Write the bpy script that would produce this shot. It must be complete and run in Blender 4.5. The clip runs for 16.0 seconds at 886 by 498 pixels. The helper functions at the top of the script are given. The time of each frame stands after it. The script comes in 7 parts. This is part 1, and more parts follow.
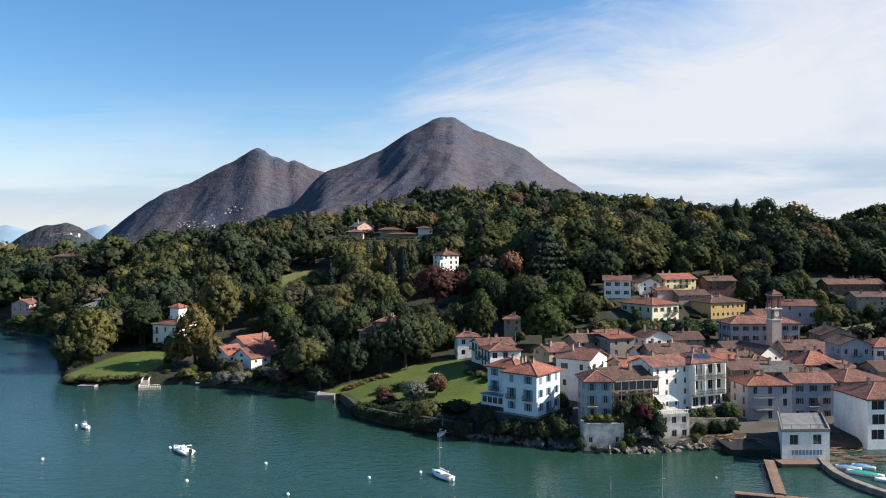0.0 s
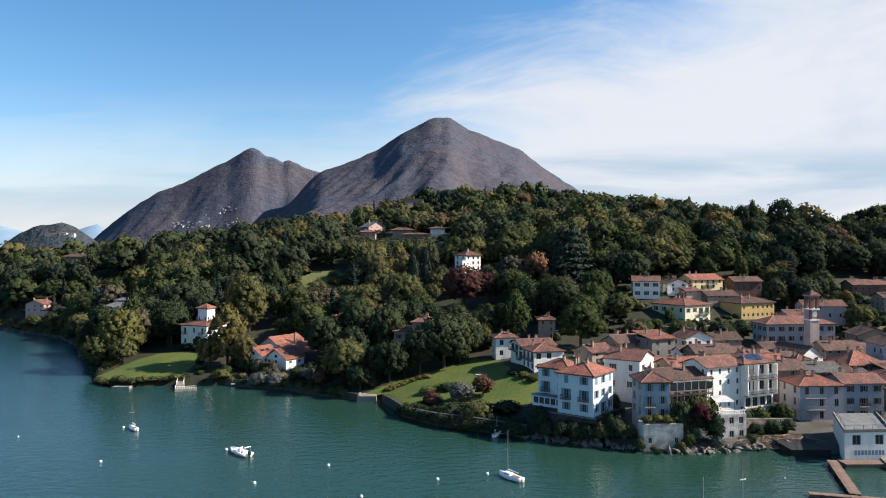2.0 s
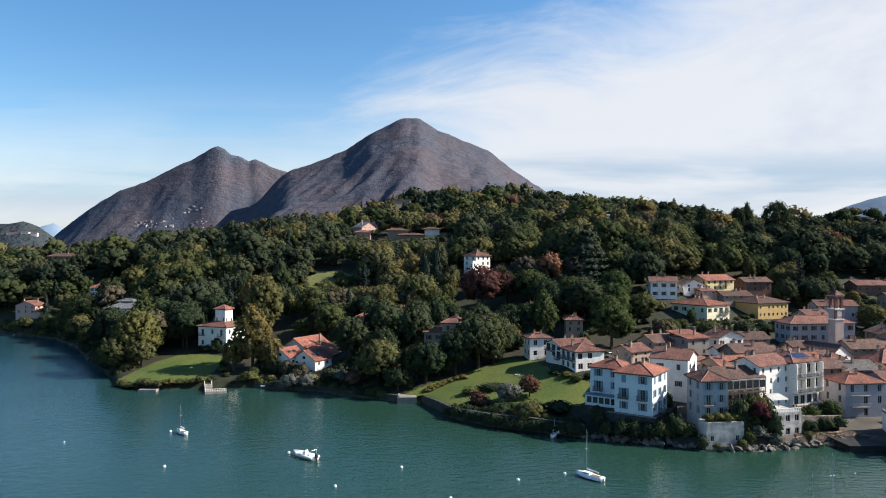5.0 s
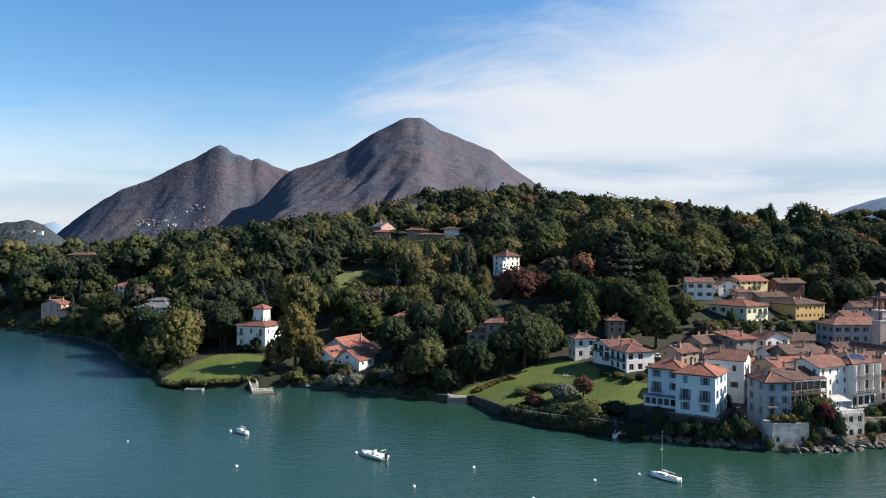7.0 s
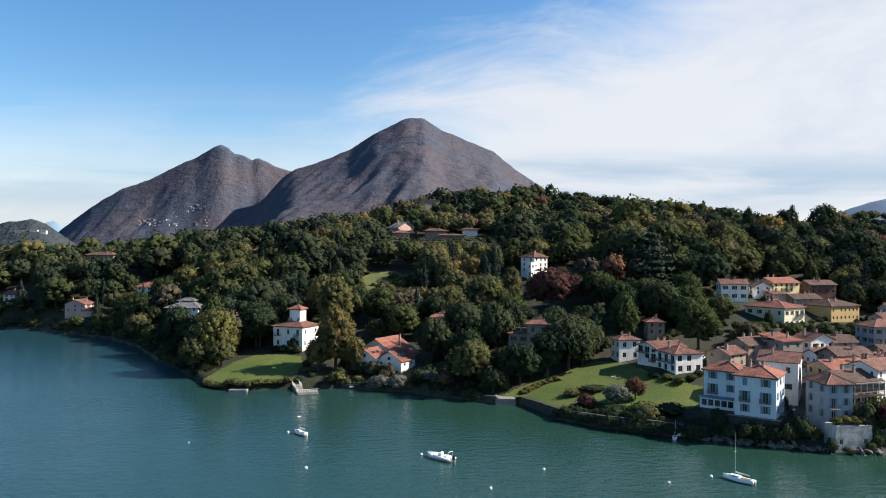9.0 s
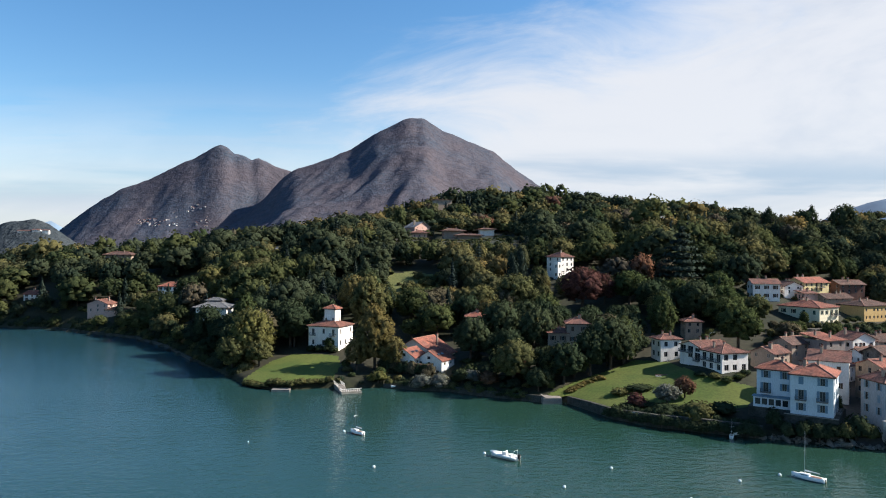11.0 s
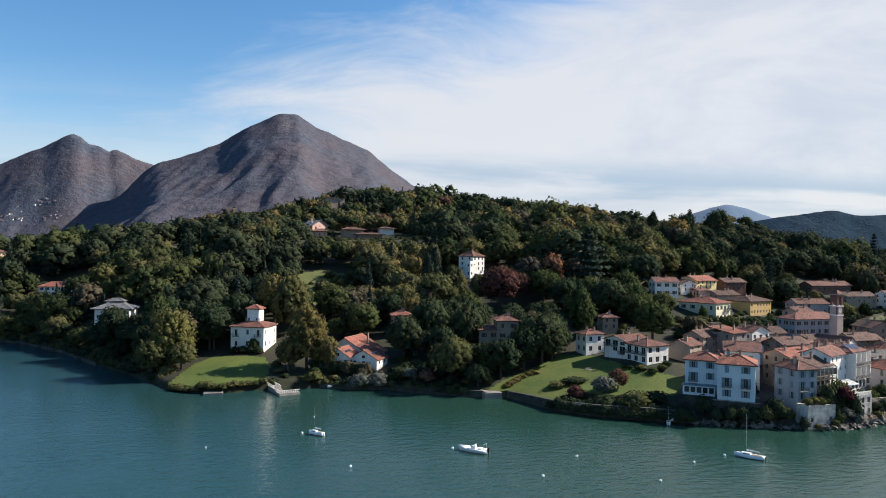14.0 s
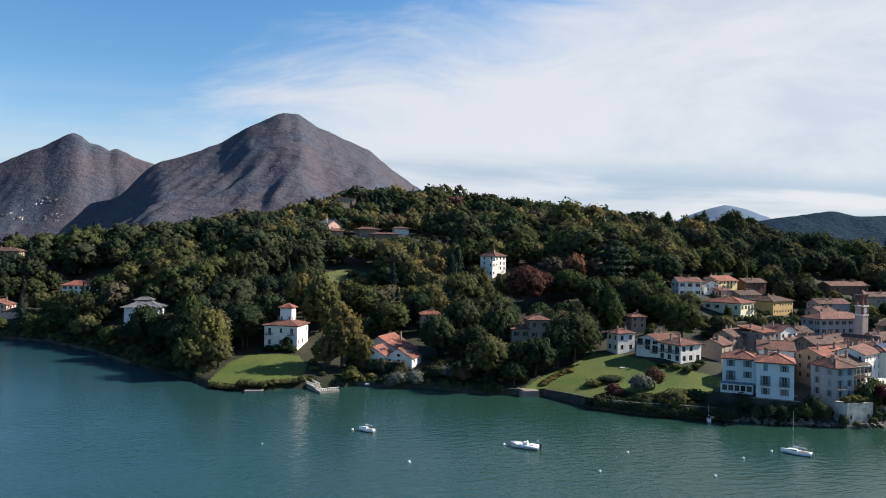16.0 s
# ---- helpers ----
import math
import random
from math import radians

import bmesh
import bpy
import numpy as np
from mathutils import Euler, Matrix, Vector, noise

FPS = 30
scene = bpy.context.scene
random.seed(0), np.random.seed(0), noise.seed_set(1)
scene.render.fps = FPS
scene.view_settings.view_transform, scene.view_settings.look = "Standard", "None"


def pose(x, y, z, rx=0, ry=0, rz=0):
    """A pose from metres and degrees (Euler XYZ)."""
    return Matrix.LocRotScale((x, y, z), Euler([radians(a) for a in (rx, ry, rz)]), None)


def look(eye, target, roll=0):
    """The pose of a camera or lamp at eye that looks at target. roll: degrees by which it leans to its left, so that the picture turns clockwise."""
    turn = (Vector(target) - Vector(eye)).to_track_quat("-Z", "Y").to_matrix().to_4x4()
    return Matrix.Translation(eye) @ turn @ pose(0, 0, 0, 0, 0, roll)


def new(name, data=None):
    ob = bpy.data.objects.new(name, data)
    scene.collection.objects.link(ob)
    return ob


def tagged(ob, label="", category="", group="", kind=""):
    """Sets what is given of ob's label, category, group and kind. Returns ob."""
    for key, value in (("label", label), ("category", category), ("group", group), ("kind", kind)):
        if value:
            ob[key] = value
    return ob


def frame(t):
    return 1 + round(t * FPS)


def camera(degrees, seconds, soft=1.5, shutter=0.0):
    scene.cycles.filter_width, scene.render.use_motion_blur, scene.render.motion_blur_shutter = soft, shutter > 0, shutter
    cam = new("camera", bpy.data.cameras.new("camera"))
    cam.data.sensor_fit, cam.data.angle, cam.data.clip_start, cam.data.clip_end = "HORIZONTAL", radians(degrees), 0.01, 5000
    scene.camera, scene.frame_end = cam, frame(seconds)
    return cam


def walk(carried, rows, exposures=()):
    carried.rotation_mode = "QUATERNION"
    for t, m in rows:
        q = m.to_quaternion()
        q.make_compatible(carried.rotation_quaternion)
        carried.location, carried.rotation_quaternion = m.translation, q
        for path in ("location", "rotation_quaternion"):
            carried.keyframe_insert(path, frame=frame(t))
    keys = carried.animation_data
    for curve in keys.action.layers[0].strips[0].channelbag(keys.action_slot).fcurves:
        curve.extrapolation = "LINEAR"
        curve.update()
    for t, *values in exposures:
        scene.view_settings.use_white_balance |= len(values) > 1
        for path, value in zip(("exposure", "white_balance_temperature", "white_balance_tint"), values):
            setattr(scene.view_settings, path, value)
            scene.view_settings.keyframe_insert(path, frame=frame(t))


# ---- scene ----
cam = camera(63.8, 16.0, soft=1.0)
METRES, EYE, TILT, LEAN, TURN = 127.0, 47.8, 0.0, 0.2, 0.0
EXPOSURE = 1.0
ROWS = [
    (0.0, 0.0, 0.0, 0.0, 0.0, 0.0, -0.0),
    (0.5, -0.0317, 0.0007, 0.0001, -0.56, 0.01, 0.0),
    (1.0, -0.0633, 0.0016, -0.0, -0.63, 0.03, 0.0),
    (1.5, -0.0954, 0.003, 0.0004, -0.68, 0.03, -0.0),
    (2.0, -0.1274, 0.0056, 0.0001, -0.72, 0.03, -0.05),
    (2.5, -0.1596, 0.0082, 0.0002, -0.76, 0.01, -0.06),
    (3.0, -0.192, 0.0109, -0.0003, -0.79, 0.01, -0.09),
    (3.5, -0.2238, 0.0131, -0.0008, -1.13, 0.01, -0.1),
    (3.7, -0.2366, 0.0138, -0.0009, -1.75, 0.02, -0.11),
    (4.1, -0.2625, 0.0152, -0.0011, -2.85, 0.04, -0.13),
    (4.6, -0.2949, 0.0169, -0.0014, -3.6, 0.08, -0.16),
    (5.2, -0.3338, 0.0189, -0.0017, -3.75, 0.1, -0.2),
    (6.0, -0.3856, 0.0216, -0.0018, -3.79, 0.1, -0.24),
    (6.5, -0.4182, 0.0237, -0.0015, -3.84, 0.07, -0.3),
    (7.0, -0.4499, 0.0264, -0.0009, -3.89, 0.07, -0.38),
    (7.5, -0.4816, 0.0292, -0.0007, -3.95, 0.06, -0.45),
    (8.0, -0.5137, 0.0319, -0.0005, -4.01, 0.06, -0.5),
    (8.5, -0.5434, 0.0343, -0.0002, -4.06, 0.08, -0.51),
    (9.0, -0.5768, 0.0368, -0.0002, -4.13, 0.11, -0.54),
    (11.5, -0.7333, 0.047, -0.0043, -4.49, 0.13, -0.57),
    (12.0, -0.7679, 0.0497, -0.005, -4.55, 0.11, -0.6),
    (12.5, -0.7971, 0.0519, -0.0052, -4.91, 0.11, -0.68),
    (13.0, -0.8268, 0.054, -0.0063, -7.45, 0.14, -0.74),
    (13.5, -0.855, 0.0556, -0.0065, -12.94, 0.18, -0.79),
    (14.0, -0.8894, 0.0585, -0.0064, -15.02, 0.2, -0.87),
    (14.5, -0.9166, 0.0603, -0.0074, -15.09, 0.21, -0.9),
    (15.0, -0.9464, 0.0615, -0.0082, -15.14, 0.2, -0.93),
    (15.5, -0.971, 0.0615, -0.0089, -15.18, 0.19, -0.95),
    (16.0, -0.9977, 0.0619, -0.0081, -15.24, 0.19, -0.99),
]
walk(cam, [(t, pose(0, 0, EYE, TILT, LEAN, TURN) @ pose(METRES * x, METRES * y, METRES * z, 90 + pitch, roll, yaw)) for t, x, y, z, yaw, pitch, roll in ROWS],
     exposures=[(0.0, EXPOSURE), (12.5, EXPOSURE), (14.0, EXPOSURE - 0.1), (16.0, EXPOSURE - 0.1)])

# ---- sky and sun ----
SUN_EL, SUN_AZ = 35.0, 90.0      # degrees up, degrees clockwise from +y
world = bpy.data.worlds.new("sky")
scene.world = world
world.use_nodes = True
wn, wl = world.node_tree.nodes, world.node_tree.links
wn.clear()


def wmath(op, a, b=None, c=None):
    n = wn.new("ShaderNodeMath")
    n.operation = op
    for i, v in enumerate((a, b, c)):
        if v is None:
            continue
        if isinstance(v, (int, float)):
            n.inputs[i].default_value = v
        else:
            wl.new(v, n.inputs[i])
    return n.outputs[0]


def wsmooth(v, lo, hi):
    n = wn.new("ShaderNodeMapRange")
    n.interpolation_type = "SMOOTHSTEP"
    wl.new(v, n.inputs[0])
    n.inputs[1].default_value, n.inputs[2].default_value = lo, hi
    return n.outputs[0]


def wnoise(vec, scale, detail, rough=0.55, distort=0.0):
    n = wn.new("ShaderNodeTexNoise")
    wl.new(vec, n.inputs["Vector"])
    n.inputs["Scale"].default_value, n.inputs["Detail"].default_value = scale, detail
    n.inputs["Roughness"].default_value, n.inputs["Distortion"].default_value = rough, distort
    return n.outputs["Fac"]


def wcombine(x, y, z):
    n = wn.new("ShaderNodeCombineXYZ")
    for i, v in enumerate((x, y, z)):
        if isinstance(v, (int, float)):
            n.inputs[i].default_value = v
        else:
            wl.new(v, n.inputs[i])
    return n.outputs[0]


def wmix(f, a, b):
    n = wn.new("ShaderNodeMix")
    n.data_type = "RGBA"
    if isinstance(f, (int, float)):
        n.inputs[0].default_value = f
    else:
        wl.new(f, n.inputs[0])
    for i, v in ((6, a), (7, b)):
        if isinstance(v, tuple):
            n.inputs[i].default_value = v
        else:
            wl.new(v, n.inputs[i])
    return n.outputs[2]


sky = wn.new("ShaderNodeTexSky")
sky.sky_type, sky.sun_disc = "NISHITA", False
sky.sun_elevation, sky.sun_rotation = radians(SUN_EL), radians(SUN_AZ)
sky.air_density, sky.dust_density, sky.ozone_density = 1.0, 0.6, 2.0
SKY_GAIN = 0.0550
coord = wn.new("ShaderNodeTexCoord").outputs["Generated"]
sep = wn.new("ShaderNodeSeparateXYZ")
wl.new(coord, sep.inputs[0])
dx, dy, dz = sep.outputs
deep = wmath("MAXIMUM", dy, 0.25)
su = wmath("DIVIDE", dx, deep)
sv = wmath("DIVIDE", wmath("MAXIMUM", dz, 0.0), deep)
# thin high cloud whose edge climbs to the right, streaks low over the horizon
plane = wcombine(wmath("ADD", su, wmath("MULTIPLY", sv, -1.2)), wmath("MULTIPLY", sv, 2.6), 0.3)
wisps = wnoise(plane, 3.2, 9.0, 0.62, 0.6)
soft = wnoise(plane, 1.3, 4.0, 0.5, 0.3)
edge = wmath("ADD", su, wmath("MULTIPLY", wmath("SUBTRACT", sv, 0.225), -1.9))
edge = wmath("ADD", edge, wmath("MULTIPLY", wmath("SUBTRACT", wisps, 0.5), 0.95))
edge = wmath("ADD", edge, wmath("MULTIPLY", wmath("SUBTRACT", soft, 0.5), 0.35))
bank = wmath("MULTIPLY", wsmooth(dz, 0.72, 0.4), wsmooth(dy, -0.2, 0.3))
cloud = wmath("MULTIPLY", wmath("MULTIPLY", wsmooth(edge, -0.1, 0.42), 0.93), bank)
low = wcombine(wmath("MULTIPLY", su, 1.2), wmath("MULTIPLY", sv, 11.0), 2.0)
streak = wnoise(low, 2.4, 6.0, 0.55, 0.4)
lowband = wmath("MULTIPLY", wsmooth(sv, 0.25, 0.03), wsmooth(streak, 0.33, 0.58))
veil = wmath("MULTIPLY", wsmooth(sv, 0.21, 0.04), wmath("ADD", 0.62, wmath("MULTIPLY", streak, 0.5)))
cover = wmath("MINIMUM", wmath("MAXIMUM", wmath("MAXIMUM", cloud, veil), wmath("MULTIPLY", lowband, 0.78)), 1.0)
grey = wmath("MULTIPLY", wsmooth(wnoise(low, 1.7, 5.0, 0.5, 0.2), 0.4, 0.56), wsmooth(wmath("ABSOLUTE", wmath("SUBTRACT", sv, 0.1)), 0.055, 0.012))
tone = wmix(wsmooth(wnoise(plane, 2.1, 8.0, 0.6, 0.5), 0.36, 0.62), (6.2, 6.7, 7.6, 1), (7.7, 7.85, 8.3, 1))
cloudcol = wmix(wmath("MULTIPLY", grey, 0.8), tone, (4.1, 5.3, 6.8, 1))
clear = wn.new("ShaderNodeHueSaturation")
clear.inputs["Saturation"].default_value, clear.inputs["Value"].default_value = 1.3, 1.62
wl.new(sky.outputs[0], clear.inputs["Color"])
skycol = wmix(cover, clear.outputs[0], cloudcol)
back = wn.new("ShaderNodeBackground")
wl.new(skycol, back.inputs[0])
back.inputs[1].default_value = SKY_GAIN
wl.new(back.outputs[0], wn.new("ShaderNodeOutputWorld").inputs[0])

sun_data = bpy.data.lights.new("sun", "SUN")
sun_data.energy, sun_data.angle, sun_data.color = 5.0, radians(0.53), (1.0, 0.93, 0.83)
sun = new("sun", sun_data)
saz, sel = radians(SUN_AZ), radians(SUN_EL)
sun_dir = Vector((math.sin(saz) * math.cos(sel), math.cos(saz) * math.cos(sel), math.sin(sel)))
sun.matrix_world = look(sun_dir * 300, (0, 0, 0))

# ---- materials ----


def base_nodes(name):
    m = bpy.data.materials.new(name)
    m.use_nodes = True
    n, l = m.node_tree.nodes, m.node_tree.links
    return m, n, l, n["Principled BSDF"]


def rgba(c):
    return (*c, 1.0)


def surf(name, a, b, scale=0.5, rough=0.8, bump=0.0, fine=6.0, spread=0.25, rand=0.0, metal=0.0, world_space=False, stretch=(1, 1, 1), lo=0.38, hi=0.62):
    """Two tones mixed by a broad noise, a fine noise for grain, some bump; rand varies whole objects."""
    m, n, l, p = base_nodes(name)
    if world_space:
        vec = n.new("ShaderNodeNewGeometry").outputs["Position"]
    else:
        vec = n.new("ShaderNodeTexCoord").outputs["Object"]
    mp = n.new("ShaderNodeMapping")
    mp.inputs["Scale"].default_value = stretch
    l.new(vec, mp.inputs[0])
    broad, grain = n.new("ShaderNodeTexNoise"), n.new("ShaderNodeTexNoise")
    for t, s in ((broad, scale), (grain, scale * fine)):
        l.new(mp.outputs[0], t.inputs["Vector"])
        t.inputs["Scale"].default_value, t.inputs["Detail"].default_value = s, 6.0
    r = n.new("ShaderNodeMapRange")
    l.new(broad.outputs["Fac"], r.inputs[0])
    r.inputs[1].default_value, r.inputs[2].default_value = lo, hi
    mix = n.new("ShaderNodeMix")
    mix.data_type = "RGBA"
    l.new(r.outputs[0], mix.inputs[0])
    mix.inputs[6].default_value, mix.inputs[7].default_value = rgba(a), rgba(b)
    g = n.new("ShaderNodeMapRange")
    l.new(grain.outputs["Fac"], g.inputs[0])
    g.inputs[1].default_value, g.inputs[2].default_value = 0.3, 0.7
    g.inputs[3].default_value, g.inputs[4].default_value = 1 - spread, 1 + spread
    val = g.outputs[0]
    if rand:
        info = n.new("ShaderNodeObjectInfo")
        q = n.new("ShaderNodeMapRange")
        l.new(info.outputs["Random"], q.inputs[0])
        q.inputs[3].default_value, q.inputs[4].default_value = 1 - rand, 1 + rand
        mu = n.new("ShaderNodeMath")
        mu.operation = "MULTIPLY"
        l.new(val, mu.inputs[0]), l.new(q.outputs[0], mu.inputs[1])
        val = mu.outputs[0]
    hsv = n.new("ShaderNodeHueSaturation")
    l.new(mix.outputs[2], hsv.inputs["Color"]), l.new(val, hsv.inputs["Value"])
    l.new(hsv.outputs[0], p.inputs["Base Color"])
    p.inputs["Roughness"].default_value, p.inputs["Metallic"].default_value = rough, metal
    p.inputs["Specular IOR Level"].default_value = 0.3
    if bump:
        bp = n.new("ShaderNodeBump")
        bp.inputs["Strength"].default_value, bp.inputs["Distance"].default_value = bump, 0.15
        l.new(grain.outputs["Fac"], bp.inputs["Height"]), l.new(bp.outputs[0], p.inputs["Normal"])
    return m


def leafy(name, a, b, c=None, glow=0.28, by_tree=False):
    """Foliage: whole trees range from tone a to tone b, single sprays vary round that, fine leaf grain in tone and relief; some light passes through."""
    m, n, l, p = base_nodes(name)
    out = n["Material Output"]
    info, geo = n.new("ShaderNodeObjectInfo"), n.new("ShaderNodeNewGeometry")
    fac = info.outputs["Random"]
    if by_tree:
        t = n.new("ShaderNodeAttribute")
        t.attribute_name = "tone"
        fac = t.outputs["Fac"]
        a, b = (a[0] * 0.82, a[1] * 0.82, a[2] * 0.98), (b[0] * 1.15, b[1] * 1.08, b[2] * 1.1)
    mix = n.new("ShaderNodeMix")
    mix.data_type = "RGBA"
    l.new(fac, mix.inputs[0])
    mix.inputs[6].default_value, mix.inputs[7].default_value = rgba(a), rgba(b)
    col = mix.outputs[2]
    if c:
        t = n.new("ShaderNodeTexNoise")
        l.new(geo.outputs["Position"], t.inputs["Vector"])
        t.inputs["Scale"].default_value, t.inputs["Detail"].default_value = 0.22, 3.0
        r = n.new("ShaderNodeMapRange")
        l.new(t.outputs["Fac"], r.inputs[0])
        r.inputs[1].default_value, r.inputs[2].default_value = 0.5, 0.72
        m2 = n.new("ShaderNodeMix")
        m2.data_type = "RGBA"
        l.new(r.outputs[0], m2.inputs[0]), l.new(col, m2.inputs[6])
        m2.inputs[7].default_value = rgba(c)
        col = m2.outputs[2]
    isl, grain, gr, mu = n.new("ShaderNodeMapRange"), n.new("ShaderNodeTexNoise"), n.new("ShaderNodeMapRange"), n.new("ShaderNodeMath")
    l.new(geo.outputs["Random Per Island"], isl.inputs[0])
    isl.inputs[3].default_value, isl.inputs[4].default_value = 0.78, 1.22
    l.new(geo.outputs["Position"], grain.inputs["Vector"]), l.new(grain.outputs["Fac"], gr.inputs[0])
    grain.inputs["Scale"].default_value, grain.inputs["Detail"].default_value, grain.inputs["Roughness"].default_value = 1.8, 4.0, 0.75
    gr.inputs[1].default_value, gr.inputs[2].default_value, gr.inputs[3].default_value, gr.inputs[4].default_value = 0.32, 0.68, 0.6, 1.4
    mu.operation = "MULTIPLY"
    l.new(isl.outputs[0], mu.inputs[0]), l.new(gr.outputs[0], mu.inputs[1])
    hsv = n.new("ShaderNodeHueSaturation")
    l.new(col, hsv.inputs["Color"]), l.new(mu.outputs[0], hsv.inputs["Value"])
    bp = n.new("ShaderNodeBump")
    bp.inputs["Strength"].default_value, bp.inputs["Distance"].default_value = 0.7, 0.5
    l.new(grain.outputs["Fac"], bp.inputs["Height"])
    d, tr, mx = n.new("ShaderNodeBsdfDiffuse"), n.new("ShaderNodeBsdfTranslucent"), n.new("ShaderNodeMixShader")
    for sh in (d, tr):
        l.new(hsv.outputs[0], sh.inputs[0]), l.new(bp.outputs[0], sh.inputs["Normal"])
    mx.inputs[0].default_value = glow
    l.new(d.outputs[0], mx.inputs[1]), l.new(tr.outputs[0], mx.inputs[2]), l.new(mx.outputs[0], out.inputs[0])
    n.remove(p)
    return m


def tiled(name, a, b, c, cells=2.6):
    """Clay roof: patches of tiles of three tones, weather stains, fine courses in relief."""
    m, n, l, p = base_nodes(name)
    vec = n.new("ShaderNodeTexCoord").outputs["Object"]
    vor = n.new("ShaderNodeTexVoronoi")
    vor.inputs["Scale"].default_value = cells
    l.new(vec, vor.inputs["Vector"])
    sepc = n.new("ShaderNodeSeparateColor")
    l.new(vor.outputs["Color"], sepc.inputs[0])
    m1, m2 = n.new("ShaderNodeMix"), n.new("ShaderNodeMix")
    m1.data_type = m2.data_type = "RGBA"
    l.new(sepc.outputs[0], m1.inputs[0])
    m1.inputs[6].default_value, m1.inputs[7].default_value = rgba(a), rgba(b)
    st = n.new("ShaderNodeTexNoise")
    st.inputs["Scale"].default_value, st.inputs["Detail"].default_value = 0.35, 7.0
    st.inputs["Roughness"].default_value = 0.65
    l.new(vec, st.inputs["Vector"])
    r = n.new("ShaderNodeMapRange")
    l.new(st.outputs["Fac"], r.inputs[0])
    r.inputs[1].default_value, r.inputs[2].default_value, r.inputs[4].default_value = 0.38, 0.66, 0.95
    l.new(r.outputs[0], m2.inputs[0]), l.new(m1.outputs[2], m2.inputs[6])
    m2.inputs[7].default_value = rgba(c)
    info, hsv = n.new("ShaderNodeObjectInfo"), n.new("ShaderNodeHueSaturation")
    q = n.new("ShaderNodeMapRange")
    l.new(info.outputs["Random"], q.inputs[0])
    q.inputs[3].default_value, q.inputs[4].default_value = 0.78, 1.18
    gr, gm, mu = n.new("ShaderNodeTexNoise"), n.new("ShaderNodeMapRange"), n.new("ShaderNodeMath")
    gr.inputs["Scale"].default_value, gr.inputs["Detail"].default_value = 1.6, 8.0
    l.new(vec, gr.inputs["Vector"]), l.new(gr.outputs["Fac"], gm.inputs[0])
    gm.inputs[1].default_value, gm.inputs[2].default_value, gm.inputs[3].default_value, gm.inputs[4].default_value = 0.3, 0.7, 0.55, 1.4
    mu.operation = "MULTIPLY"
    l.new(gm.outputs[0], mu.inputs[0]), l.new(q.outputs[0], mu.inputs[1])
    l.new(mu.outputs[0], hsv.inputs["Value"]), l.new(m2.outputs[2], hsv.inputs["Color"])
    l.new(hsv.outputs[0], p.inputs["Base Color"])
    p.inputs["Roughness"].default_value, p.inputs["Specular IOR Level"].default_value = 0.85, 0.2
    w = n.new("ShaderNodeTexWave")
    w.inputs["Scale"].default_value, w.inputs["Distortion"].default_value = 1.3, 0.8
    l.new(vec, w.inputs["Vector"])
    bp = n.new("ShaderNodeBump")
    bp.inputs["Strength"].default_value, bp.inputs["Distance"].default_value = 0.5, 0.08
    l.new(w.outputs["Fac"], bp.inputs["Height"]), l.new(bp.outputs[0], p.inputs["Normal"])
    return m


def glassy(name, col, rough=0.08):
    m, n, l, p = base_nodes(name)
    p.inputs["Base Color"].default_value = rgba(col)
    p.inputs["Roughness"].default_value, p.inputs["IOR"].default_value = rough, 1.5
    return m


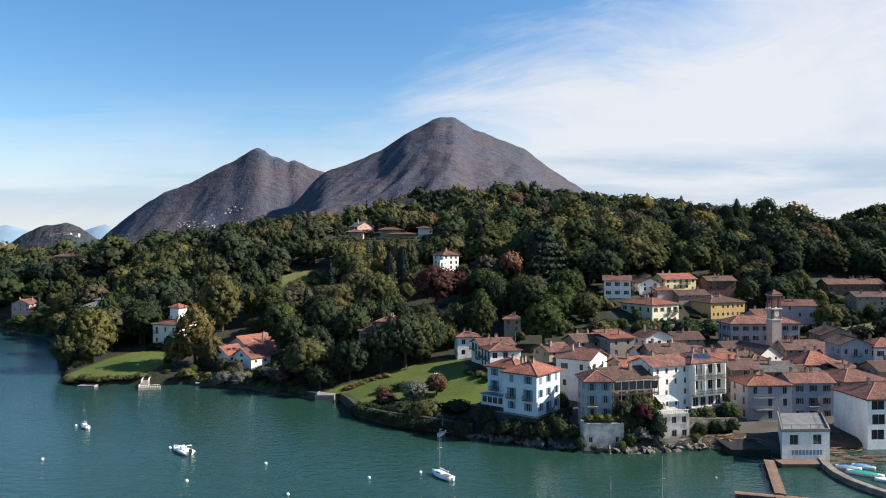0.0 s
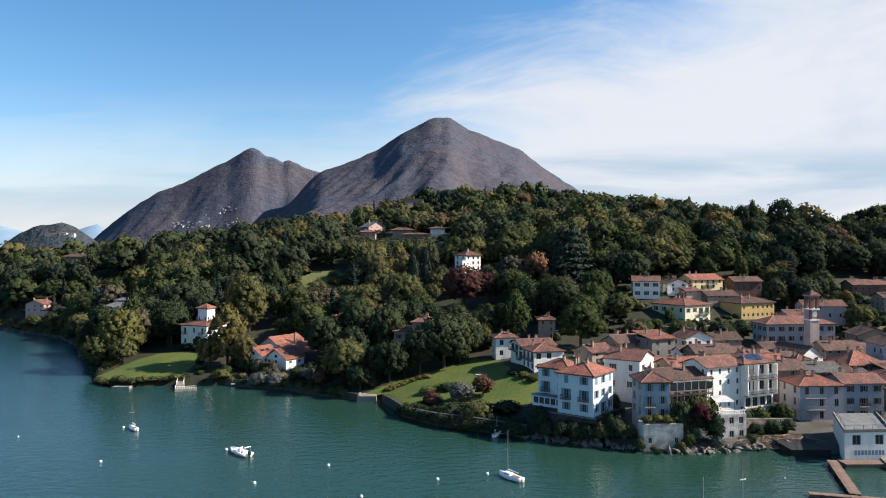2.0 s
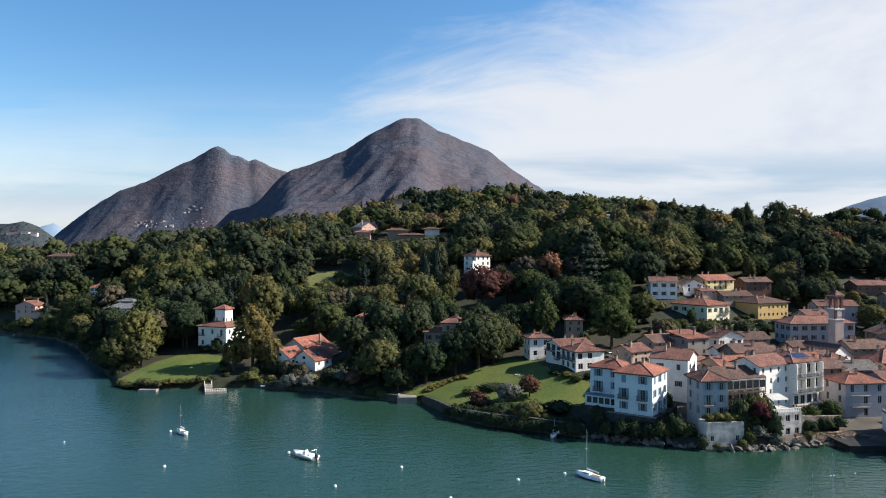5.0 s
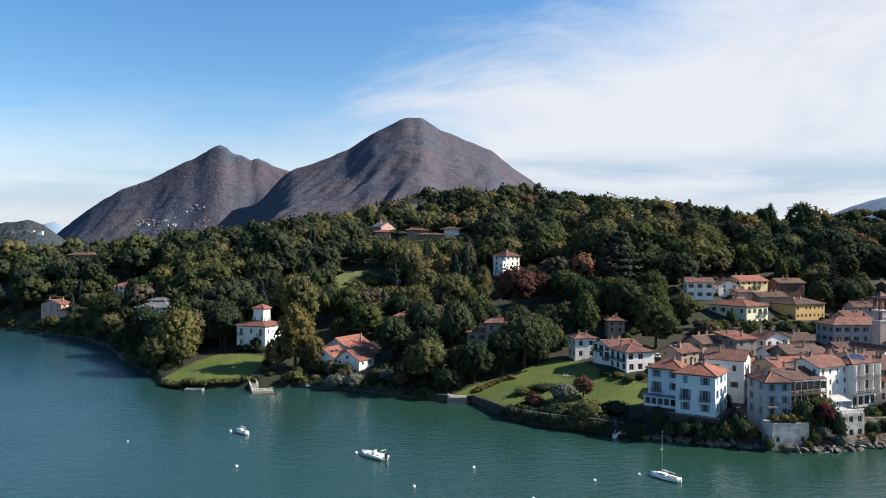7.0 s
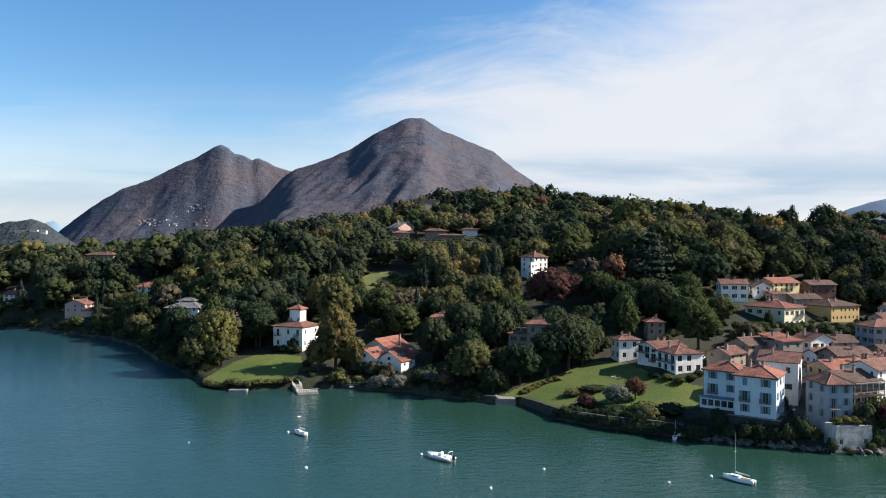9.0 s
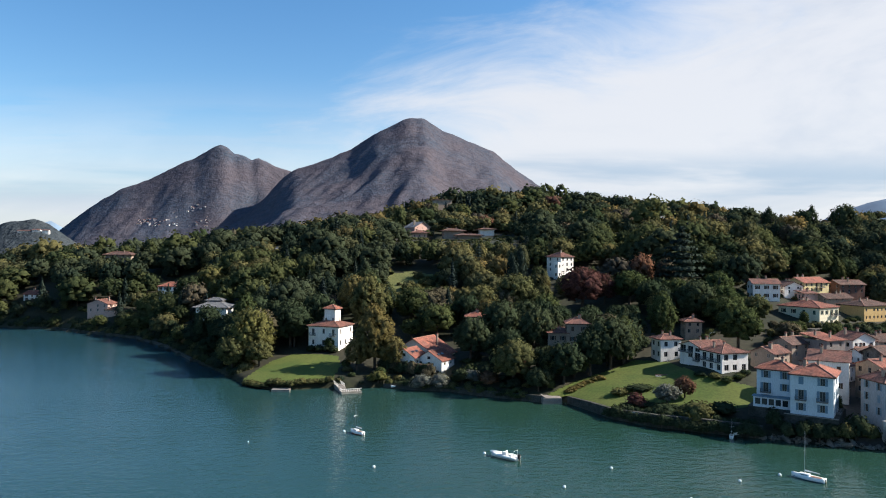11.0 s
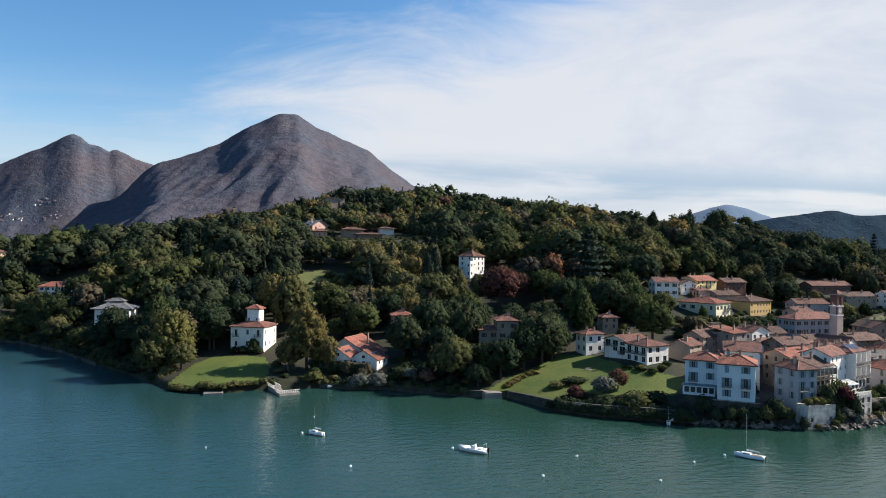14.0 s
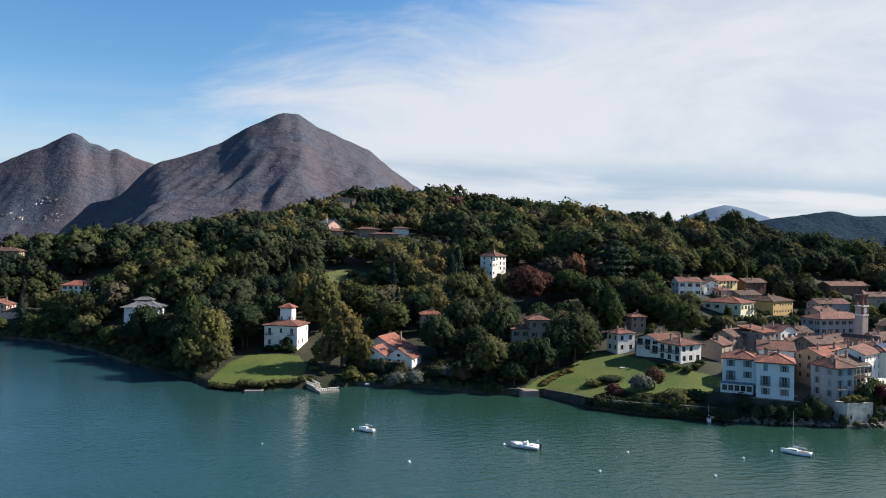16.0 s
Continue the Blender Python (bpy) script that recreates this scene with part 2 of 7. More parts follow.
MAT = {
    "white": surf("white plaster", (0.780, 0.730, 0.672), (0.610, 0.560, 0.505), 0.55, 0.9, 0.15, 7, 0.13, 0.06, stretch=(1, 1, 0.35), lo=0.45, hi=0.85),
    "bluewhite": surf("pale blue plaster", (0.563, 0.596, 0.613), (0.480, 0.513, 0.535), 0.55, 0.9, 0.15, 7, 0.12, stretch=(1, 1, 0.35), lo=0.45, hi=0.85),
    "cream": surf("cream plaster", (0.629, 0.571, 0.414), (0.546, 0.480, 0.339), 0.55, 0.9, 0.15, 7, 0.13, 0.05, stretch=(1, 1, 0.35), lo=0.45, hi=0.85),
    "yellow": surf("yellow plaster", (0.572, 0.464, 0.239), (0.479, 0.386, 0.193), 0.55, 0.9, 0.15, 7, 0.13, stretch=(1, 1, 0.35), lo=0.45, hi=0.85),
    "ochre": surf("ochre plaster", (0.495, 0.332, 0.135), (0.402, 0.270, 0.109), 0.55, 0.9, 0.15, 7, 0.15, stretch=(1, 1, 0.35), lo=0.45, hi=0.85),
    "grey": surf("grey plaster", (0.218, 0.186, 0.168), (0.150, 0.130, 0.118), 0.55, 0.9, 0.2, 7, 0.19, 0.1, stretch=(1, 1, 0.35), lo=0.45, hi=0.85),
    "greyblue": surf("grey blue plaster", (0.275, 0.301, 0.328), (0.223, 0.243, 0.262), 0.55, 0.9, 0.2, 7, 0.17, stretch=(1, 1, 0.35), lo=0.45, hi=0.85),
    "beige": surf("beige plaster", (0.286, 0.224, 0.173), (0.211, 0.165, 0.127), 0.55, 0.9, 0.2, 7, 0.19, 0.1, stretch=(1, 1, 0.35), lo=0.45, hi=0.85),
    "pink": surf("pink plaster", (0.510, 0.325, 0.270), (0.432, 0.270, 0.224), 0.55, 0.9, 0.2, 7, 0.15, stretch=(1, 1, 0.35), lo=0.45, hi=0.85),
    "lilac": surf("pale lilac grey plaster", (0.330, 0.315, 0.330), (0.262, 0.250, 0.262), 0.55, 0.9, 0.2, 7, 0.15, stretch=(1, 1, 0.35), lo=0.45, hi=0.85),
    "shut_cream": surf("cream shutters", (0.570, 0.497, 0.405), (0.497, 0.423, 0.340), 1.0, 0.7, 0.1, 6, 0.12),
    # black holds the boathouse's cast shadow besides the slipway's own dark stone
    "ramp": surf("wet ramp blackened for the boathouse shadow", (0.020, 0.020, 0.018), (0.012, 0.012, 0.012), 0.5, 0.7, 0.3, 6, 0.3),
    # debris brown, halved to carry the shade beside the boathouse
    "beach": surf("brown shore debris darkened for shade", (0.070, 0.048, 0.034), (0.040, 0.029, 0.022), 0.5, 0.95, 0.6, 7, 0.4, 0, 0, True),
    "darkroof": surf("weathered grey roof sheet", (0.156, 0.156, 0.152), (0.109, 0.109, 0.109), 0.5, 0.85, 0.2, 6, 0.2),
    "brown": surf("brown brick", (0.203, 0.101, 0.070), (0.148, 0.078, 0.062), 0.4, 0.9, 0.2, 9, 0.2),
    "stone": surf("rubble stone", (0.204, 0.174, 0.144), (0.116, 0.099, 0.083), 0.6, 0.95, 0.6, 5, 0.35, 0.1),
    # near-black tones hold the shade on the walls' lake side
    "darkstone": surf("dark lake wall stone with shade in colour", (0.058, 0.055, 0.047), (0.028, 0.030, 0.023), 0.5, 0.9, 0.6, 5, 0.35),
    "rock": surf("shore rock", (0.190, 0.166, 0.140), (0.075, 0.066, 0.056), 0.7, 0.95, 0.7, 5, 0.35, 0.25),
    "limewash": surf("worn limewashed rubble", (0.497, 0.474, 0.437), (0.276, 0.258, 0.235), 0.5, 0.95, 0.4, 6, 0.22),
    "palestone": surf("pale rubble stone", (0.275, 0.246, 0.210), (0.197, 0.174, 0.147), 0.7, 0.95, 0.5, 6, 0.25),
    "concrete": surf("weathered concrete", (0.245, 0.218, 0.190), (0.184, 0.161, 0.144), 0.5, 0.9, 0.2, 7, 0.15, 0.08),
    "tile": tiled("clay roof tiles", (0.208, 0.086, 0.062), (0.147, 0.065, 0.050), (0.082, 0.048, 0.040)),
    "tilered": tiled("bright clay roof tiles", (0.293, 0.102, 0.064), (0.232, 0.083, 0.056), (0.131, 0.060, 0.047)),
    "tileold": tiled("old brown roof tiles", (0.136, 0.070, 0.053), (0.097, 0.055, 0.044), (0.066, 0.045, 0.037)),
    "slate": tiled("grey slates", (0.140, 0.140, 0.147), (0.105, 0.109, 0.116), (0.176, 0.176, 0.176)),
    "sooty": tiled("sooty roof tiles", (0.078, 0.069, 0.064), (0.058, 0.053, 0.050), (0.101, 0.094, 0.090)),
    "ridge": surf("ridge tiles", (0.281, 0.147, 0.105), (0.218, 0.112, 0.081), 1.0, 0.9, 0.2, 5, 0.2),
    "pane": glassy("window glass", (0.016, 0.020, 0.023)),
    "frame": surf("window frame paint", (0.281, 0.265, 0.242), (0.218, 0.203, 0.187), 1.0, 0.7, 0, 6, 0.1),
    "shut_blue": surf("blue shutters", (0.156, 0.234, 0.296), (0.117, 0.187, 0.242), 1.0, 0.7, 0.1, 6, 0.15),
    "shut_green": surf("dark green shutters", (0.039, 0.070, 0.047), (0.027, 0.047, 0.035), 1.0, 0.7, 0.1, 6, 0.15),
    "shut_brown": surf("brown shutters", (0.101, 0.058, 0.035), (0.070, 0.039, 0.027), 1.0, 0.7, 0.1, 6, 0.15),
    "wood": surf("weathered deck wood", (0.210, 0.131, 0.092), (0.158, 0.098, 0.072), 0.8, 0.85, 0.2, 7, 0.2, 0.2),
    "darkwood": surf("dark eaves wood", (0.094, 0.058, 0.039), (0.062, 0.039, 0.027), 0.8, 0.85, 0.1, 7, 0.2),
    "iron": surf("painted iron", (0.094, 0.101, 0.109), (0.062, 0.066, 0.070), 1.0, 0.5, 0, 6, 0.15),
    "gel": surf("white boat gelcoat", (0.754, 0.754, 0.736), (0.681, 0.681, 0.662), 0.6, 0.25, 0, 6, 0.05),
    "redpaint": surf("red antifouling paint", (0.273, 0.047, 0.031), (0.218, 0.039, 0.027), 0.8, 0.5, 0, 6, 0.1),
    "alu": surf("aluminium mast", (0.484, 0.491, 0.499), (0.390, 0.398, 0.406), 1.0, 0.4, 0, 6, 0.08, 0, 0.6),
    "tarp": surf("sea green tarpaulin", (0.023, 0.265, 0.187), (0.020, 0.211, 0.148), 1.0, 0.6, 0.2, 6, 0.15),
    "tarpblue": surf("blue tarpaulin", (0.078, 0.187, 0.328), (0.234, 0.328, 0.429), 0.8, 0.6, 0.2, 6, 0.15),
    "rubber": surf("dark rubber", (0.023, 0.023, 0.025), (0.016, 0.016, 0.017), 1.0, 0.6, 0, 6, 0.1),
    "canvas": surf("white awning canvas", (0.736, 0.727, 0.699), (0.644, 0.635, 0.607), 0.8, 0.9, 0, 6, 0.06),
    "bark": surf("bark", (0.078, 0.058, 0.043), (0.051, 0.039, 0.031), 1.5, 0.95, 0.5, 5, 0.3),
    "lawn": surf("mown lawn", (0.055, 0.084, 0.013), (0.080, 0.098, 0.018), 0.09, 0.95, 0.3, 14, 0.22, 0, 0, True),
    "hay": surf("dry mown grass", (0.098, 0.092, 0.043), (0.069, 0.076, 0.030), 0.08, 0.95, 0.3, 14, 0.22, 0, 0, True),
    "meadow": surf("sunny hillside grass", (0.117, 0.122, 0.041), (0.087, 0.100, 0.031), 0.06, 0.95, 0.3, 16, 0.3, 0, 0, True),
    # grass and earth darkened to carry the shade under trees
    "ground": surf("rough grass and earth with shade in colour", (0.017, 0.021, 0.009), (0.030, 0.027, 0.015), 0.04, 0.95, 0.4, 18, 0.35, 0, 0, True),
    # paving darkened likewise for the shade between houses
    "paving": surf("village paving with shade in colour", (0.082, 0.072, 0.060), (0.051, 0.044, 0.037), 0.12, 0.9, 0.2, 12, 0.2, 0, 0, True),
    # near-black, so the shade inside a deep loggia is in the colour
    "loggia": surf("loggia back painted dark as shade", (0.030, 0.028, 0.027), (0.018, 0.017, 0.017), 0.6, 0.9, 0, 6, 0.3),
    "solar": glassy("solar panel", (0.023, 0.035, 0.070), 0.2),
    "bell": surf("pale pink tower plaster", (0.464, 0.355, 0.309), (0.386, 0.293, 0.255), 0.4, 0.9, 0.2, 7, 0.12),
    "bellred": surf("red brick trim", (0.179, 0.087, 0.072), (0.144, 0.072, 0.059), 0.6, 0.9, 0.2, 7, 0.15),
    "debris": surf("driftwood", (0.234, 0.164, 0.109), (0.156, 0.109, 0.074), 0.8, 0.95, 0.3, 6, 0.3, 0.3),
}
TONES = {
    "green": ("mid green leaves", (0.042, 0.058, 0.024), (0.070, 0.081, 0.032)),
    "dark": ("dark evergreen leaves", (0.026, 0.039, 0.022), (0.043, 0.054, 0.029), None, 0.19),
    "olive": ("olive green leaves", (0.075, 0.081, 0.036), (0.107, 0.102, 0.042)),
    "yellow": ("yellow green leaves", (0.098, 0.099, 0.036), (0.120, 0.113, 0.040), (0.073, 0.081, 0.032)),
    "gold": ("gold brown leaves", (0.118, 0.101, 0.039), (0.147, 0.113, 0.043), (0.085, 0.079, 0.037)),
    "rust": ("rust autumn leaves", (0.120, 0.065, 0.043), (0.151, 0.083, 0.050)),
    "beech": ("copper beech leaves", (0.073, 0.036, 0.032), (0.094, 0.043, 0.039), (0.060, 0.041, 0.032)),
    "crimson": ("crimson leaves", (0.058, 0.020, 0.024), (0.080, 0.027, 0.030)),
    "grey": ("grey green leaves", (0.104, 0.113, 0.096), (0.132, 0.137, 0.114)),
    "conifer": ("conifer needles", (0.023, 0.035, 0.029), (0.035, 0.048, 0.037), None, 0.08),
    "brown": ("bare brown twigs", (0.065, 0.059, 0.039), (0.086, 0.074, 0.045), None, 0.1),
}
LEAF = {k: leafy(*v) for k, v in TONES.items()}
WOOD = {k: leafy(v[0] + " of the wood", *v[1:], by_tree=True) for k, v in TONES.items()}

# ---- land ----
SHORE = [(-900, 820), (-450, 520), (-332, 460), (-303, 443), (-285, 441), (-249, 414), (-221, 394), (-194, 358), (-172, 317), (-154, 288),
         (-140, 261), (-130.5, 253), (-122, 250), (-113, 253), (-104, 253), (-88, 254), (-77, 248.5), (-67, 246), (-59, 239), (-49, 233),
         (-40, 227.5), (-32, 225.5), (-28, 216), (-24, 204.5), (-15, 195), (-4.6, 188.5), (7.5, 182), (16, 177), (29, 171.5), (39, 168),
         (47, 168), (56, 170), (66, 171.5), (73, 170), (76, 164.5), (86, 164), (90, 169), (102, 170), (130, 165), (300, 120), (3500, -200)]
HILLS = [(-40, 640, 172, 9.2), (120, 640, 195, 19.5), (-10, 800, 120, 21.4), (160, 820, 150, 29.2), (0, 400, 82, 4.3), (90, 450, 82, 14.6),
         (-110, 500, 82, 19.7), (190, 420, 82, 16.5), (60, 310, 52, 5.7), (-220, 520, 112, 5.7), (-400, 700, 262, 7.4), (400, 600, 225, 25.2),
         (0, 1200, 375, 55.6), (110, 280, 38, -2.7), (180, 330, 60, -2.1), (-110, 300, 45, -3.2), (16, 221, 11, 4.0), 
         (-50, 533, 26, -6.5), (-40, 692, 50, 10.0), (-222, 446, 24, -11.0), (-330, 560, 85, 11.0), (86, 184, 12, -6.0), (85, 303, 20, 4.5), (585, 930, 65, 72.0)]


def inside(poly, x, y):
    c = np.zeros(x.shape, bool)
    for (x0, y0), (x1, y1) in zip(poly, poly[-1:] + poly[:-1]):
        if y0 == y1:
            continue
        c ^= ((y0 > y) != (y1 > y)) & (x < (x1 - x0) * (y - y0) / (y1 - y0) + x0)
    return c


def shore_distance(x, y):
    best = np.full(x.shape, 1e9)
    for (ax, ay), (bx, by) in zip(SHORE[:-1], SHORE[1:]):
        ux, uy = bx - ax, by - ay
        t = np.clip(((x - ax) * ux + (y - ay) * uy) / (ux * ux + uy * uy), 0, 1)
        best = np.minimum(best, np.hypot(x - ax - ux * t, y - ay - uy * t))
    return np.where(inside(SHORE + [(3500, 9000), (-900, 9000)], x, y) | (x < -900) & (y > 820), best, -best)


def land(x, y):
    """Height of the ground over the lake at arrays x, y."""
    d = shore_distance(x, y)
    g = sum(a * np.exp(-((x - hx) ** 2 + (y - hy) ** 2) / (2.0 * r * r)) for hx, hy, r, a in HILLS)
    rise = np.clip(d + 0.3, 0, 1.2) / 1.2
    h = 1.5 * rise + (1 - np.exp(-np.maximum(d, 0) / 22)) * np.maximum(g, 2.0)
    h = h + np.clip(d / 60, 0, 1) * (np.sin(x * 0.045 + y * 0.02) + np.sin(y * 0.06 - x * 0.017)) * 0.7
    return np.where(d < -0.3, -2.5, h)


def lz(x, y):
    return float(land(np.array([float(x)]), np.array([float(y)]))[0])


def graded(parts):
    out = []
    for a, b, s in parts:
        out += list(np.arange(a, b, s))
    return np.array(out + [parts[-1][1]])


def np_mesh(name, verts, faces, mats, index=None, smooth=False):
    me = bpy.data.meshes.new(name)
    me.from_pydata([tuple(v) for v in verts], [], [tuple(f) for f in faces])
    for m in mats:
        me.materials.append(m)
    if index is not None:
        me.polygons.foreach_set("material_index", np.asarray(index, dtype=np.int32))
    if smooth:
        me.polygons.foreach_set("use_smooth", np.ones(len(me.polygons), dtype=bool))
    me.update()
    return me


def leaf_mesh(name, verts, tris, quads, normals, mat, tone=None):
    """A mesh of foliage, shaded by the rounded form of its crown rather than by each flat spray."""
    me = bpy.data.meshes.new(name)
    nt, nq = len(tris), len(quads)
    me.vertices.add(len(verts)), me.loops.add(3 * nt + 4 * nq), me.polygons.add(nt + nq)
    me.vertices.foreach_set("co", verts.astype(np.float32).ravel())
    me.loops.foreach_set("vertex_index", np.concatenate([tris.ravel(), quads.ravel()]).astype(np.int32))
    me.polygons.foreach_set("loop_start", np.concatenate([np.arange(nt) * 3, 3 * nt + np.arange(nq) * 4]).astype(np.int32))
    me.polygons.foreach_set("use_smooth", np.ones(nt + nq, dtype=bool))
    me.materials.append(mat)
    me.update(calc_edges=True)
    me.attributes.new("custom_normal", "FLOAT_VECTOR", "POINT").data.foreach_set("vector", normals.astype(np.float32).ravel())
    if tone is not None:
        me.attributes.new("tone", "FLOAT", "POINT").data.foreach_set("value", tone.astype(np.float32))
    return me


def sheet(name, xs, ys, height, mats, pick=None, smooth=True, keep=None):
    gx, gy = np.meshgrid(xs, ys)
    gz = height(gx.ravel(), gy.ravel())
    verts = np.stack([gx.ravel(), gy.ravel(), gz], 1)
    n = len(xs)
    i, j = np.meshgrid(np.arange(n - 1), np.arange(len(ys) - 1))
    a = (j * n + i).ravel()
    faces = np.stack([a, a + 1, a + n + 1, a + n], 1)
    mid = verts[faces].mean(1)
    if keep is not None:
        ok = keep(mid[:, 0], mid[:, 1])
        faces, mid = faces[ok], mid[ok]
        used, inv = np.unique(faces, return_inverse=True)
        verts, faces = verts[used], inv.reshape(-1, 4)
    idx = pick(mid[:, 0], mid[:, 1]) if pick else None
    return new(name, np_mesh(name, verts, faces.tolist(), mats, idx, smooth))


VILLAGE = [(24, 180), (30, 165), (76, 160), (140, 160), (300, 115), (420, 150), (420, 215), (190, 222), (140, 240), (96, 246), (58, 244), (40, 225), (28, 200)]
LAWN_VILLA = [(-139.5, 261.5), (-130, 254.2), (-122, 251.5), (-114, 254.5), (-108, 256), (-106, 272), (-108, 284), (-126, 291), (-133, 284), (-137, 272)]
LAWN_GARDEN = [(-38.5, 228.3), (-31.5, 226.5), (-27, 216), (-22, 207), (-12, 201), (10, 198), (19, 199.5), (25, 206), (17, 212), (8, 221), (7, 242), (-2, 250), (-12, 243), (-27, 236.5)]
MEADOW = [(-92, 350), (-72, 350), (-61, 370), (-63, 398), (-76, 406), (-88, 402), (-96, 380)]
FIELD = [(146, 262), (190, 248), (232, 252), (228, 282), (186, 284), (152, 276)]

gx = graded([(-3500, -900, 130), (-900, -420, 24), (-420, -180, 8), (-180, 150, 2.2), (150, 330, 6), (330, 900, 24), (900, 3500, 130)])
gy = graded([(-700, 100, 100), (100, 310, 2.2), (310, 560, 6), (560, 1100, 16), (1100, 4800, 150)])
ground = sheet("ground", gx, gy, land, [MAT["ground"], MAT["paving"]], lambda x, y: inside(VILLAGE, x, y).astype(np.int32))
tagged(ground, "rough grassy hillside and paved village ground beside the lake", "ground", "", "structure")


def lawn(name, poly, label, lift=0.12, step=0.8, m="lawn"):
    px, py = [p[0] for p in poly], [p[1] for p in poly]
    ob = sheet(name, np.arange(min(px), max(px) + step, step), np.arange(min(py), max(py) + step, step),
               lambda x, y: land(x, y) + lift, [MAT[m]], None, True, lambda x, y: inside(poly, x, y))
    return tagged(ob, label, "lawn", "", "structure")


lawn("lawn", LAWN_VILLA, "sunlit mown lawn sloping from the villa to the lake")
lawn("lawn", LAWN_GARDEN, "bright mown garden lawn above the lake wall")
lawn("lawn", MEADOW, "pale green clearing among the trees on the hillside", 0.4, 2.0, "meadow")
lawn("shore_debris", [(87, 162.6), (99, 164), (100, 170), (99, 176), (88, 176), (86.5, 170)], "brown heap of washed-up debris in the harbour corner", 0.15, 0.7, "beach")
lawn("shore_debris", [(57, 169.6), (66, 171.0), (72.5, 169.6), (74.5, 172), (74, 176), (66, 176.5), (58, 174)], "brown strip of washed-up debris on the shore", 0.15, 0.7, "beach")
lawn("lawn", FIELD, "dry terraced grass field behind the village", 0.3, 1.5, "hay")

# rubbish washed together on the water of the harbour corner
RAFT = [(84.5, 156), (90, 158), (100, 157), (108, 158), (108, 165), (99, 165), (87, 164), (84.5, 160)]
raft = sheet("floating_debris", np.arange(84, 108, 0.35), np.arange(155, 166, 0.35), lambda x, y: 0.04 + 0.05 * np.abs(np.sin(x * 5.1) * np.cos(y * 4.3)), [MAT["beach"]], None, False,
             lambda x, y: inside(RAFT, x, y) & (np.sin(x * 1.3 + y * 0.7) + np.sin(y * 2.1 - x * 0.4) + np.sin(x * 4.7 + y * 3.1) * 0.6 > -0.75))
tagged(raft, "brown floating debris washed into the harbour corner", "debris", "", "stuff")

# water
m, n, l, p = base_nodes("lake water")
p.inputs["Roughness"].default_value, p.inputs["IOR"].default_value = 0.16, 1.33
geo = n.new("ShaderNodeNewGeometry")
wsep, wr, wmx = n.new("ShaderNodeSeparateXYZ"), n.new("ShaderNodeMapRange"), n.new("ShaderNodeMix")
wmx.data_type = "RGBA"          # green over the bay, bluer to the left: stronger sky reflection put into colour
l.new(geo.outputs["Position"], wsep.inputs[0]), l.new(wsep.outputs[0], wr.inputs[0])
wr.inputs[1].default_value, wr.inputs[2].default_value = -50.0, -230.0
l.new(wr.outputs[0], wmx.inputs[0])
wmx.inputs[6].default_value, wmx.inputs[7].default_value = (0.015, 0.045, 0.032, 1), (0.015, 0.050, 0.064, 1)
l.new(wmx.outputs[2], p.inputs["Base Color"])
mp = n.new("ShaderNodeMapping")
mp.inputs["Scale"].default_value = (0.5, 1.0, 1.0)
mp.inputs["Rotation"].default_value = (0, 0, 0.35)
l.new(geo.outputs["Position"], mp.inputs[0])
w1, w2, w3 = (n.new("ShaderNodeTexNoise") for _ in range(3))
for w, s, d in ((w1, 0.55, 3.0), (w2, 2.2, 3.0), (w3, 0.02, 3.0)):
    l.new(mp.outputs[0], w.inputs["Vector"])
    w.inputs["Scale"].default_value, w.inputs["Detail"].default_value = s, d
calm = n.new("ShaderNodeMapRange")
l.new(w3.outputs["Fac"], calm.inputs[0])
calm.inputs[1].default_value, calm.inputs[2].default_value, calm.inputs[3].default_value, calm.inputs[4].default_value = 0.35, 0.65, 0.3, 0.75
b1, b2 = n.new("ShaderNodeBump"), n.new("ShaderNodeBump")
l.new(calm.outputs[0], b1.inputs["Strength"])
b1.inputs["Distance"].default_value, b2.inputs["Distance"].default_value, b2.inputs["Strength"].default_value = 0.4, 0.08, 0.4
l.new(w1.outputs["Fac"], b1.inputs["Height"]), l.new(w2.outputs["Fac"], b2.inputs["Height"])
l.new(b1.outputs[0], b2.inputs["Normal"]), l.new(b2.outputs[0], p.inputs["Normal"])
MAT["water"] = m
water = new("water", np_mesh("water", [(-3500, -700, 0), (3500, -700, 0), (3500, 2600, 0), (-3500, 2600, 0)], [(0, 1, 2, 3)], [m]))
tagged(water, "calm green lake water with fine ripples", "lake", "", "structure")

# ---- mountains ----


def profile(points):
    xs, zs = [p[0] for p in points], [p[1] for p in points]
    return lambda x: np.interp(x, xs, zs)


def fbm(x, y, s, octaves=5):
    return np.array([noise.fractal(Vector((a * s, b * s, 3.7)), 1.0, 2.1, octaves) for a, b in zip(x, y)])


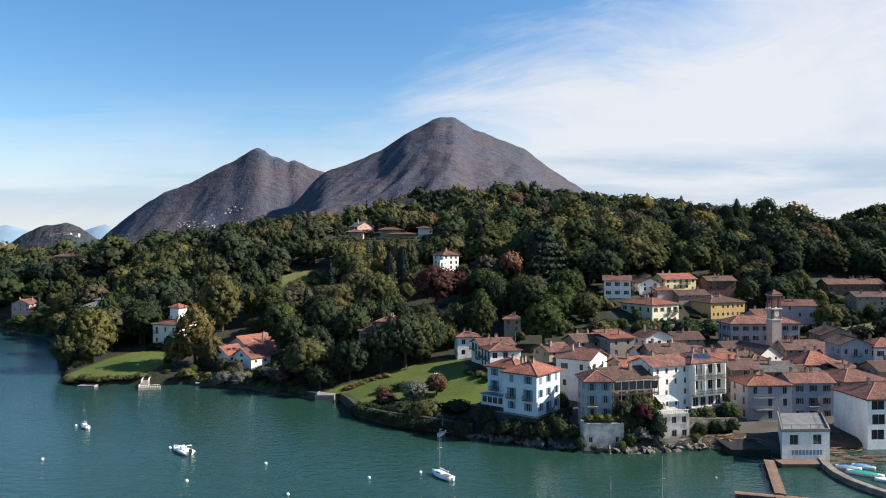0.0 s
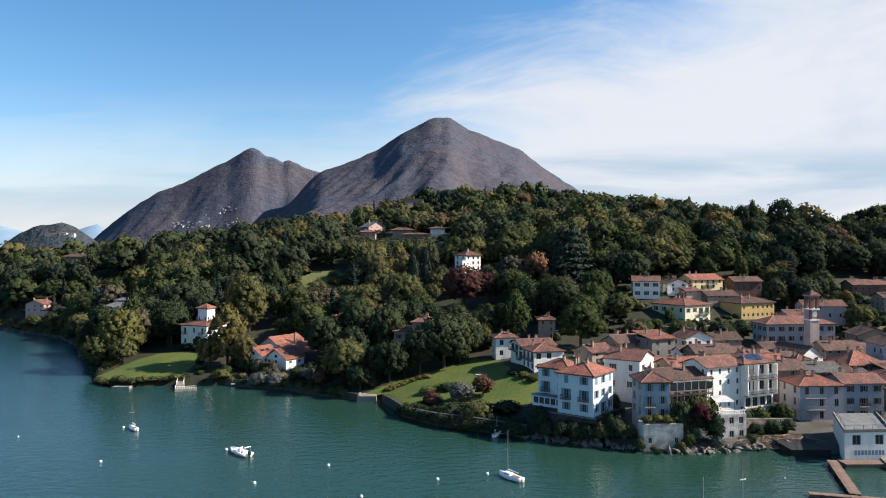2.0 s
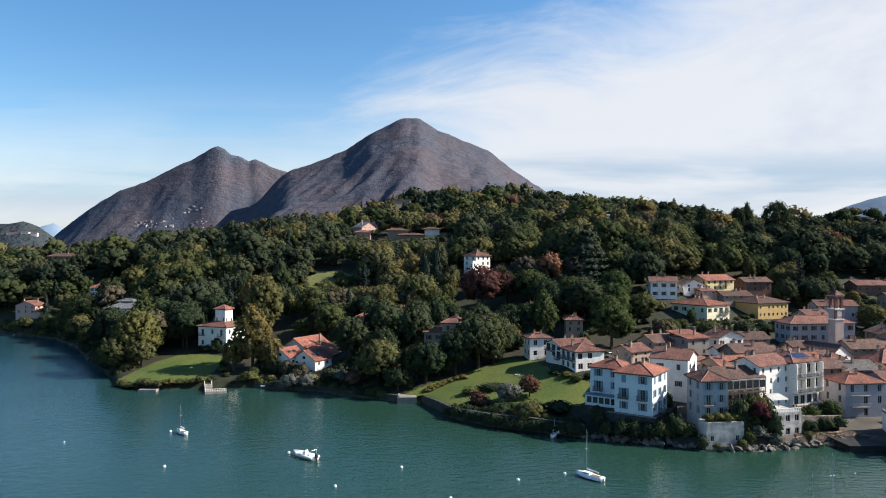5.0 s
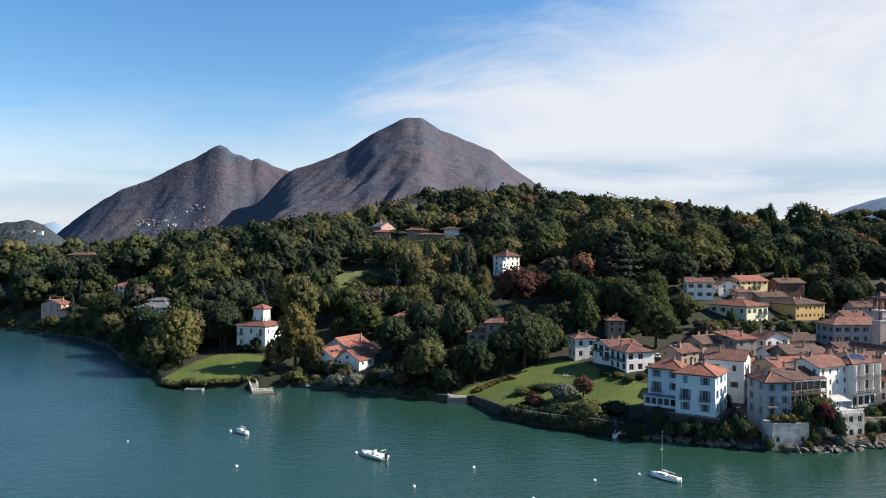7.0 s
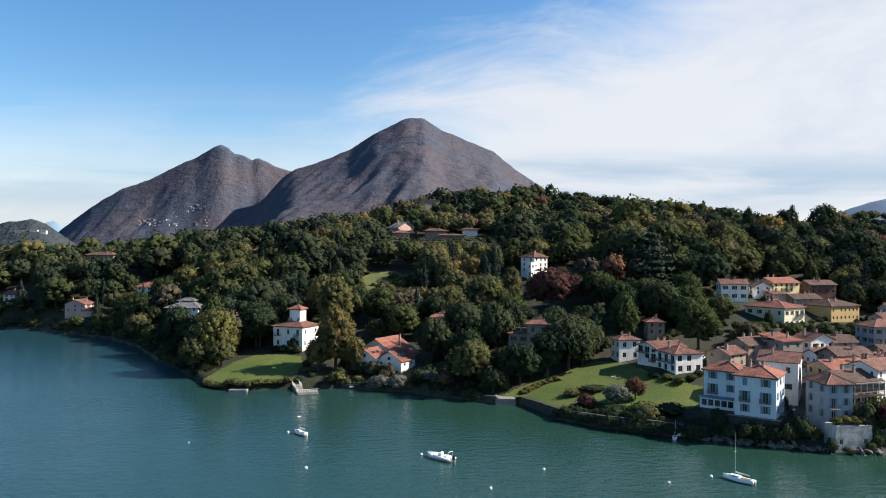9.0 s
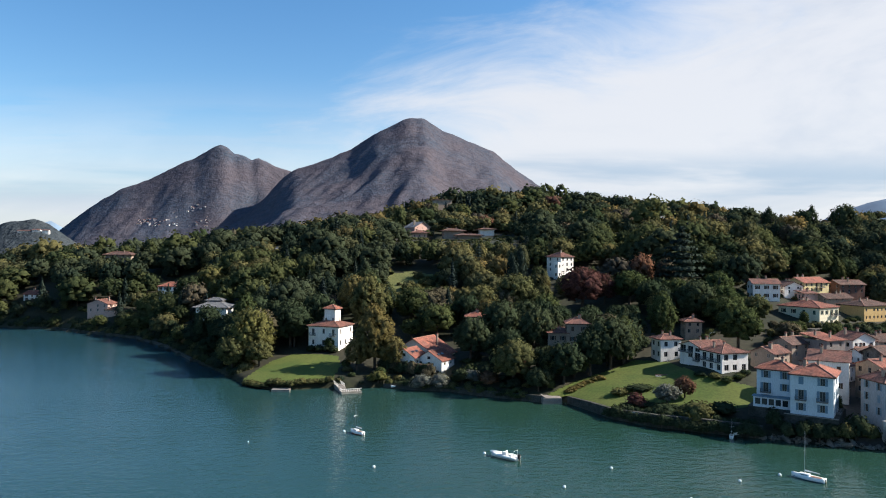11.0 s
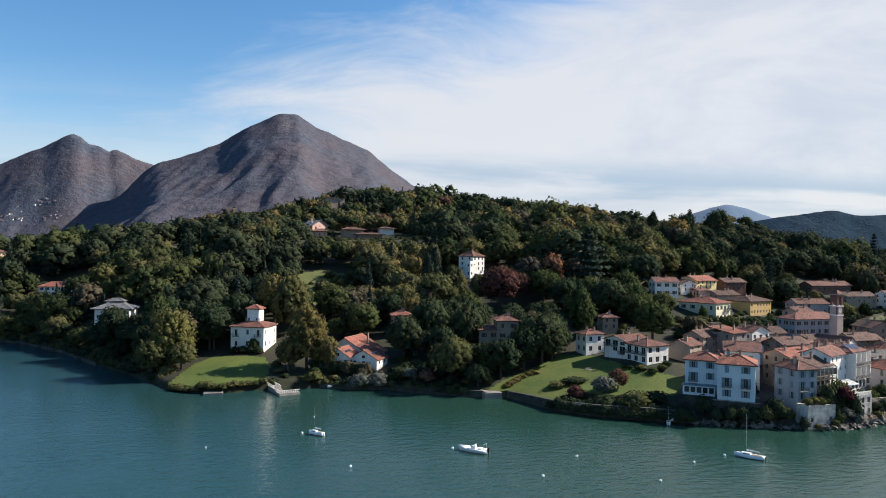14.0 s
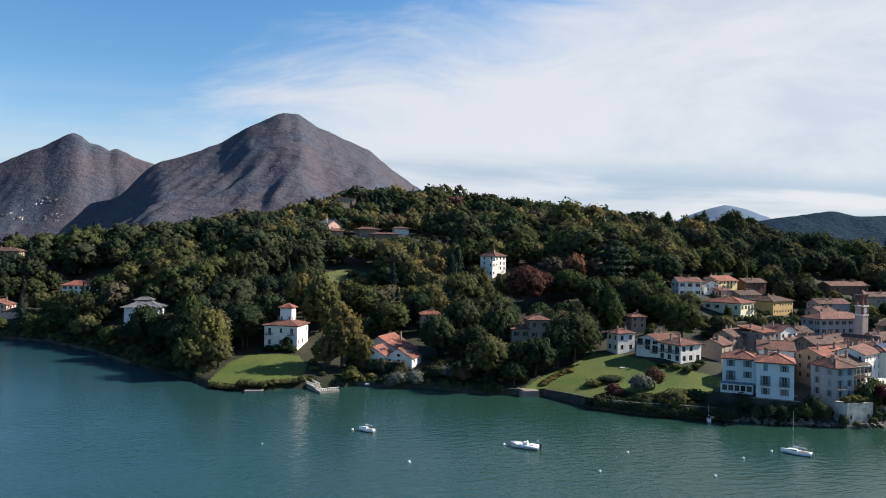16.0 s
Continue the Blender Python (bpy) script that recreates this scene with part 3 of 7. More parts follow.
def massif(name, label, top, crest, front, back, span, mat, relief=40.0, step=22.0, lean=0.0):
    """A long mountain: the skyline top(x) stands at y = crest and falls to the front and to the back, cut by gullies."""
    xs = np.arange(span[0], span[1] + step, step)
    ys = np.concatenate([np.arange(crest - front, crest - step * 0.4, step), np.arange(crest, crest + back, step)])

    def height(x, y):
        n1 = fbm(x, y, 0.0035)
        ridged = np.abs(fbm(x + 0.35 * (crest - y), y * 0.35, 0.0075, 4))
        f = np.where(y < crest, (crest - y) / front, (y - crest) / back)
        f = np.clip(f, 0, 1)
        fall = (1 - f) ** 1.15
        wide = -60 + (x + 60) * crest / np.clip(y, 300, crest)
        s = top(wide + lean * (crest - y) + n1 * 30 * f)
        cut = np.clip(f * 4, 0, 1) * np.clip((1 - f) * 3, 0, 1)
        return s * fall + cut * relief * (0.8 * n1 - ridged * 1.3) + fbm(x, y, 0.03, 3) * 3.5

    return tagged(sheet(name, xs, ys, height, [mat]), label, "mountain", "", "structure")


def forested(name, a, b, c, crown=0.17, height=1.7):
    """Mountain woods seen from far: rounded crowns in relief, each with a tone of its own, in broad stands of two tones."""
    m = surf(name, a, b, 0.0045, 1.0, 0.0, 14, 0.22, 0, 0, True)
    n, l = m.node_tree.nodes, m.node_tree.links
    p = n["Principled BSDF"]
    geo, vor, bp, mp = n.new("ShaderNodeNewGeometry"), n.new("ShaderNodeTexVoronoi"), n.new("ShaderNodeBump"), n.new("ShaderNodeMapping")
    tex, add = n.new("ShaderNodeTexNoise"), n.new("ShaderNodeMath")
    mp.inputs["Scale"].default_value = (1.0, 0.55, 1.0)
    l.new(geo.outputs["Position"], mp.inputs[0]), l.new(mp.outputs[0], vor.inputs["Vector"]), l.new(geo.outputs["Position"], tex.inputs["Vector"])
    vor.inputs["Scale"].default_value = crown
    tex.inputs["Scale"].default_value, tex.inputs["Detail"].default_value, tex.inputs["Roughness"].default_value = 0.022, 6.0, 0.65
    add.operation, add.inputs[1].default_value = "MULTIPLY_ADD", 9.0
    inv = n.new("ShaderNodeMath")
    inv.operation, inv.inputs[0].default_value = "SUBTRACT", 1.0
    l.new(vor.outputs["Distance"], inv.inputs[1])
    l.new(tex.outputs["Fac"], add.inputs[0]), l.new(inv.outputs[0], add.inputs[2])
    bp.inputs["Strength"].default_value, bp.inputs["Distance"].default_value = 0.6, height
    l.new(add.outputs[0], bp.inputs["Height"]), l.new(bp.outputs[0], p.inputs["Normal"])
    src = p.inputs["Base Color"].links[0].from_socket
    sepc, mix, r = n.new("ShaderNodeSeparateColor"), n.new("ShaderNodeMix"), n.new("ShaderNodeMapRange")
    mix.data_type = "RGBA"
    l.new(vor.outputs["Color"], sepc.inputs[0]), l.new(sepc.outputs[0], r.inputs[0])
    r.inputs[1].default_value, r.inputs[2].default_value, r.inputs[4].default_value = 0.2, 1.0, 0.4
    l.new(r.outputs[0], mix.inputs[0]), l.new(src, mix.inputs[6])
    mix.inputs[7].default_value = rgba(c)
    l.new(mix.outputs[2], p.inputs["Base Color"])
    p.inputs["Specular IOR Level"].default_value = 0.0
    return m


# brown autumn tones shifted to blue-violet and lightened to imitate haze
MAT["autumn"] = forested("autumn mountain woods with haze in colour", (0.079, 0.072, 0.085), (0.057, 0.070, 0.094), (0.106, 0.086, 0.089))
# green woods given more blue than green, as painted haze
MAT["bluewood"] = forested("dark green woods with haze in colour", (0.018, 0.032, 0.050), (0.026, 0.040, 0.056), (0.030, 0.046, 0.058), 0.1, 3.0)
# the hill's blue is painted haze, not a colour of its woods
MAT["bluehill"] = surf("distant hill with haze in colour", (0.076, 0.122, 0.190), (0.068, 0.110, 0.167), 0.003, 1.0, 0, 8, 0.1, 0, 0, True)
# pale blue is the haze of distance put straight into the base colour
MAT["farblue"] = surf("very distant mountains with haze in colour", (0.205, 0.289, 0.380), (0.190, 0.266, 0.350), 0.002, 1.0, 0, 8, 0.08, 0, 0, True)
# grey-blue cast over the green carries haze in the colour
MAT["farwood"] = forested("distant green woods with haze in colour", (0.043, 0.053, 0.061), (0.050, 0.059, 0.064), (0.058, 0.063, 0.063), 0.1, 4.0)

right_top = profile([(-1100, 0), (-900, 40), (-760, 98), (-640, 168), (-560, 236), (-490, 318), (-445, 351), (-358, 377), (-270, 416), (-227, 432), (-183, 464), (-129, 501), (-74, 525), (-41, 545), (-13, 554), (24, 552), (41, 557),
                     (68, 541), (122, 508), (166, 493), (231, 464), (318, 432), (351, 403), (416, 355), (510, 294), (650, 190), (850, 70), (1000, 20), (1600, 0)])
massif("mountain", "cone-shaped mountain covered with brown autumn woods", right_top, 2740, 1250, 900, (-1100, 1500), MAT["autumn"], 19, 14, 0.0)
left_top = profile([(-1780, 0), (-1591, 10), (-1487, 61), (-1382, 146), (-1298, 213), (-1178, 289), (-1059, 332), (-915, 409), (-879, 421), (-819, 461), (-779, 477), (-758, 472), (-724, 442),
                    (-681, 435), (-652, 414), (-629, 424), (-604, 416), (-556, 392), (-509, 377), (-364, 333), (-207, 207), (213, 103)])
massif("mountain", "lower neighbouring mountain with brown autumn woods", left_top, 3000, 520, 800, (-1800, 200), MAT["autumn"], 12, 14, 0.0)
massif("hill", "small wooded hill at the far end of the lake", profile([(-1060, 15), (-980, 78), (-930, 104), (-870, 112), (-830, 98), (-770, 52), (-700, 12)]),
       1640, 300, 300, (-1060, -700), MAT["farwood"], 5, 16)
massif("mountain", "mountains far across the lake, painted pale blue for haze", profile([(-4200, 150), (-3400, 190), (-2800, 170), (-2650, 205), (-2500, 165), (-2300, 130), (-2120, 180), (-2050, 210), (-1980, 170), (-1700, 110)]),
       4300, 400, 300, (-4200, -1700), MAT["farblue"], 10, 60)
massif("hill", "distant hill behind the village woods, blue from painted haze", profile([(1580, 0), (1830, 135), (2030, 235), (2210, 294), (2300, 310), (2420, 290), (2670, 215), (3020, 130), (3600, 60)]),
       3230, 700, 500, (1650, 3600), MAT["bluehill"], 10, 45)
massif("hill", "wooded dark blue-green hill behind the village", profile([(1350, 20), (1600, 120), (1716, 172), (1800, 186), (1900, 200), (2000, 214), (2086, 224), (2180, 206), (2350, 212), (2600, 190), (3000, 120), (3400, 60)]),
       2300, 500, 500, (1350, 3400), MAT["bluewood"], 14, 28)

# ---- building helpers ----


def finish(bm, name, m, smooth=False):
    me = bpy.data.meshes.new(name)
    bm.to_mesh(me)
    bm.free()
    for mm in (m if isinstance(m, (list, tuple)) else [m]):
        me.materials.append(mm)
    if smooth:
        me.polygons.foreach_set("use_smooth", np.ones(len(me.polygons), dtype=bool))
    return me


def part(name, bm, m, parent=None, label="", smooth=False):
    ob = new(name, finish(bm, name, m, smooth))
    ob.parent = parent
    return tagged(ob, label) if label else ob


def box(bm, x0, x1, y0, y1, z0, z1):
    v = [bm.verts.new(c) for c in ((x0, y0, z0), (x1, y0, z0), (x1, y1, z0), (x0, y1, z0), (x0, y0, z1), (x1, y0, z1), (x1, y1, z1), (x0, y1, z1))]
    for f in ((3, 2, 1, 0), (4, 5, 6, 7), (0, 1, 5, 4), (1, 2, 6, 5), (2, 3, 7, 6), (3, 0, 4, 7)):
        bm.faces.new([v[i] for i in f])
    return v


def boxed(*dims):
    bm = bmesh.new()
    for d in dims:
        box(bm, *d)
    return bm


def rod(bm, a, b, r0, r1=None, sides=6):
    a, b = Vector(a), Vector(b)
    r1 = r0 if r1 is None else r1
    q = (b - a).to_track_quat("Z", "Y")
    ring = [[bm.verts.new(c + q @ Vector((r * math.cos(k * math.tau / sides), r * math.sin(k * math.tau / sides), 0))) for k in range(sides)] for c, r in ((a, r0), (b, r1))]
    for k in range(sides):
        bm.faces.new((ring[0][k], ring[0][(k + 1) % sides], ring[1][(k + 1) % sides], ring[1][k]))
    bm.faces.new(ring[0][::-1]), bm.faces.new(ring[1])


def thing(name, m, label, category, group="", kind=""):
    ob = new(name)
    ob.matrix_world = m
    return tagged(ob, label, category, group, kind)


def wall_face(bm, o, u, nrm, length, z0, z1, holes, deep=0.22):
    """One wall from o along u, with recessed openings (a, b, low, high)."""
    us = sorted({0.0, length, *[h[0] for h in holes], *[h[1] for h in holes]})
    vs = sorted({z0, z1, *[h[2] for h in holes], *[h[3] for h in holes]})
    at = lambda a, z, d=0.0: bm.verts.new((o[0] + u[0] * a - nrm[0] * d, o[1] + u[1] * a - nrm[1] * d, z))
    for a, b in zip(us[:-1], us[1:]):
        for c, e in zip(vs[:-1], vs[1:]):
            am, cm = (a + b) / 2, (c + e) / 2
            if not any(h[0] < am < h[1] and h[2] < cm < h[3] for h in holes):
                bm.faces.new((at(a, c), at(b, c), at(b, e), at(a, e)))
    for a, b, c, e in holes:
        for p, q, r, s in (((a, c), (b, c), (b, c), (a, c)), ((b, c), (b, e), (b, e), (b, c)), ((b, e), (a, e), (a, e), (b, e)), ((a, e), (a, c), (a, c), (a, e))):
            bm.faces.new((at(*p), at(*p, deep), at(*q, deep), at(*q)))


SHARED = {}


def window_mesh(kind, w, h):
    """Meshes of one window, shared by all of its size: frame with a cross bar, pane, one shutter leaf."""
    key = (kind, round(w, 2), round(h, 2))
    if key not in SHARED:
        bm = bmesh.new()
        xs, zs = (-w / 2, -w / 2 + 0.09, -0.04, 0.04, w / 2 - 0.09, w / 2), (0, 0.09, h - 0.09, h)
        g = [[bm.verts.new((a, 0.16, c)) for a in xs] for c in zs]
        cells = [bm.faces.new((g[j][i], g[j][i + 1], g[j + 1][i + 1], g[j + 1][i])) for j in range(3) for i in range(5) if (i, j) not in ((1, 1), (3, 1))]
        ex = bmesh.ops.extrude_face_region(bm, geom=cells)
        bmesh.ops.translate(bm, verts=[v for v in ex["geom"] if isinstance(v, bmesh.types.BMVert)], vec=(0, -0.06, 0))
        bmesh.ops.recalc_face_normals(bm, faces=bm.faces)
        bp = boxed((-w / 2 + 0.02, w / 2 - 0.02, 0.17, 0.21, 0.02, h - 0.02))
        s = w * 0.5
        bs = boxed((0, s, -0.06, -0.02, -0.02, h + 0.02))
        SHARED[key] = (finish(bm, "window", MAT["frame"]), finish(bp, "pane", MAT[kind]), {})
        SHARED[key][2]["bm"] = finish(bs, "shutter", MAT["frame"])
    return SHARED[key]


def put_window(house, m, w, h, shutter, door=False, shut=False, back="pane"):
    fr, pn, sh = window_mesh(back, w, h)
    win = new("balcony_door" if door else "window", fr)
    win.parent, win.matrix_basis = house, m
    # without glass, a shallow dark panel stands for the loggia's inner shade
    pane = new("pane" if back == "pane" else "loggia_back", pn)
    pane.parent = win
    if shutter:
        if shutter not in sh:
            sh[shutter] = sh["bm"].copy()
            sh[shutter].materials.clear()
            sh[shutter].materials.append(MAT[shutter])
        for side in (-1, 1):
            s = new("shutter", sh[shutter])
            gap = 0.0 if shut else w * 0.5 + 0.02
            s.parent, s.matrix_basis = win, pose(gap, 0, 0) if side > 0 else pose(-w * 0.5 - gap, 0, 0)
    return win


def roof_mesh(kind, w, d, rise, over, thick=0.2, axis="x"):
    """A solid tiled roof over a w by d plan whose corner is the origin, and the lines of its ridge and hips."""
    bm = bmesh.new()
    x0, x1, y0, y1 = -over, w + over, -over, d + over
    base = [(x0, y0), (x1, y0), (x1, y1), (x0, y1)]
    if kind == "hip":
        k = min(x1 - x0, y1 - y0) / 2
        if x1 - x0 >= y1 - y0:
            r = [(x0 + k, (y0 + y1) / 2), (x1 - k, (y0 + y1) / 2)]
            polys = [((0, 1), (1, 0)), ((1, 2), (1,)), ((2, 3), (0, 1)), ((3, 0), (0,))]
        else:
            r = [((x0 + x1) / 2, y0 + k), ((x0 + x1) / 2, y1 - k)]
            polys = [((0, 1), (0,)), ((1, 2), (1, 0)), ((2, 3), (1,)), ((3, 0), (0, 1))]
        lines = [(r[0], r[1])]
        for i, b in enumerate(base):
            j = 0 if math.dist(b, r[0]) <= math.dist(b, r[1]) else 1
            lines.append((b, r[j]))
    elif kind == "gable":
        if axis == "x":
            r = [(x0, (y0 + y1) / 2), (x1, (y0 + y1) / 2)]
            polys = [((0, 1), (1, 0)), ((2, 3), (0, 1))]
        else:
            r = [((x0 + x1) / 2, y0), ((x0 + x1) / 2, y1)]
            polys = [((1, 2), (1, 0)), ((3, 0), (0, 1))]
        lines = [(r[0], r[1])]
    else:                                   # shed: high side at the back
        r = [(x0, y1), (x1, y1)]
        polys = [((0, 1), (1, 0))]
        lines = [(r[0], r[1])]
    low = [bm.verts.new((*b, 0.0)) for b in base]
    top = [bm.verts.new((*b, rise)) for b in r]
    faces = [bm.faces.new([low[i] for i in a] + [top[i] for i in b]) for a, b in polys]
    bmesh.ops.remove_doubles(bm, verts=bm.verts, dist=0.01)
    bmesh.ops.recalc_face_normals(bm, faces=bm.faces)
    faces = list(bm.faces)
    if sum(f.normal.z for f in faces) < 0:
        bmesh.ops.reverse_faces(bm, faces=faces)
    ex = bmesh.ops.extrude_face_region(bm, geom=faces)
    bmesh.ops.translate(bm, verts=[v for v in ex["geom"] if isinstance(v, bmesh.types.BMVert)], vec=(0, 0, thick))
    bmesh.ops.recalc_face_normals(bm, faces=bm.faces)
    up = {tuple(np.round(b, 3)): 0.0 for b in base}
    up.update({tuple(np.round(q, 3)): rise for q in r})
    caps = [(Vector((*a, up[tuple(np.round(a, 3))] + thick)), Vector((*b, up[tuple(np.round(b, 3))] + thick))) for a, b in lines]
    return bm, caps


def house(x, y, rot, w, d, z0, eave, label, wall="white", roof="tile", kind="hip", rise=2.2, axis="x", front=(4, 3), left=(3, 3), right=(3, 3), back=(0, 0),
          shutter="shut_brown", over=0.6, win=(1.0, 1.55), chimneys=2, balconies=(), name="house", foot=5.0, category="house", soffit=True, sill=None, back_wall="pane"):
    """A house with its near left corner at x, y; front runs w metres along rot, the sides go d back. Openings as (columns, rows)."""
    ob = thing(name, pose(x, y, z0, 0, 0, rot), label, category)
    h = eave - z0
    sides = {"front": ((0, 0), (1, 0), (0, -1), w, front, 0), "right": ((w, 0), (0, 1), (1, 0), d, right, 90),
             "back": ((w, d), (-1, 0), (0, 1), w, back, 180), "left": ((0, d), (0, -1), (-1, 0), d, left, 270)}
    wr = random.Random(int(abs(x * 53 + y * 29)))
    bm = bmesh.new()
    rows_all = max(1, max(s[4][1] for s in sides.values()))
    storey = h / rows_all
    for key, (o, u, nrm, length, (cols, rows), turn) in sides.items():
        holes = []
        for r in range(rows):
            zz = (rows_all - 1 - r) * storey + max(0.75, storey * 0.3) if rows_all - 1 - r else 0.9
            zz = zz if sill is None else sill
            for c in range(cols):
                a = length * (c + 0.5) / cols
                dr = (key, r, c) in balconies
                lo, hi, ww = (zz - 0.65, zz + win[1], win[0] * 1.15) if dr else (zz, min(zz + win[1], h - 0.25), win[0])
                miss, shut = wr.random() < 0.16, wr.random() < 0.22
                if hi - lo < 0.4 or ww > length * 0.8 / cols or (miss and not dr and not shutter and cols > 2):
                    continue
                a += wr.uniform(-0.12, 0.12) if not shutter else 0.0
                holes.append((a - ww / 2, a + ww / 2, lo, hi))
                px, py = o[0] + u[0] * a, o[1] + u[1] * a
                m = pose(px, py, lo, 0, 0, turn)
                put_window(ob, m, ww, hi - lo, shutter if length / cols > 2.1 * win[0] else None, dr, shut and not dr, back_wall)
                if dr:
                    balcony(ob, pose(px, py, lo, 0, 0, turn), min(2.6, length / cols * 0.9))
        wall_face(bm, o, u, nrm, length, -foot, h + 0.05, holes)
    if kind == "gable":
        tri = [((0, 0), (0, d), (0, d / 2)), ((w, d), (w, 0), (w, d / 2))] if axis == "x" else [((w, 0), (0, 0), (w / 2, 0)), ((0, d), (w, d), (w / 2, d))]
        peak = rise * (1 - over / ((d if axis == "x" else w) / 2 + over)) + 0.02
        for a, b, c in tri:
            bm.faces.new([bm.verts.new((*q, z)) for q, z in ((a, h), (c, h + peak), (b, h))])
    if kind == "flat":
        bm.faces.new([bm.verts.new(c) for c in ((0, 0, h), (w, 0, h), (w, d, h), (0, d, h))])
    bmesh.ops.remove_doubles(bm, verts=bm.verts, dist=0.003)
    bmesh.ops.recalc_face_normals(bm, faces=bm.faces)
    part("wall", bm, MAT[wall], ob)
    if kind != "flat":
        drop = rise * over / ((d if (axis == "x" or kind == "hip") else w) / 2 + over)
        drop = min(drop, 0.5) if kind != "gable" else drop
        bm, caps = roof_mesh(kind, w, d, rise, over, 0.2, axis)
        rf = part("roof", bm, MAT[roof], ob)
        rf.location = (0, 0, h - (drop if kind == "gable" else 0.0))
        bc = bmesh.new()
        for a, b in caps:
            rod(bc, a, b, 0.14, 0.14, 5)
        part("ridge_tiles", bc, MAT["ridge" if roof != "slate" else "slate"], rf)
        if soffit and kind == "hip":
            part("soffit", boxed((-over + 0.05, w + over - 0.05, -over + 0.05, d + over - 0.05, -0.14, -0.005)), MAT["darkwood"], rf)
        rng = random.Random(int(abs(x * 31 + y * 17)))
        for k in range(chimneys):
            cx, cy = w * rng.uniform(0.2, 0.8), d * rng.uniform(0.3, 0.7)
            ch = part("chimney", boxed((-0.3, 0.3, -0.3, 0.3, 0.0, rise + 1.0)), MAT["beige"], ob)
            ch.location = (cx, cy, h)
            part("chimney_cap", boxed((-0.42, 0.42, -0.42, 0.42, rise + 1.0, rise + 1.12), (-0.2, 0.2, -0.2, 0.2, rise + 1.12, rise + 1.35)), MAT["tile"], ch)
    return ob


def balcony(ob, m, w, deep=1.1):
    key = ("balcony", round(w, 1))
    if key not in SHARED:
        bm = boxed((-w / 2, w / 2, -deep, 0, -0.16, 0))
        br = boxed((-w / 2, w / 2, -deep, -deep + 0.05, 0.95, 1.0), (-w / 2, w / 2, -deep, -deep + 0.04, 0.08, 0.11))
        for a in np.arange(-w / 2, w / 2 + 0.01, 0.16):
            box(br, a - 0.012, a + 0.012, -deep + 0.01, -deep + 0.035, 0.11, 0.95)
        for sx in (-w / 2, w / 2 - 0.04):
            box(br, sx, sx + 0.04, -deep + 0.05, -0.02, 0.95, 1.0)
            for a in np.arange(-deep + 0.16, -0.05, 0.16):
                box(br, sx + 0.01, sx + 0.03, a, a + 0.025, 0.0, 0.95)
        SHARED[key] = (finish(bm, "balcony", MAT["concrete"]), finish(br, "railing", MAT["iron"]))
    b = new("balcony", SHARED[key][0])
    b.parent, b.matrix_basis = ob, m
    r = new("railing", SHARED[key][1])
    r.parent = b
    r["kind"] = "stuff"
    return b


# ---- trees ----


def sprays(pts, nrm, size, rng, tilt=0.42):
    """Quads of foliage at pts, facing about along nrm."""
    k = len(pts)
    nn = nrm + rng.normal(0, tilt, (k, 3))
    nn /= np.linalg.norm(nn, axis=1)[:, None] + 1e-9
    ref = rng.normal(0, 1, (k, 3))
    u = np.cross(nn, ref)
    u /= np.linalg.norm(u, axis=1)[:, None] + 1e-9
    v = np.cross(nn, u)
    s = size * rng.uniform(0.55, 1.25, (k, 1))
    r = s * rng.uniform(0.55, 1.0, (k, 1))
    c = [pts - u * s, pts - v * r * rng.uniform(0.7, 1.2, (k, 1)) + nn * s * 0.15, pts + u * s, pts + v * r * rng.uniform(0.7, 1.2, (k, 1)) - nn * s * 0.15]
    return np.stack(c, 1).reshape(-1, 3), np.arange(4 * k).reshape(-1, 4)


bm = bmesh.new()
bmesh.ops.create_cone(bm, cap_ends=False, segments=5, radius1=0.98, radius2=0.35, depth=1.3)
bmesh.ops.contextual_create(bm, geom=[e for e in bm.edges if e.is_boundary and e.verts[0].co.z > 0])
bmesh.ops.triangulate(bm, faces=bm.faces)
ICO_V, ICO_F = np.array([v.co[:] for v in bm.verts]), np.array([[v.index for v in f.verts] for f in bm.faces])
bm.free()


def unit(v):
    return v / (np.linalg.norm(v, axis=1)[:, None] + 1e-9)


def lobes_for(kind, rng, n):
    """Lobes of a unit crown (height 1, width 1): x, y, z, radius, spread over a dome with an uneven outline."""
    out = []
    if kind == "spread":
        for k in range(n):
            a, r = k * 2.4 + rng.uniform(-0.3, 0.3), 0.37 * math.sqrt((k + 0.5) / n)
            out.append((r * math.cos(a), r * math.sin(a), 0.64 + 0.2 * (1 - (r / 0.37) ** 2) * rng.uniform(0.6, 1), rng.uniform(0.11, 0.16)))
        return np.array(out)
    low, mid, rx, rz, s = {"round": (-0.75, 0.52, 0.335, 0.33, 0.172), "tall": (-0.85, 0.5, 0.32, 0.38, 0.155), "bush": (-0.3, 0.36, 0.31, 0.38, 0.21)}[kind]
    s *= math.sqrt(20 / n) ** 0.8
    phase, bulge = rng.uniform(0, 6), rng.uniform(0.05, 0.16)
    for k in range(n):
        z = low + (1 - low) * (k + 0.5) / n
        a = k * 2.39996 + rng.uniform(-0.35, 0.35) + phase
        flat = math.sqrt(max(0.0, 1 - z * z)) * (1 - 0.45 * max(z, 0) ** 1.5 if kind == "tall" else 1)
        g = rng.uniform(0.76, 1.1) * (1 + bulge * math.sin(2 * a + phase) + 0.5 * bulge * math.sin(3 * z + phase * 2))
        out.append((rx * flat * g * math.cos(a), rx * flat * g * math.sin(a), mid + rz * z * rng.uniform(0.9, 1.05), s * rng.uniform(0.75, 1.2)))
    out.append((0, 0, mid - 0.02, rx * 0.78))
    return np.array(out)


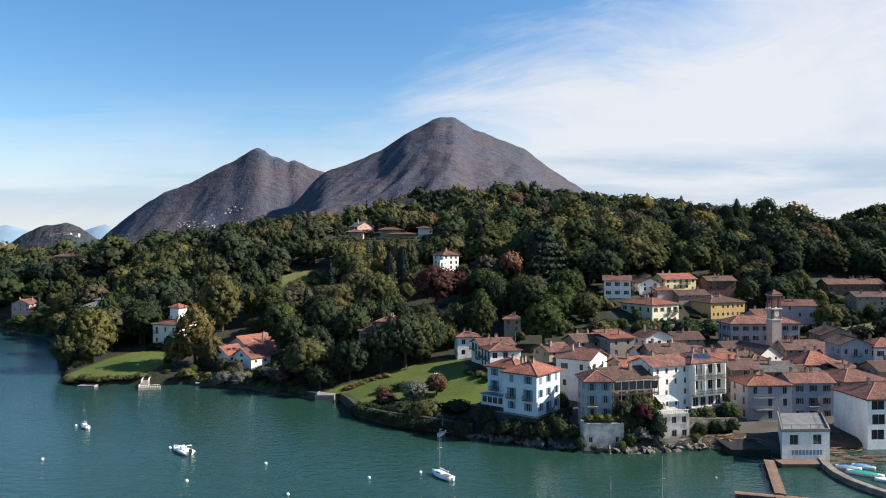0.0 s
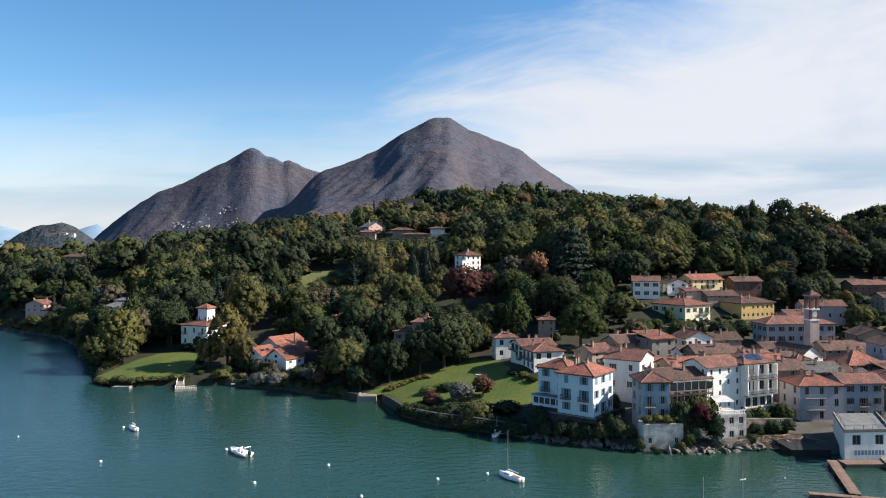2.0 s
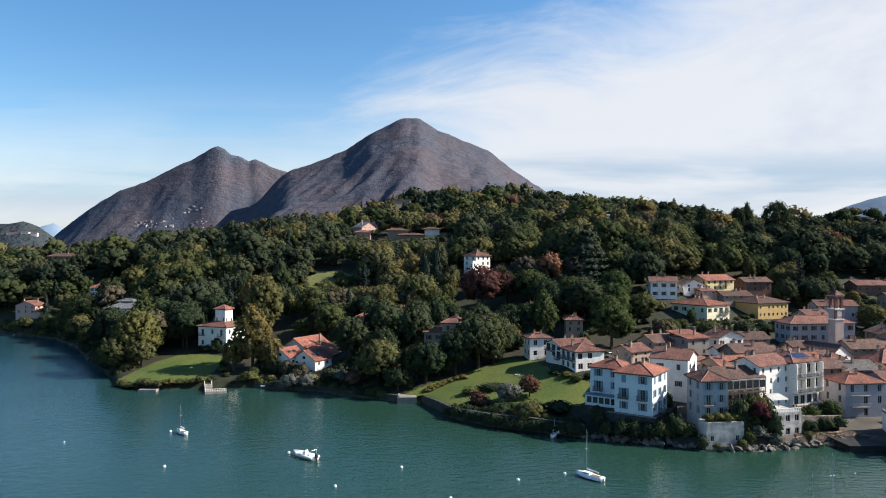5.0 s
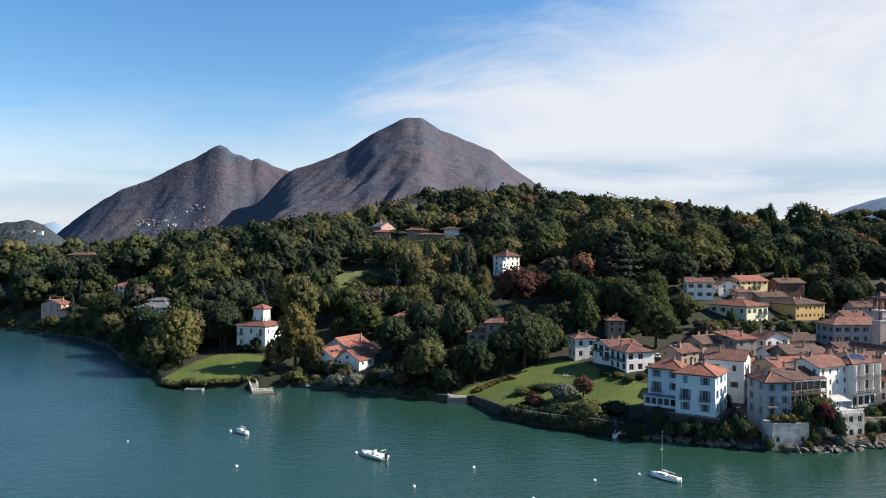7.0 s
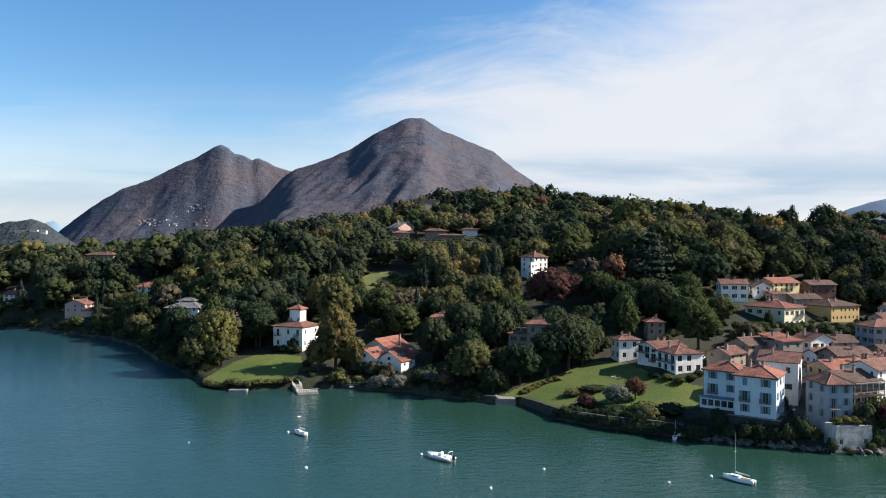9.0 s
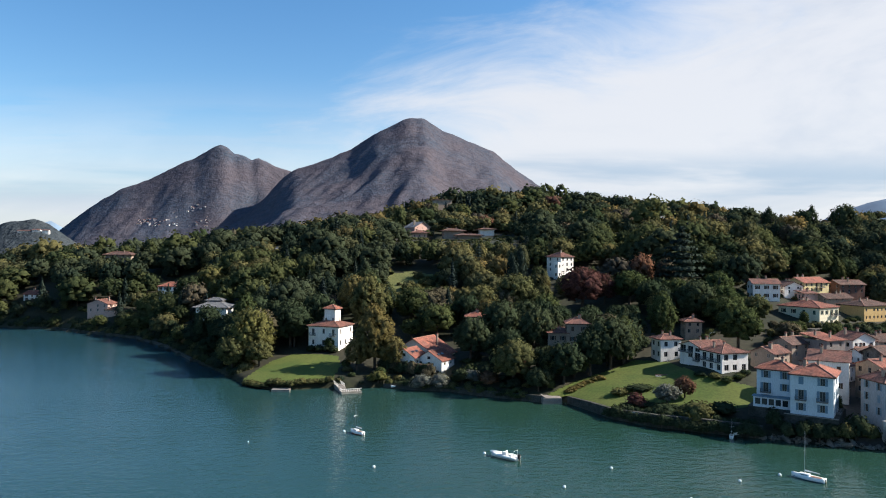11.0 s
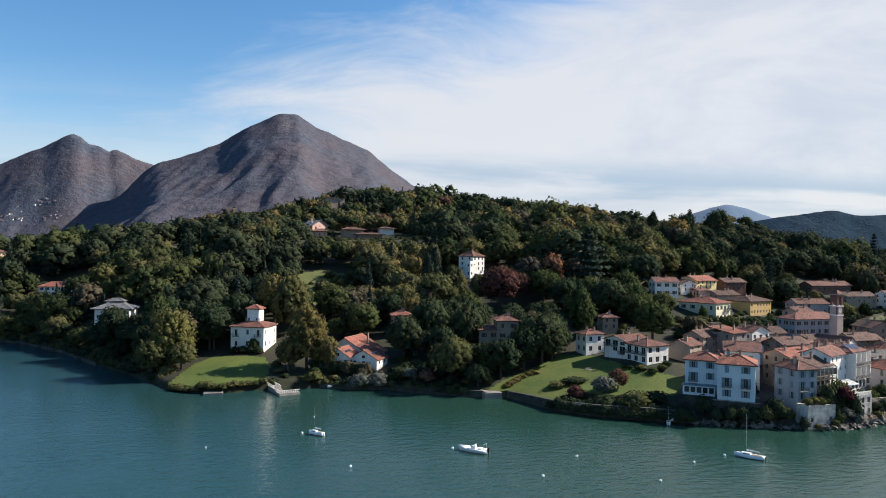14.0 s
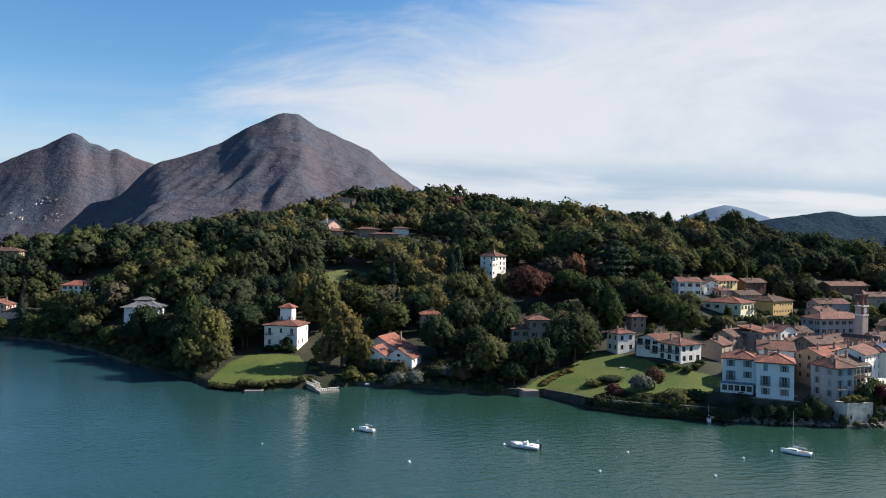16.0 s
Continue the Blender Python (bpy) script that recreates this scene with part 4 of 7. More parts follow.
def crown_geometry(kind, count, size, seed, n=20):
    """Foliage of a unit tree (width 1, height 1): a dome of lobes, each a dark core under sprays, or whorled boughs for conifers.
    Returns vertices, triangles, quads and the normals of the rounded form."""
    rng = np.random.default_rng(seed)
    V, T, N, off = [], [], [], 0
    pts, nrm, form = [], [], []
    if kind in ("round", "tall", "spread", "bush"):
        L = lobes_for(kind, rng, n)
        hub = np.array([0, 0, L[:, 2].mean() - 0.12])
        per = np.maximum(3, (count * L[:, 3] ** 2 / (L[:, 3] ** 2).sum())).astype(int)
        for (x, y, z, s), k in zip(L, per):
            q = unit(rng.normal(0, 1, (k, 3)))
            q[:, 2] = np.where(q[:, 2] < -0.55, -q[:, 2], q[:, 2])
            sc, c = np.array([s, s, s * 0.88]), np.array([x, y, z])
            p = c + q * sc * rng.uniform(0.86, 1.2 if n > 20 else 1.07, (k, 1))
            inner = np.zeros(k, bool)
            for x2, y2, z2, s2 in L:
                inner |= (((p - np.array([x2, y2, z2])) / np.array([s2, s2, s2 * 0.88])) ** 2).sum(1) < 0.68
            p, q = p[~inner], q[~inner]
            pts.append(p), nrm.append(q), form.append(0.6 * q + 0.55 * unit(p - hub))
            V.append(ICO_V * sc * 0.82 + c), T.append(ICO_F + off)
            N.append(0.6 * ICO_V + 0.55 * unit(V[-1] - hub))
            off += len(ICO_V)
    else:
        tiers = {"spruce": 16, "cedar": 9, "cypress": 14}[kind] if n > 8 else 8
        per = count // tiers
        for k in range(tiers):
            t = k / (tiers - 1)
            if kind == "spruce":
                rad, z = 0.5 * (1 - t) ** 0.85 + 0.02, 0.08 + 0.9 * t
            elif kind == "cedar":
                rad, z = 0.5 * (1 - t ** 1.6) * rng.uniform(0.8, 1.05) + 0.05, 0.16 + 0.8 * t
            else:
                rad, z = 0.48 * math.sin(math.pi * min(0.98, 0.12 + 0.86 * t)) ** 0.6 + 0.03, 0.04 + 0.94 * t
            a = rng.uniform(0, math.tau, per)
            r = rad * np.sqrt(rng.uniform(0.15, 1, per)) * (1 + 0.18 * np.sin(a * 5 + k * 2.1))
            droop = {"spruce": 0.10, "cedar": 0.015, "cypress": 0.02}[kind]
            p = np.stack([r * np.cos(a), r * np.sin(a), z - droop * (r / (rad + 1e-6)) + rng.normal(0, 0.012, per)], 1)
            up = {"spruce": 0.9, "cedar": 1.6, "cypress": 0.15}[kind]
            q = unit(np.stack([np.cos(a), np.sin(a), np.full(per, up)], 1))
            pts.append(p), nrm.append(q), form.append(q)
            V.append(ICO_V * np.array([rad * 0.62, rad * 0.62, 0.6 / tiers]) + np.array([0, 0, z - 0.02])), T.append(ICO_F + off), N.append(ICO_V)
            off += len(ICO_V)
    p, q, f = np.concatenate(pts), np.concatenate(nrm), np.concatenate(form)
    v, quads = sprays(p, q, size, rng)
    V.append(v), N.append(np.repeat(f + rng.normal(0, 0.22, f.shape), 4, axis=0))
    return np.concatenate(V), np.concatenate(T), quads + off, unit(np.concatenate(N))


def trunk_bm(kind, seed):
    rng = random.Random(seed)
    bm = bmesh.new()
    top = 0.92 if kind in ("spruce", "cedar", "cypress") else 0.55
    rod(bm, (0, 0, -0.12), (0, 0, 0.22), 0.035, 0.026, 7)
    rod(bm, (0, 0, 0.22), (0.01, 0, top), 0.026, 0.008, 7)
    if kind not in ("spruce", "cedar", "cypress", "bush"):
        for k in range(6):
            a = k * math.tau / 6 + rng.uniform(-0.3, 0.3)
            z = rng.uniform(0.2, 0.42)
            rod(bm, (0, 0, z), (0.26 * math.cos(a), 0.26 * math.sin(a), z + rng.uniform(0.15, 0.3)), 0.014, 0.005, 5)
    return bm


CROWNS, TRUNKS = {}, {}
CROWN_SIZE = {"round": (1600, 0.026, 60), "tall": (1600, 0.026, 60), "spread": (1100, 0.032, 16), "bush": (420, 0.052, 16), "spruce": (1000, 0.036, 13), "cedar": (1900, 0.032, 13), "cypress": (700, 0.06, 13)}
NAMES = {"round": "tree", "tall": "tree", "spread": "pine_tree", "bush": "bush", "spruce": "conifer_tree", "cedar": "cedar_tree", "cypress": "cypress_tree"}
TONE = {"green": "mid-green", "dark": "dark green", "olive": "olive green", "yellow": "yellow-green", "gold": "golden brown", "rust": "rust-coloured", "beech": "copper-red",
        "crimson": "crimson", "grey": "grey-green", "conifer": "dark green", "brown": "thin brown"}
FORM = {"round": "broadleaf tree with rounded crown", "tall": "tall tree with narrowing crown", "spread": "umbrella-shaped pine tree", "bush": "dense leafy bush",
        "spruce": "cone-shaped conifer", "cedar": "cedar with flat layered boughs", "cypress": "slim columnar cypress"}


def tree(kind, x, y, h, w, leaf, z=None, variant=0, spin=None, where="on the slope"):
    variant = variant % (4 if kind in ("round", "tall") else 2)
    key = (kind, variant, leaf)
    if (kind, variant) not in CROWNS:
        count, size, n = CROWN_SIZE[kind]
        CROWNS[(kind, variant)] = crown_geometry(kind, count, size, 11 + 7 * variant + len(kind) * 101, n)
        TRUNKS[(kind, variant)] = finish(trunk_bm(kind, variant), "trunk", MAT["bark"])
    if key not in CROWNS:
        CROWNS[key] = leaf_mesh("crown", *CROWNS[(kind, variant)], LEAF[leaf])
    rng = random.Random(int(x * 13.7) * 131 + int(y * 7.3))
    zz = lz(x, y) - 0.1 if z is None else z
    ob = thing(NAMES[kind], pose(x, y, zz, 0, 0, rng.uniform(0, 360) if spin is None else spin), TONE[leaf] + " " + FORM[kind] + " " + where, "bush" if kind == "bush" else "tree",
               "bushes" if kind == "bush" else "trees")
    ob.scale = (w, w, h)
    for nm, me in (("trunk", TRUNKS[(kind, variant)]), ("crown", CROWNS[key])):
        c = new(nm, me)
        c.parent = ob
    return ob

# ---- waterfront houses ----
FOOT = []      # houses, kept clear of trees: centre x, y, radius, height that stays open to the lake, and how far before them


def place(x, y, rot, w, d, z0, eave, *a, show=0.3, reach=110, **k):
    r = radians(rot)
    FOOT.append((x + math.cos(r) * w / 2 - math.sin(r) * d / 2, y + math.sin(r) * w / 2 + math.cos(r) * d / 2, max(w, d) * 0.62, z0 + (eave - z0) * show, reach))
    return house(x, y, rot, w, d, z0, eave, *a, **k)


blue = place(15.4, 182.8, -39, 9.9, 11.5, 6.2, 16.2, "pale blue three-storey lakeside house with blue shutters and red hip roof", "bluewhite", "tilered", "hip", 2.4, front=(2, 3), left=(2, 3), right=(3, 3),
      shutter="shut_blue", chimneys=3, balconies={("front", 1, 1), ("front", 1, 0), ("right", 2, 1)}, win=(1.15, 1.9), foot=6)
wing = place(12.0, 193.4, -39, 9.3, 8, 6.3, 15.9, "pale blue rear wing of the lakeside house with red hip roof", "bluewhite", "tilered", "hip", 2.1, front=(2, 3), left=(2, 3), right=(0, 0), shutter="shut_blue",
      chimneys=1, balconies={("front", 1, 0)}, win=(1.15, 1.9))
place(34.6, 173.6, 1, 6.6, 9, 6.0, 15.2, "grey-blue narrow three-storey house with shutters above the rocks", "greyblue", "tile", "hip", 2.0, front=(2, 3), left=(2, 3), right=(1, 2), shutter="shut_blue", win=(1.0, 1.9),
      balconies={("front", 1, 0)})
place(33.3, 168.2, 3, 9.5, 4.5, 1.0, 6.3, "worn whitewashed stone basement block standing on the lake rocks", "limewash", "concrete", "flat", front=(3, 1), left=(1, 1), right=(0, 0), shutter=None, win=(0.9, 1.3), name="basement_house", foot=3)
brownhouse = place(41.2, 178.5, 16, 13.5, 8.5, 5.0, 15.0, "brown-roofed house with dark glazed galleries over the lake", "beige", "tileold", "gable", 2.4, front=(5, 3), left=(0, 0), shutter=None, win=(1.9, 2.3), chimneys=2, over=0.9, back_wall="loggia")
place(53.6, 182.0, 24, 12, 9, 6.0, 17.4, "tall white house with small windows and clay roof", "white", "tile", "gable", 2.0, front=(4, 4), right=(2, 3), shutter=None, win=(0.75, 1.4))
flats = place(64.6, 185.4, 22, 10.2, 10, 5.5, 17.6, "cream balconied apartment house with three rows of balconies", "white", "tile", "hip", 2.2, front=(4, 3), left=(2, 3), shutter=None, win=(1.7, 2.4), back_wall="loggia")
terrace = place(52.0, 171.6, 12, 8.0, 7.0, 1.2, 7.6, "white terrace building with a roof terrace over the rocks", "limewash", "concrete", "flat", front=(3, 2), left=(1, 1), right=(2, 2), shutter=None, win=(1.2, 1.6), foot=3)
lilac = place(79.6, 186.0, 3, 11.9, 10, 2.2, 11.7, "lilac-grey three-storey waterfront house with two balconies", "lilac", "tilered", "hip", 2.3, front=(3, 3), left=(2, 3), shutter=None, win=(1.1, 2.0))
place(92.0, 187.5, 2, 11.0, 9, 2.4, 12.2, "grey waterfront house with an iron balcony and clay roof", "greyblue", "tile", "gable", 2.0, front=(3, 3), shutter="shut_brown", balconies={("front", 1, 1)})
place(100.2, 168.2, 4, 16, 13, 1.4, 11.8, "white harbour house with clay roof and dark loggias", "white", "tile", "hip", 2.6, front=(3, 3), left=(4, 2), shutter=None, win=(3.2, 2.4), back_wall="loggia")

# low glazed veranda along the rear wing of the blue house
part("veranda", boxed((-0.4, 8.6, -2.4, -0.03, -0.5, 2.5)), MAT["bluewhite"], wing, "pale blue ground-floor veranda")
part("veranda_roof", boxed((-0.7, 8.9, -2.8, -0.05, 2.5, 2.72)), MAT["shut_blue"], wing, "blue veranda roof")
for k in range(5):
    part("veranda_window", boxed((0.1 + k * 1.7, 1.4 + k * 1.7, -2.46, -2.41, 0.5, 2.1)), MAT["pane"], wing)


def gallery(ob, x0, x1, z, deep, rail, floor="concrete", posts=0, roof=0.0):
    """A balcony that runs along a front from x0 to x1: slab with an iron or timber railing, and posts up to roof."""
    slab = part("balcony", boxed((x0, x1, -deep, -0.02, z - 0.18, z)), MAT[floor], ob)
    bm = boxed((x0, x1, -deep, -deep + 0.06, z + 0.95, z + 1.02), (x0, x1, -deep, -deep + 0.05, z + 0.08, z + 0.13))
    for k in range(int((x1 - x0) / 0.22)):
        box(bm, x0 + k * 0.22, x0 + k * 0.22 + 0.04, -deep + 0.01, -deep + 0.04, z + 0.13, z + 0.95)
    part("railing", bm, MAT[rail], slab)
    for k in range(posts):
        a = x0 + (x1 - x0 - 0.16) * k / (posts - 1)
        part("post", boxed((a, a + 0.16, -deep + 0.07, -deep + 0.23, z, z + roof)), MAT["frame"], ob)


# three tiers of balconies on the flats, glazed timber galleries on the brown-roofed house, two balconies on the lilac house
for z in (0.6, 4.1, 8.1):
    gallery(flats, -0.1, 10.3, z, 1.5, "iron")
for k, a in enumerate((-0.1, 3.3, 6.8, 10.0)):
    part("partition", boxed((a, a + 0.25, -1.4, -0.03, 4.1, 11.9)), MAT["white"], flats)
for a in (1.9, 4.5, 7.6):
    part("sliding_shutter", boxed((a, a + 1.1, -0.14, -0.03, 8.15, 10.7)), MAT["shut_cream"], flats, "pale sliding shutter panel")
for z in (2.6, 6.2):
    gallery(brownhouse, 0.6, 13.4, z, 1.9, "iron", "darkwood", 7, 3.3)
part("gallery_beam", boxed((0.6, 13.4, -1.9, -1.65, 9.5, 9.75)), MAT["frame"], brownhouse)
for k in range(6):
    part("glazing", boxed((0.85 + k * 2.1, 2.6 + k * 2.1, -1.79, -1.75, 7.4, 9.3)), MAT["pane"], brownhouse)
for z in (3.4, 6.5):
    gallery(lilac, 1.2, 6.6, z, 1.2, "alu")

# ---- village behind ----
place(32.0, 201.9, -35, 10.2, 12, 8.5, 17.0, "white gabled house with small windows among the village roofs", "white", "tile", "gable", 2.4, "x", front=(2, 2), left=(3, 2), right=(2, 2), shutter="shut_brown")
place(27.5, 200.5, 15, 7, 8, 7, 13.5, "low beige outbuilding with a vine-covered roof", "beige", "tileold", "gable", 1.4, front=(1, 1), left=(1, 1), shutter=None)
place(49, 194, 14, 14, 9, 7.0, 15.6, "village house with pale red patched tile roof", "beige", "tilered", "gable", 2.0, front=(3, 2), shutter=None)
place(64, 199.5, 6, 11, 8, 7.5, 15.6, "village house with weathered clay roof and solar panels", "grey", "tile", "gable", 2.0, front=(3, 2), shutter=None)
place(71.5, 206, 6, 7, 8, 7.5, 15.4, "small village house with bright clay roof", "beige", "tilered", "hip", 1.8, front=(3, 2), shutter=None)
place(81, 200, 6, 8, 9, 6.0, 13.6, "village house with grey weathered roof", "grey", "tileold", "gable", 2.2, front=(3, 2), shutter=None)
place(106.2, 209.0, 6, 12, 10.5, 6.0, 13.2, "village house with bright pyramid clay roof", "beige", "tilered", "hip", 3.4, front=(4, 2), left=(3, 2), shutter="shut_brown")
place(119.5, 214, -4, 9, 10, 6.5, 18.6, "blue-grey village house with dark tiled roof", "greyblue", "tileold", "gable", 2.2, "y", front=(3, 2), left=(3, 2), shutter=None, balconies={("front", 0, 1)})
place(129, 213, 0, 11, 10, 7.0, 17.8, "white village house with clay roof", "white", "tilered", "hip", 2.2, front=(3, 3), left=(3, 3))
place(107, 190, 10, 14, 13, 4.0, 11.8, "village house with broad clay roof near the harbour", "beige", "tile", "hip", 2.4, front=(3, 2), left=(3, 2), shutter=None)
place(139, 205, 0, 14, 12, 6.0, 15.5, "white village house with red tiled roof and shutters", "white", "tilered", "gable", 2.4, front=(4, 3), left=(3, 3))
place(112, 232, 4, 15, 9, 9.0, 14.6, "long village barn with weathered clay roof", "beige", "tileold", "gable", 2.6, front=(5, 1), shutter=None)
place(126.5, 238, -8, 11, 11, 10.0, 18.6, "tall village house with brown gabled roof", "beige", "tileold", "gable", 2.6, "y", front=(3, 2), left=(3, 2), shutter=None)
place(66.0, 232.0, 14, 9.8, 8, 11.5, 18.7, "bright white gabled house with two dark windows", "white", "tile", "gable", 2.3, "y", front=(3, 2), left=(2, 2), right=(2, 2), shutter=None, win=(1.3, 1.4))
place(53, 226, 20, 9, 9, 10.0, 19.0, "grey unplastered village house with lean-to tile roof", "grey", "tilered", "shed", 1.6, front=(2, 2), left=(2, 2), shutter=None, soffit=False)
place(43, 229, 24, 10, 8, 10.5, 17.6, "village house with brown weathered tile roof", "beige", "tileold", "gable", 2.2, front=(2, 2), left=(2, 2), shutter=None)
place(33, 222, 30, 9, 8, 9.0, 15.6, "low village house with red tile roof", "beige", "tile", "gable", 2.0, front=(2, 2), left=(2, 1), shutter=None)
place(77.5, 238, 8, 10, 8, 12.0, 17.2, "village house with old brown tile roof", "beige", "tileold", "gable", 2.2, front=(3, 1), shutter=None)
place(61.5, 210.5, 6, 12, 9, 9.0, 16.8, "stone village house with old tile roof", "stone", "tileold", "gable", 2.2, front=(3, 2), left=(2, 1), shutter=None)
place(78, 206.5, 2, 8, 8, 7.5, 15.0, "village house with bright red tile roof", "beige", "tilered", "gable", 1.8, front=(2, 2), shutter=None)
place(92, 219, 12, 6, 8, 8.0, 13.4, "small annex with grey tile roof beside the church", "grey", "tileold", "gable", 1.6, front=(1, 1), shutter=None)
place(101, 250, 3, 25, 10, 11.0, 21.0, "long grey rectory with two storeys of windows and red roof", "lilac", "tile", "hip", 2.4, front=(7, 3), left=(3, 3), shutter="shut_brown", balconies={("front", 1, 1)})
place(118, 268, 10, 10, 8, 15.0, 22.4, "pink house with a clay roof above the rectory", "pink", "tile", "gable", 2.0, front=(2, 2), left=(2, 2), shutter=None)
place(132, 284, -6, 16, 9, 17.0, 24.8, "grey house with red tile roof", "lilac", "tile", "gable", 2.2, front=(4, 2), right=(2, 2), shutter=None)

# ---- houses on the slope above the village ----
place(80.2, 272.8, 29, 14, 17, 18.4, 25.9, "cream villa with bright hip roof and dark shutters", "cream", "tilered", "hip", 2.3, front=(4, 2), left=(4, 2), right=(2, 2), shutter="shut_green", balconies={("front", 0, 2), ("front", 0, 3)}, chimneys=2)
place(107.2, 285, 20, 17, 12, 16.5, 25.7, "ochre yellow school-like building with brown tile roof", "ochre", "tileold", "hip", 2.2, front=(7, 3), left=(2, 0), shutter=None, win=(0.95, 1.2), chimneys=2)
place(97, 311, 22, 17, 10, 27.0, 34.2, "yellow house with white balconies and red roof", "yellow", "tilered", "gable", 2.4, front=(5, 2), left=(3, 2), shutter=None, balconies={("front", 0, 2), ("front", 0, 3)}, win=(1.2, 1.6))
place(68, 301, -12, 11, 9, 27.5, 34.3, "white house with clay roof at the wood's edge", "white", "tile", "gable", 2.0, front=(3, 2), left=(2, 2), right=(3, 2), shutter="shut_brown", balconies={("right", 0, 1)}, show=0.3)
place(84, 304, 8, 9, 8, 27.0, 33.0, "small white house with brown gable roof", "white", "tileold", "gable", 2.0, "y", front=(2, 2), left=(2, 2), shutter=None)
place(90, 299, 12, 7, 6, 25.5, 30.0, "low pink annex with clay roof", "pink", "tile", "shed", 1.2, front=(2, 1), shutter=None, soffit=False)
place(118, 317, 6, 13, 9, 26.5, 33.2, "red-brown brick house with dark roof", "brown", "tileold", "gable", 2.0, front=(4, 2), left=(2, 2), shutter=None, show=0.4)
place(98, 296, 12, 14, 8, 23.0, 28.2, "low house with dark brown roof behind the cream villa", "beige", "tileold", "gable", 2.0, front=(4, 1), shutter=None)
place(173, 320, 2, 26, 9, 26.5, 31.4, "row of dark terraced houses with red-brown roof and chimneys", "brown", "tile", "gable", 2.2, front=(8, 2), left=(2, 2), shutter=None, chimneys=4, show=0.65)
place(172, 296, 0, 18, 9, 21.0, 27.2, "low beige house with long brown roof", "beige", "tileold", "gable", 2.0, front=(6, 2), shutter=None, chimneys=2, show=0.65)
place(193, 292, -4, 16, 9, 21.0, 28.0, "white house with dark roof beside the field", "white", "tileold", "gable", 2.2, front=(5, 2), left=(2, 2), shutter=None, show=0.65)
place(236, 318, -4, 18, 10, 25.0, 32.0, "house with clay roof at the edge of the village", "cream", "tile", "hip", 2.2, front=(5, 2), left=(3, 2))

# ---- garden villas ----
place(4.9, 244.1, 8, 7.8, 6.4, 10.6, 17.4, "white modern villa wing with arched windows and clay roof", "white", "tile", "hip", 1.5, front=(2, 2), left=(2, 2), right=(2, 2), shutter=None, win=(1.3, 1.7), chimneys=3)
place(14.4, 218.6, 14, 9.9, 10, 10.0, 16.2, "white garden villa with glazed loggias and clay roof", "white", "tile", "hip", 1.9, front=(3, 2), left=(3, 2), right=(2, 2), shutter=None, win=(1.6, 1.8), chimneys=2, back_wall="loggia",
      balconies={("left", 0, 0), ("left", 0, 1), ("left", 0, 2)})
place(12.0, 228.3, 14, 11.5, 10.6, 10.0, 16.7, "white middle wing of the garden villa with dark balconies", "white", "tile", "gable", 1.7, front=(3, 2), left=(3, 2), shutter=None, win=(2.3, 1.9), chimneys=3, back_wall="loggia",
      balconies={("left", 0, 0), ("left", 0, 1), ("left", 1, 2)})
bench = thing("garden_bench", pose(-3.0, 228.0, lz(-3.0, 228.0), 0, 0, -8), "pale wooden garden bench on the mown lawn", "bench")
part("seat", boxed((0, 4.2, 0, 0.6, 0.4, 0.5)), MAT["canvas"], bench)
part("backrest", boxed((0, 4.2, 0.6, 0.68, 0.5, 1.0)), MAT["wood"], bench)
for k in range(3):
    part("leg", boxed((0.1 + k * 1.9, 0.3 + k * 1.9, 0.05, 0.55, -0.2, 0.4)), MAT["wood"], bench)
place(22.6, 265, -6, 6.2, 6, 14.2, 21.4, "small beige house with red hip roof between trees", "beige", "tile", "hip", 1.6, front=(2, 2), right=(1, 2), shutter=None, show=0.5)
villa = place(-120.5, 295.3, -24, 13.4, 12.5, 8.8, 17.0, "white lakeside villa with balconies and clay hip roof", "white", "tile", "hip", 2.2, front=(3, 2), left=(2, 2), right=(3, 2), shutter=None, win=(1.0, 1.9),
              chimneys=2, balconies={("front", 0, 0), ("front", 0, 2)})
r = radians(-24)
tx, ty = -120.5 + 4.4 * math.cos(r) - 5.0 * math.sin(r), 295.3 + 4.4 * math.sin(r) + 5.0 * math.cos(r)
place(tx, ty, -24, 4.8, 4.8, 17.0, 23.6, "square white lookout turret with red pyramid roof on the villa", "white", "tilered", "hip", 1.6, front=(3, 1), left=(2, 1), right=(3, 1), shutter=None, win=(0.75, 2.2), chimneys=0, foot=0.4, name="turret", category="tower")
place(-87.2, 279.0, -35, 20, 14, 3.0, 8.8, "white chalet with a wide clay gable roof", "white", "tilered", "gable", 6.0, "y", front=(4, 1), left=(3, 1), right=(3, 1), shutter=None, chimneys=1, over=0.7, win=(1.2, 1.4), show=0.5)
for cx, cy, w, d, eave, rise in ((-78.3, 263.9, 10.6, 9, 8.5, 3.3), (-86.5, 266.4, 9.0, 8, 9.2, 3.1)):
    lodge = place(cx, cy, -35, w, d, 3.0, eave, "white front gable wing of the chalet with clay roof", "white", "tilered", "gable", rise, "y", front=(3, 2), left=(2, 1), right=(2, 1), shutter=None, chimneys=0, over=0.6, win=(1.2, 1.0), show=0.4)
    part("attic_window", boxed((w / 2 - 0.6, w / 2 + 0.6, -0.05, 0.1, eave - 2.9, eave - 1.9)), MAT["pane"], lodge)
    slope = math.degrees(math.atan2(rise, w / 2 + 0.6))
    for along_ridge in (2.2, 4.6):
        sky_light = part("skylight", boxed((-0.5, 0.5, -0.7, 0.7, 0.0, 0.12)), MAT["pane"], lodge)
        sky_light.matrix_basis = pose(w * 0.76, along_ridge, eave - 3.0 + rise * 0.46 + 0.22, 0, slope, 0)
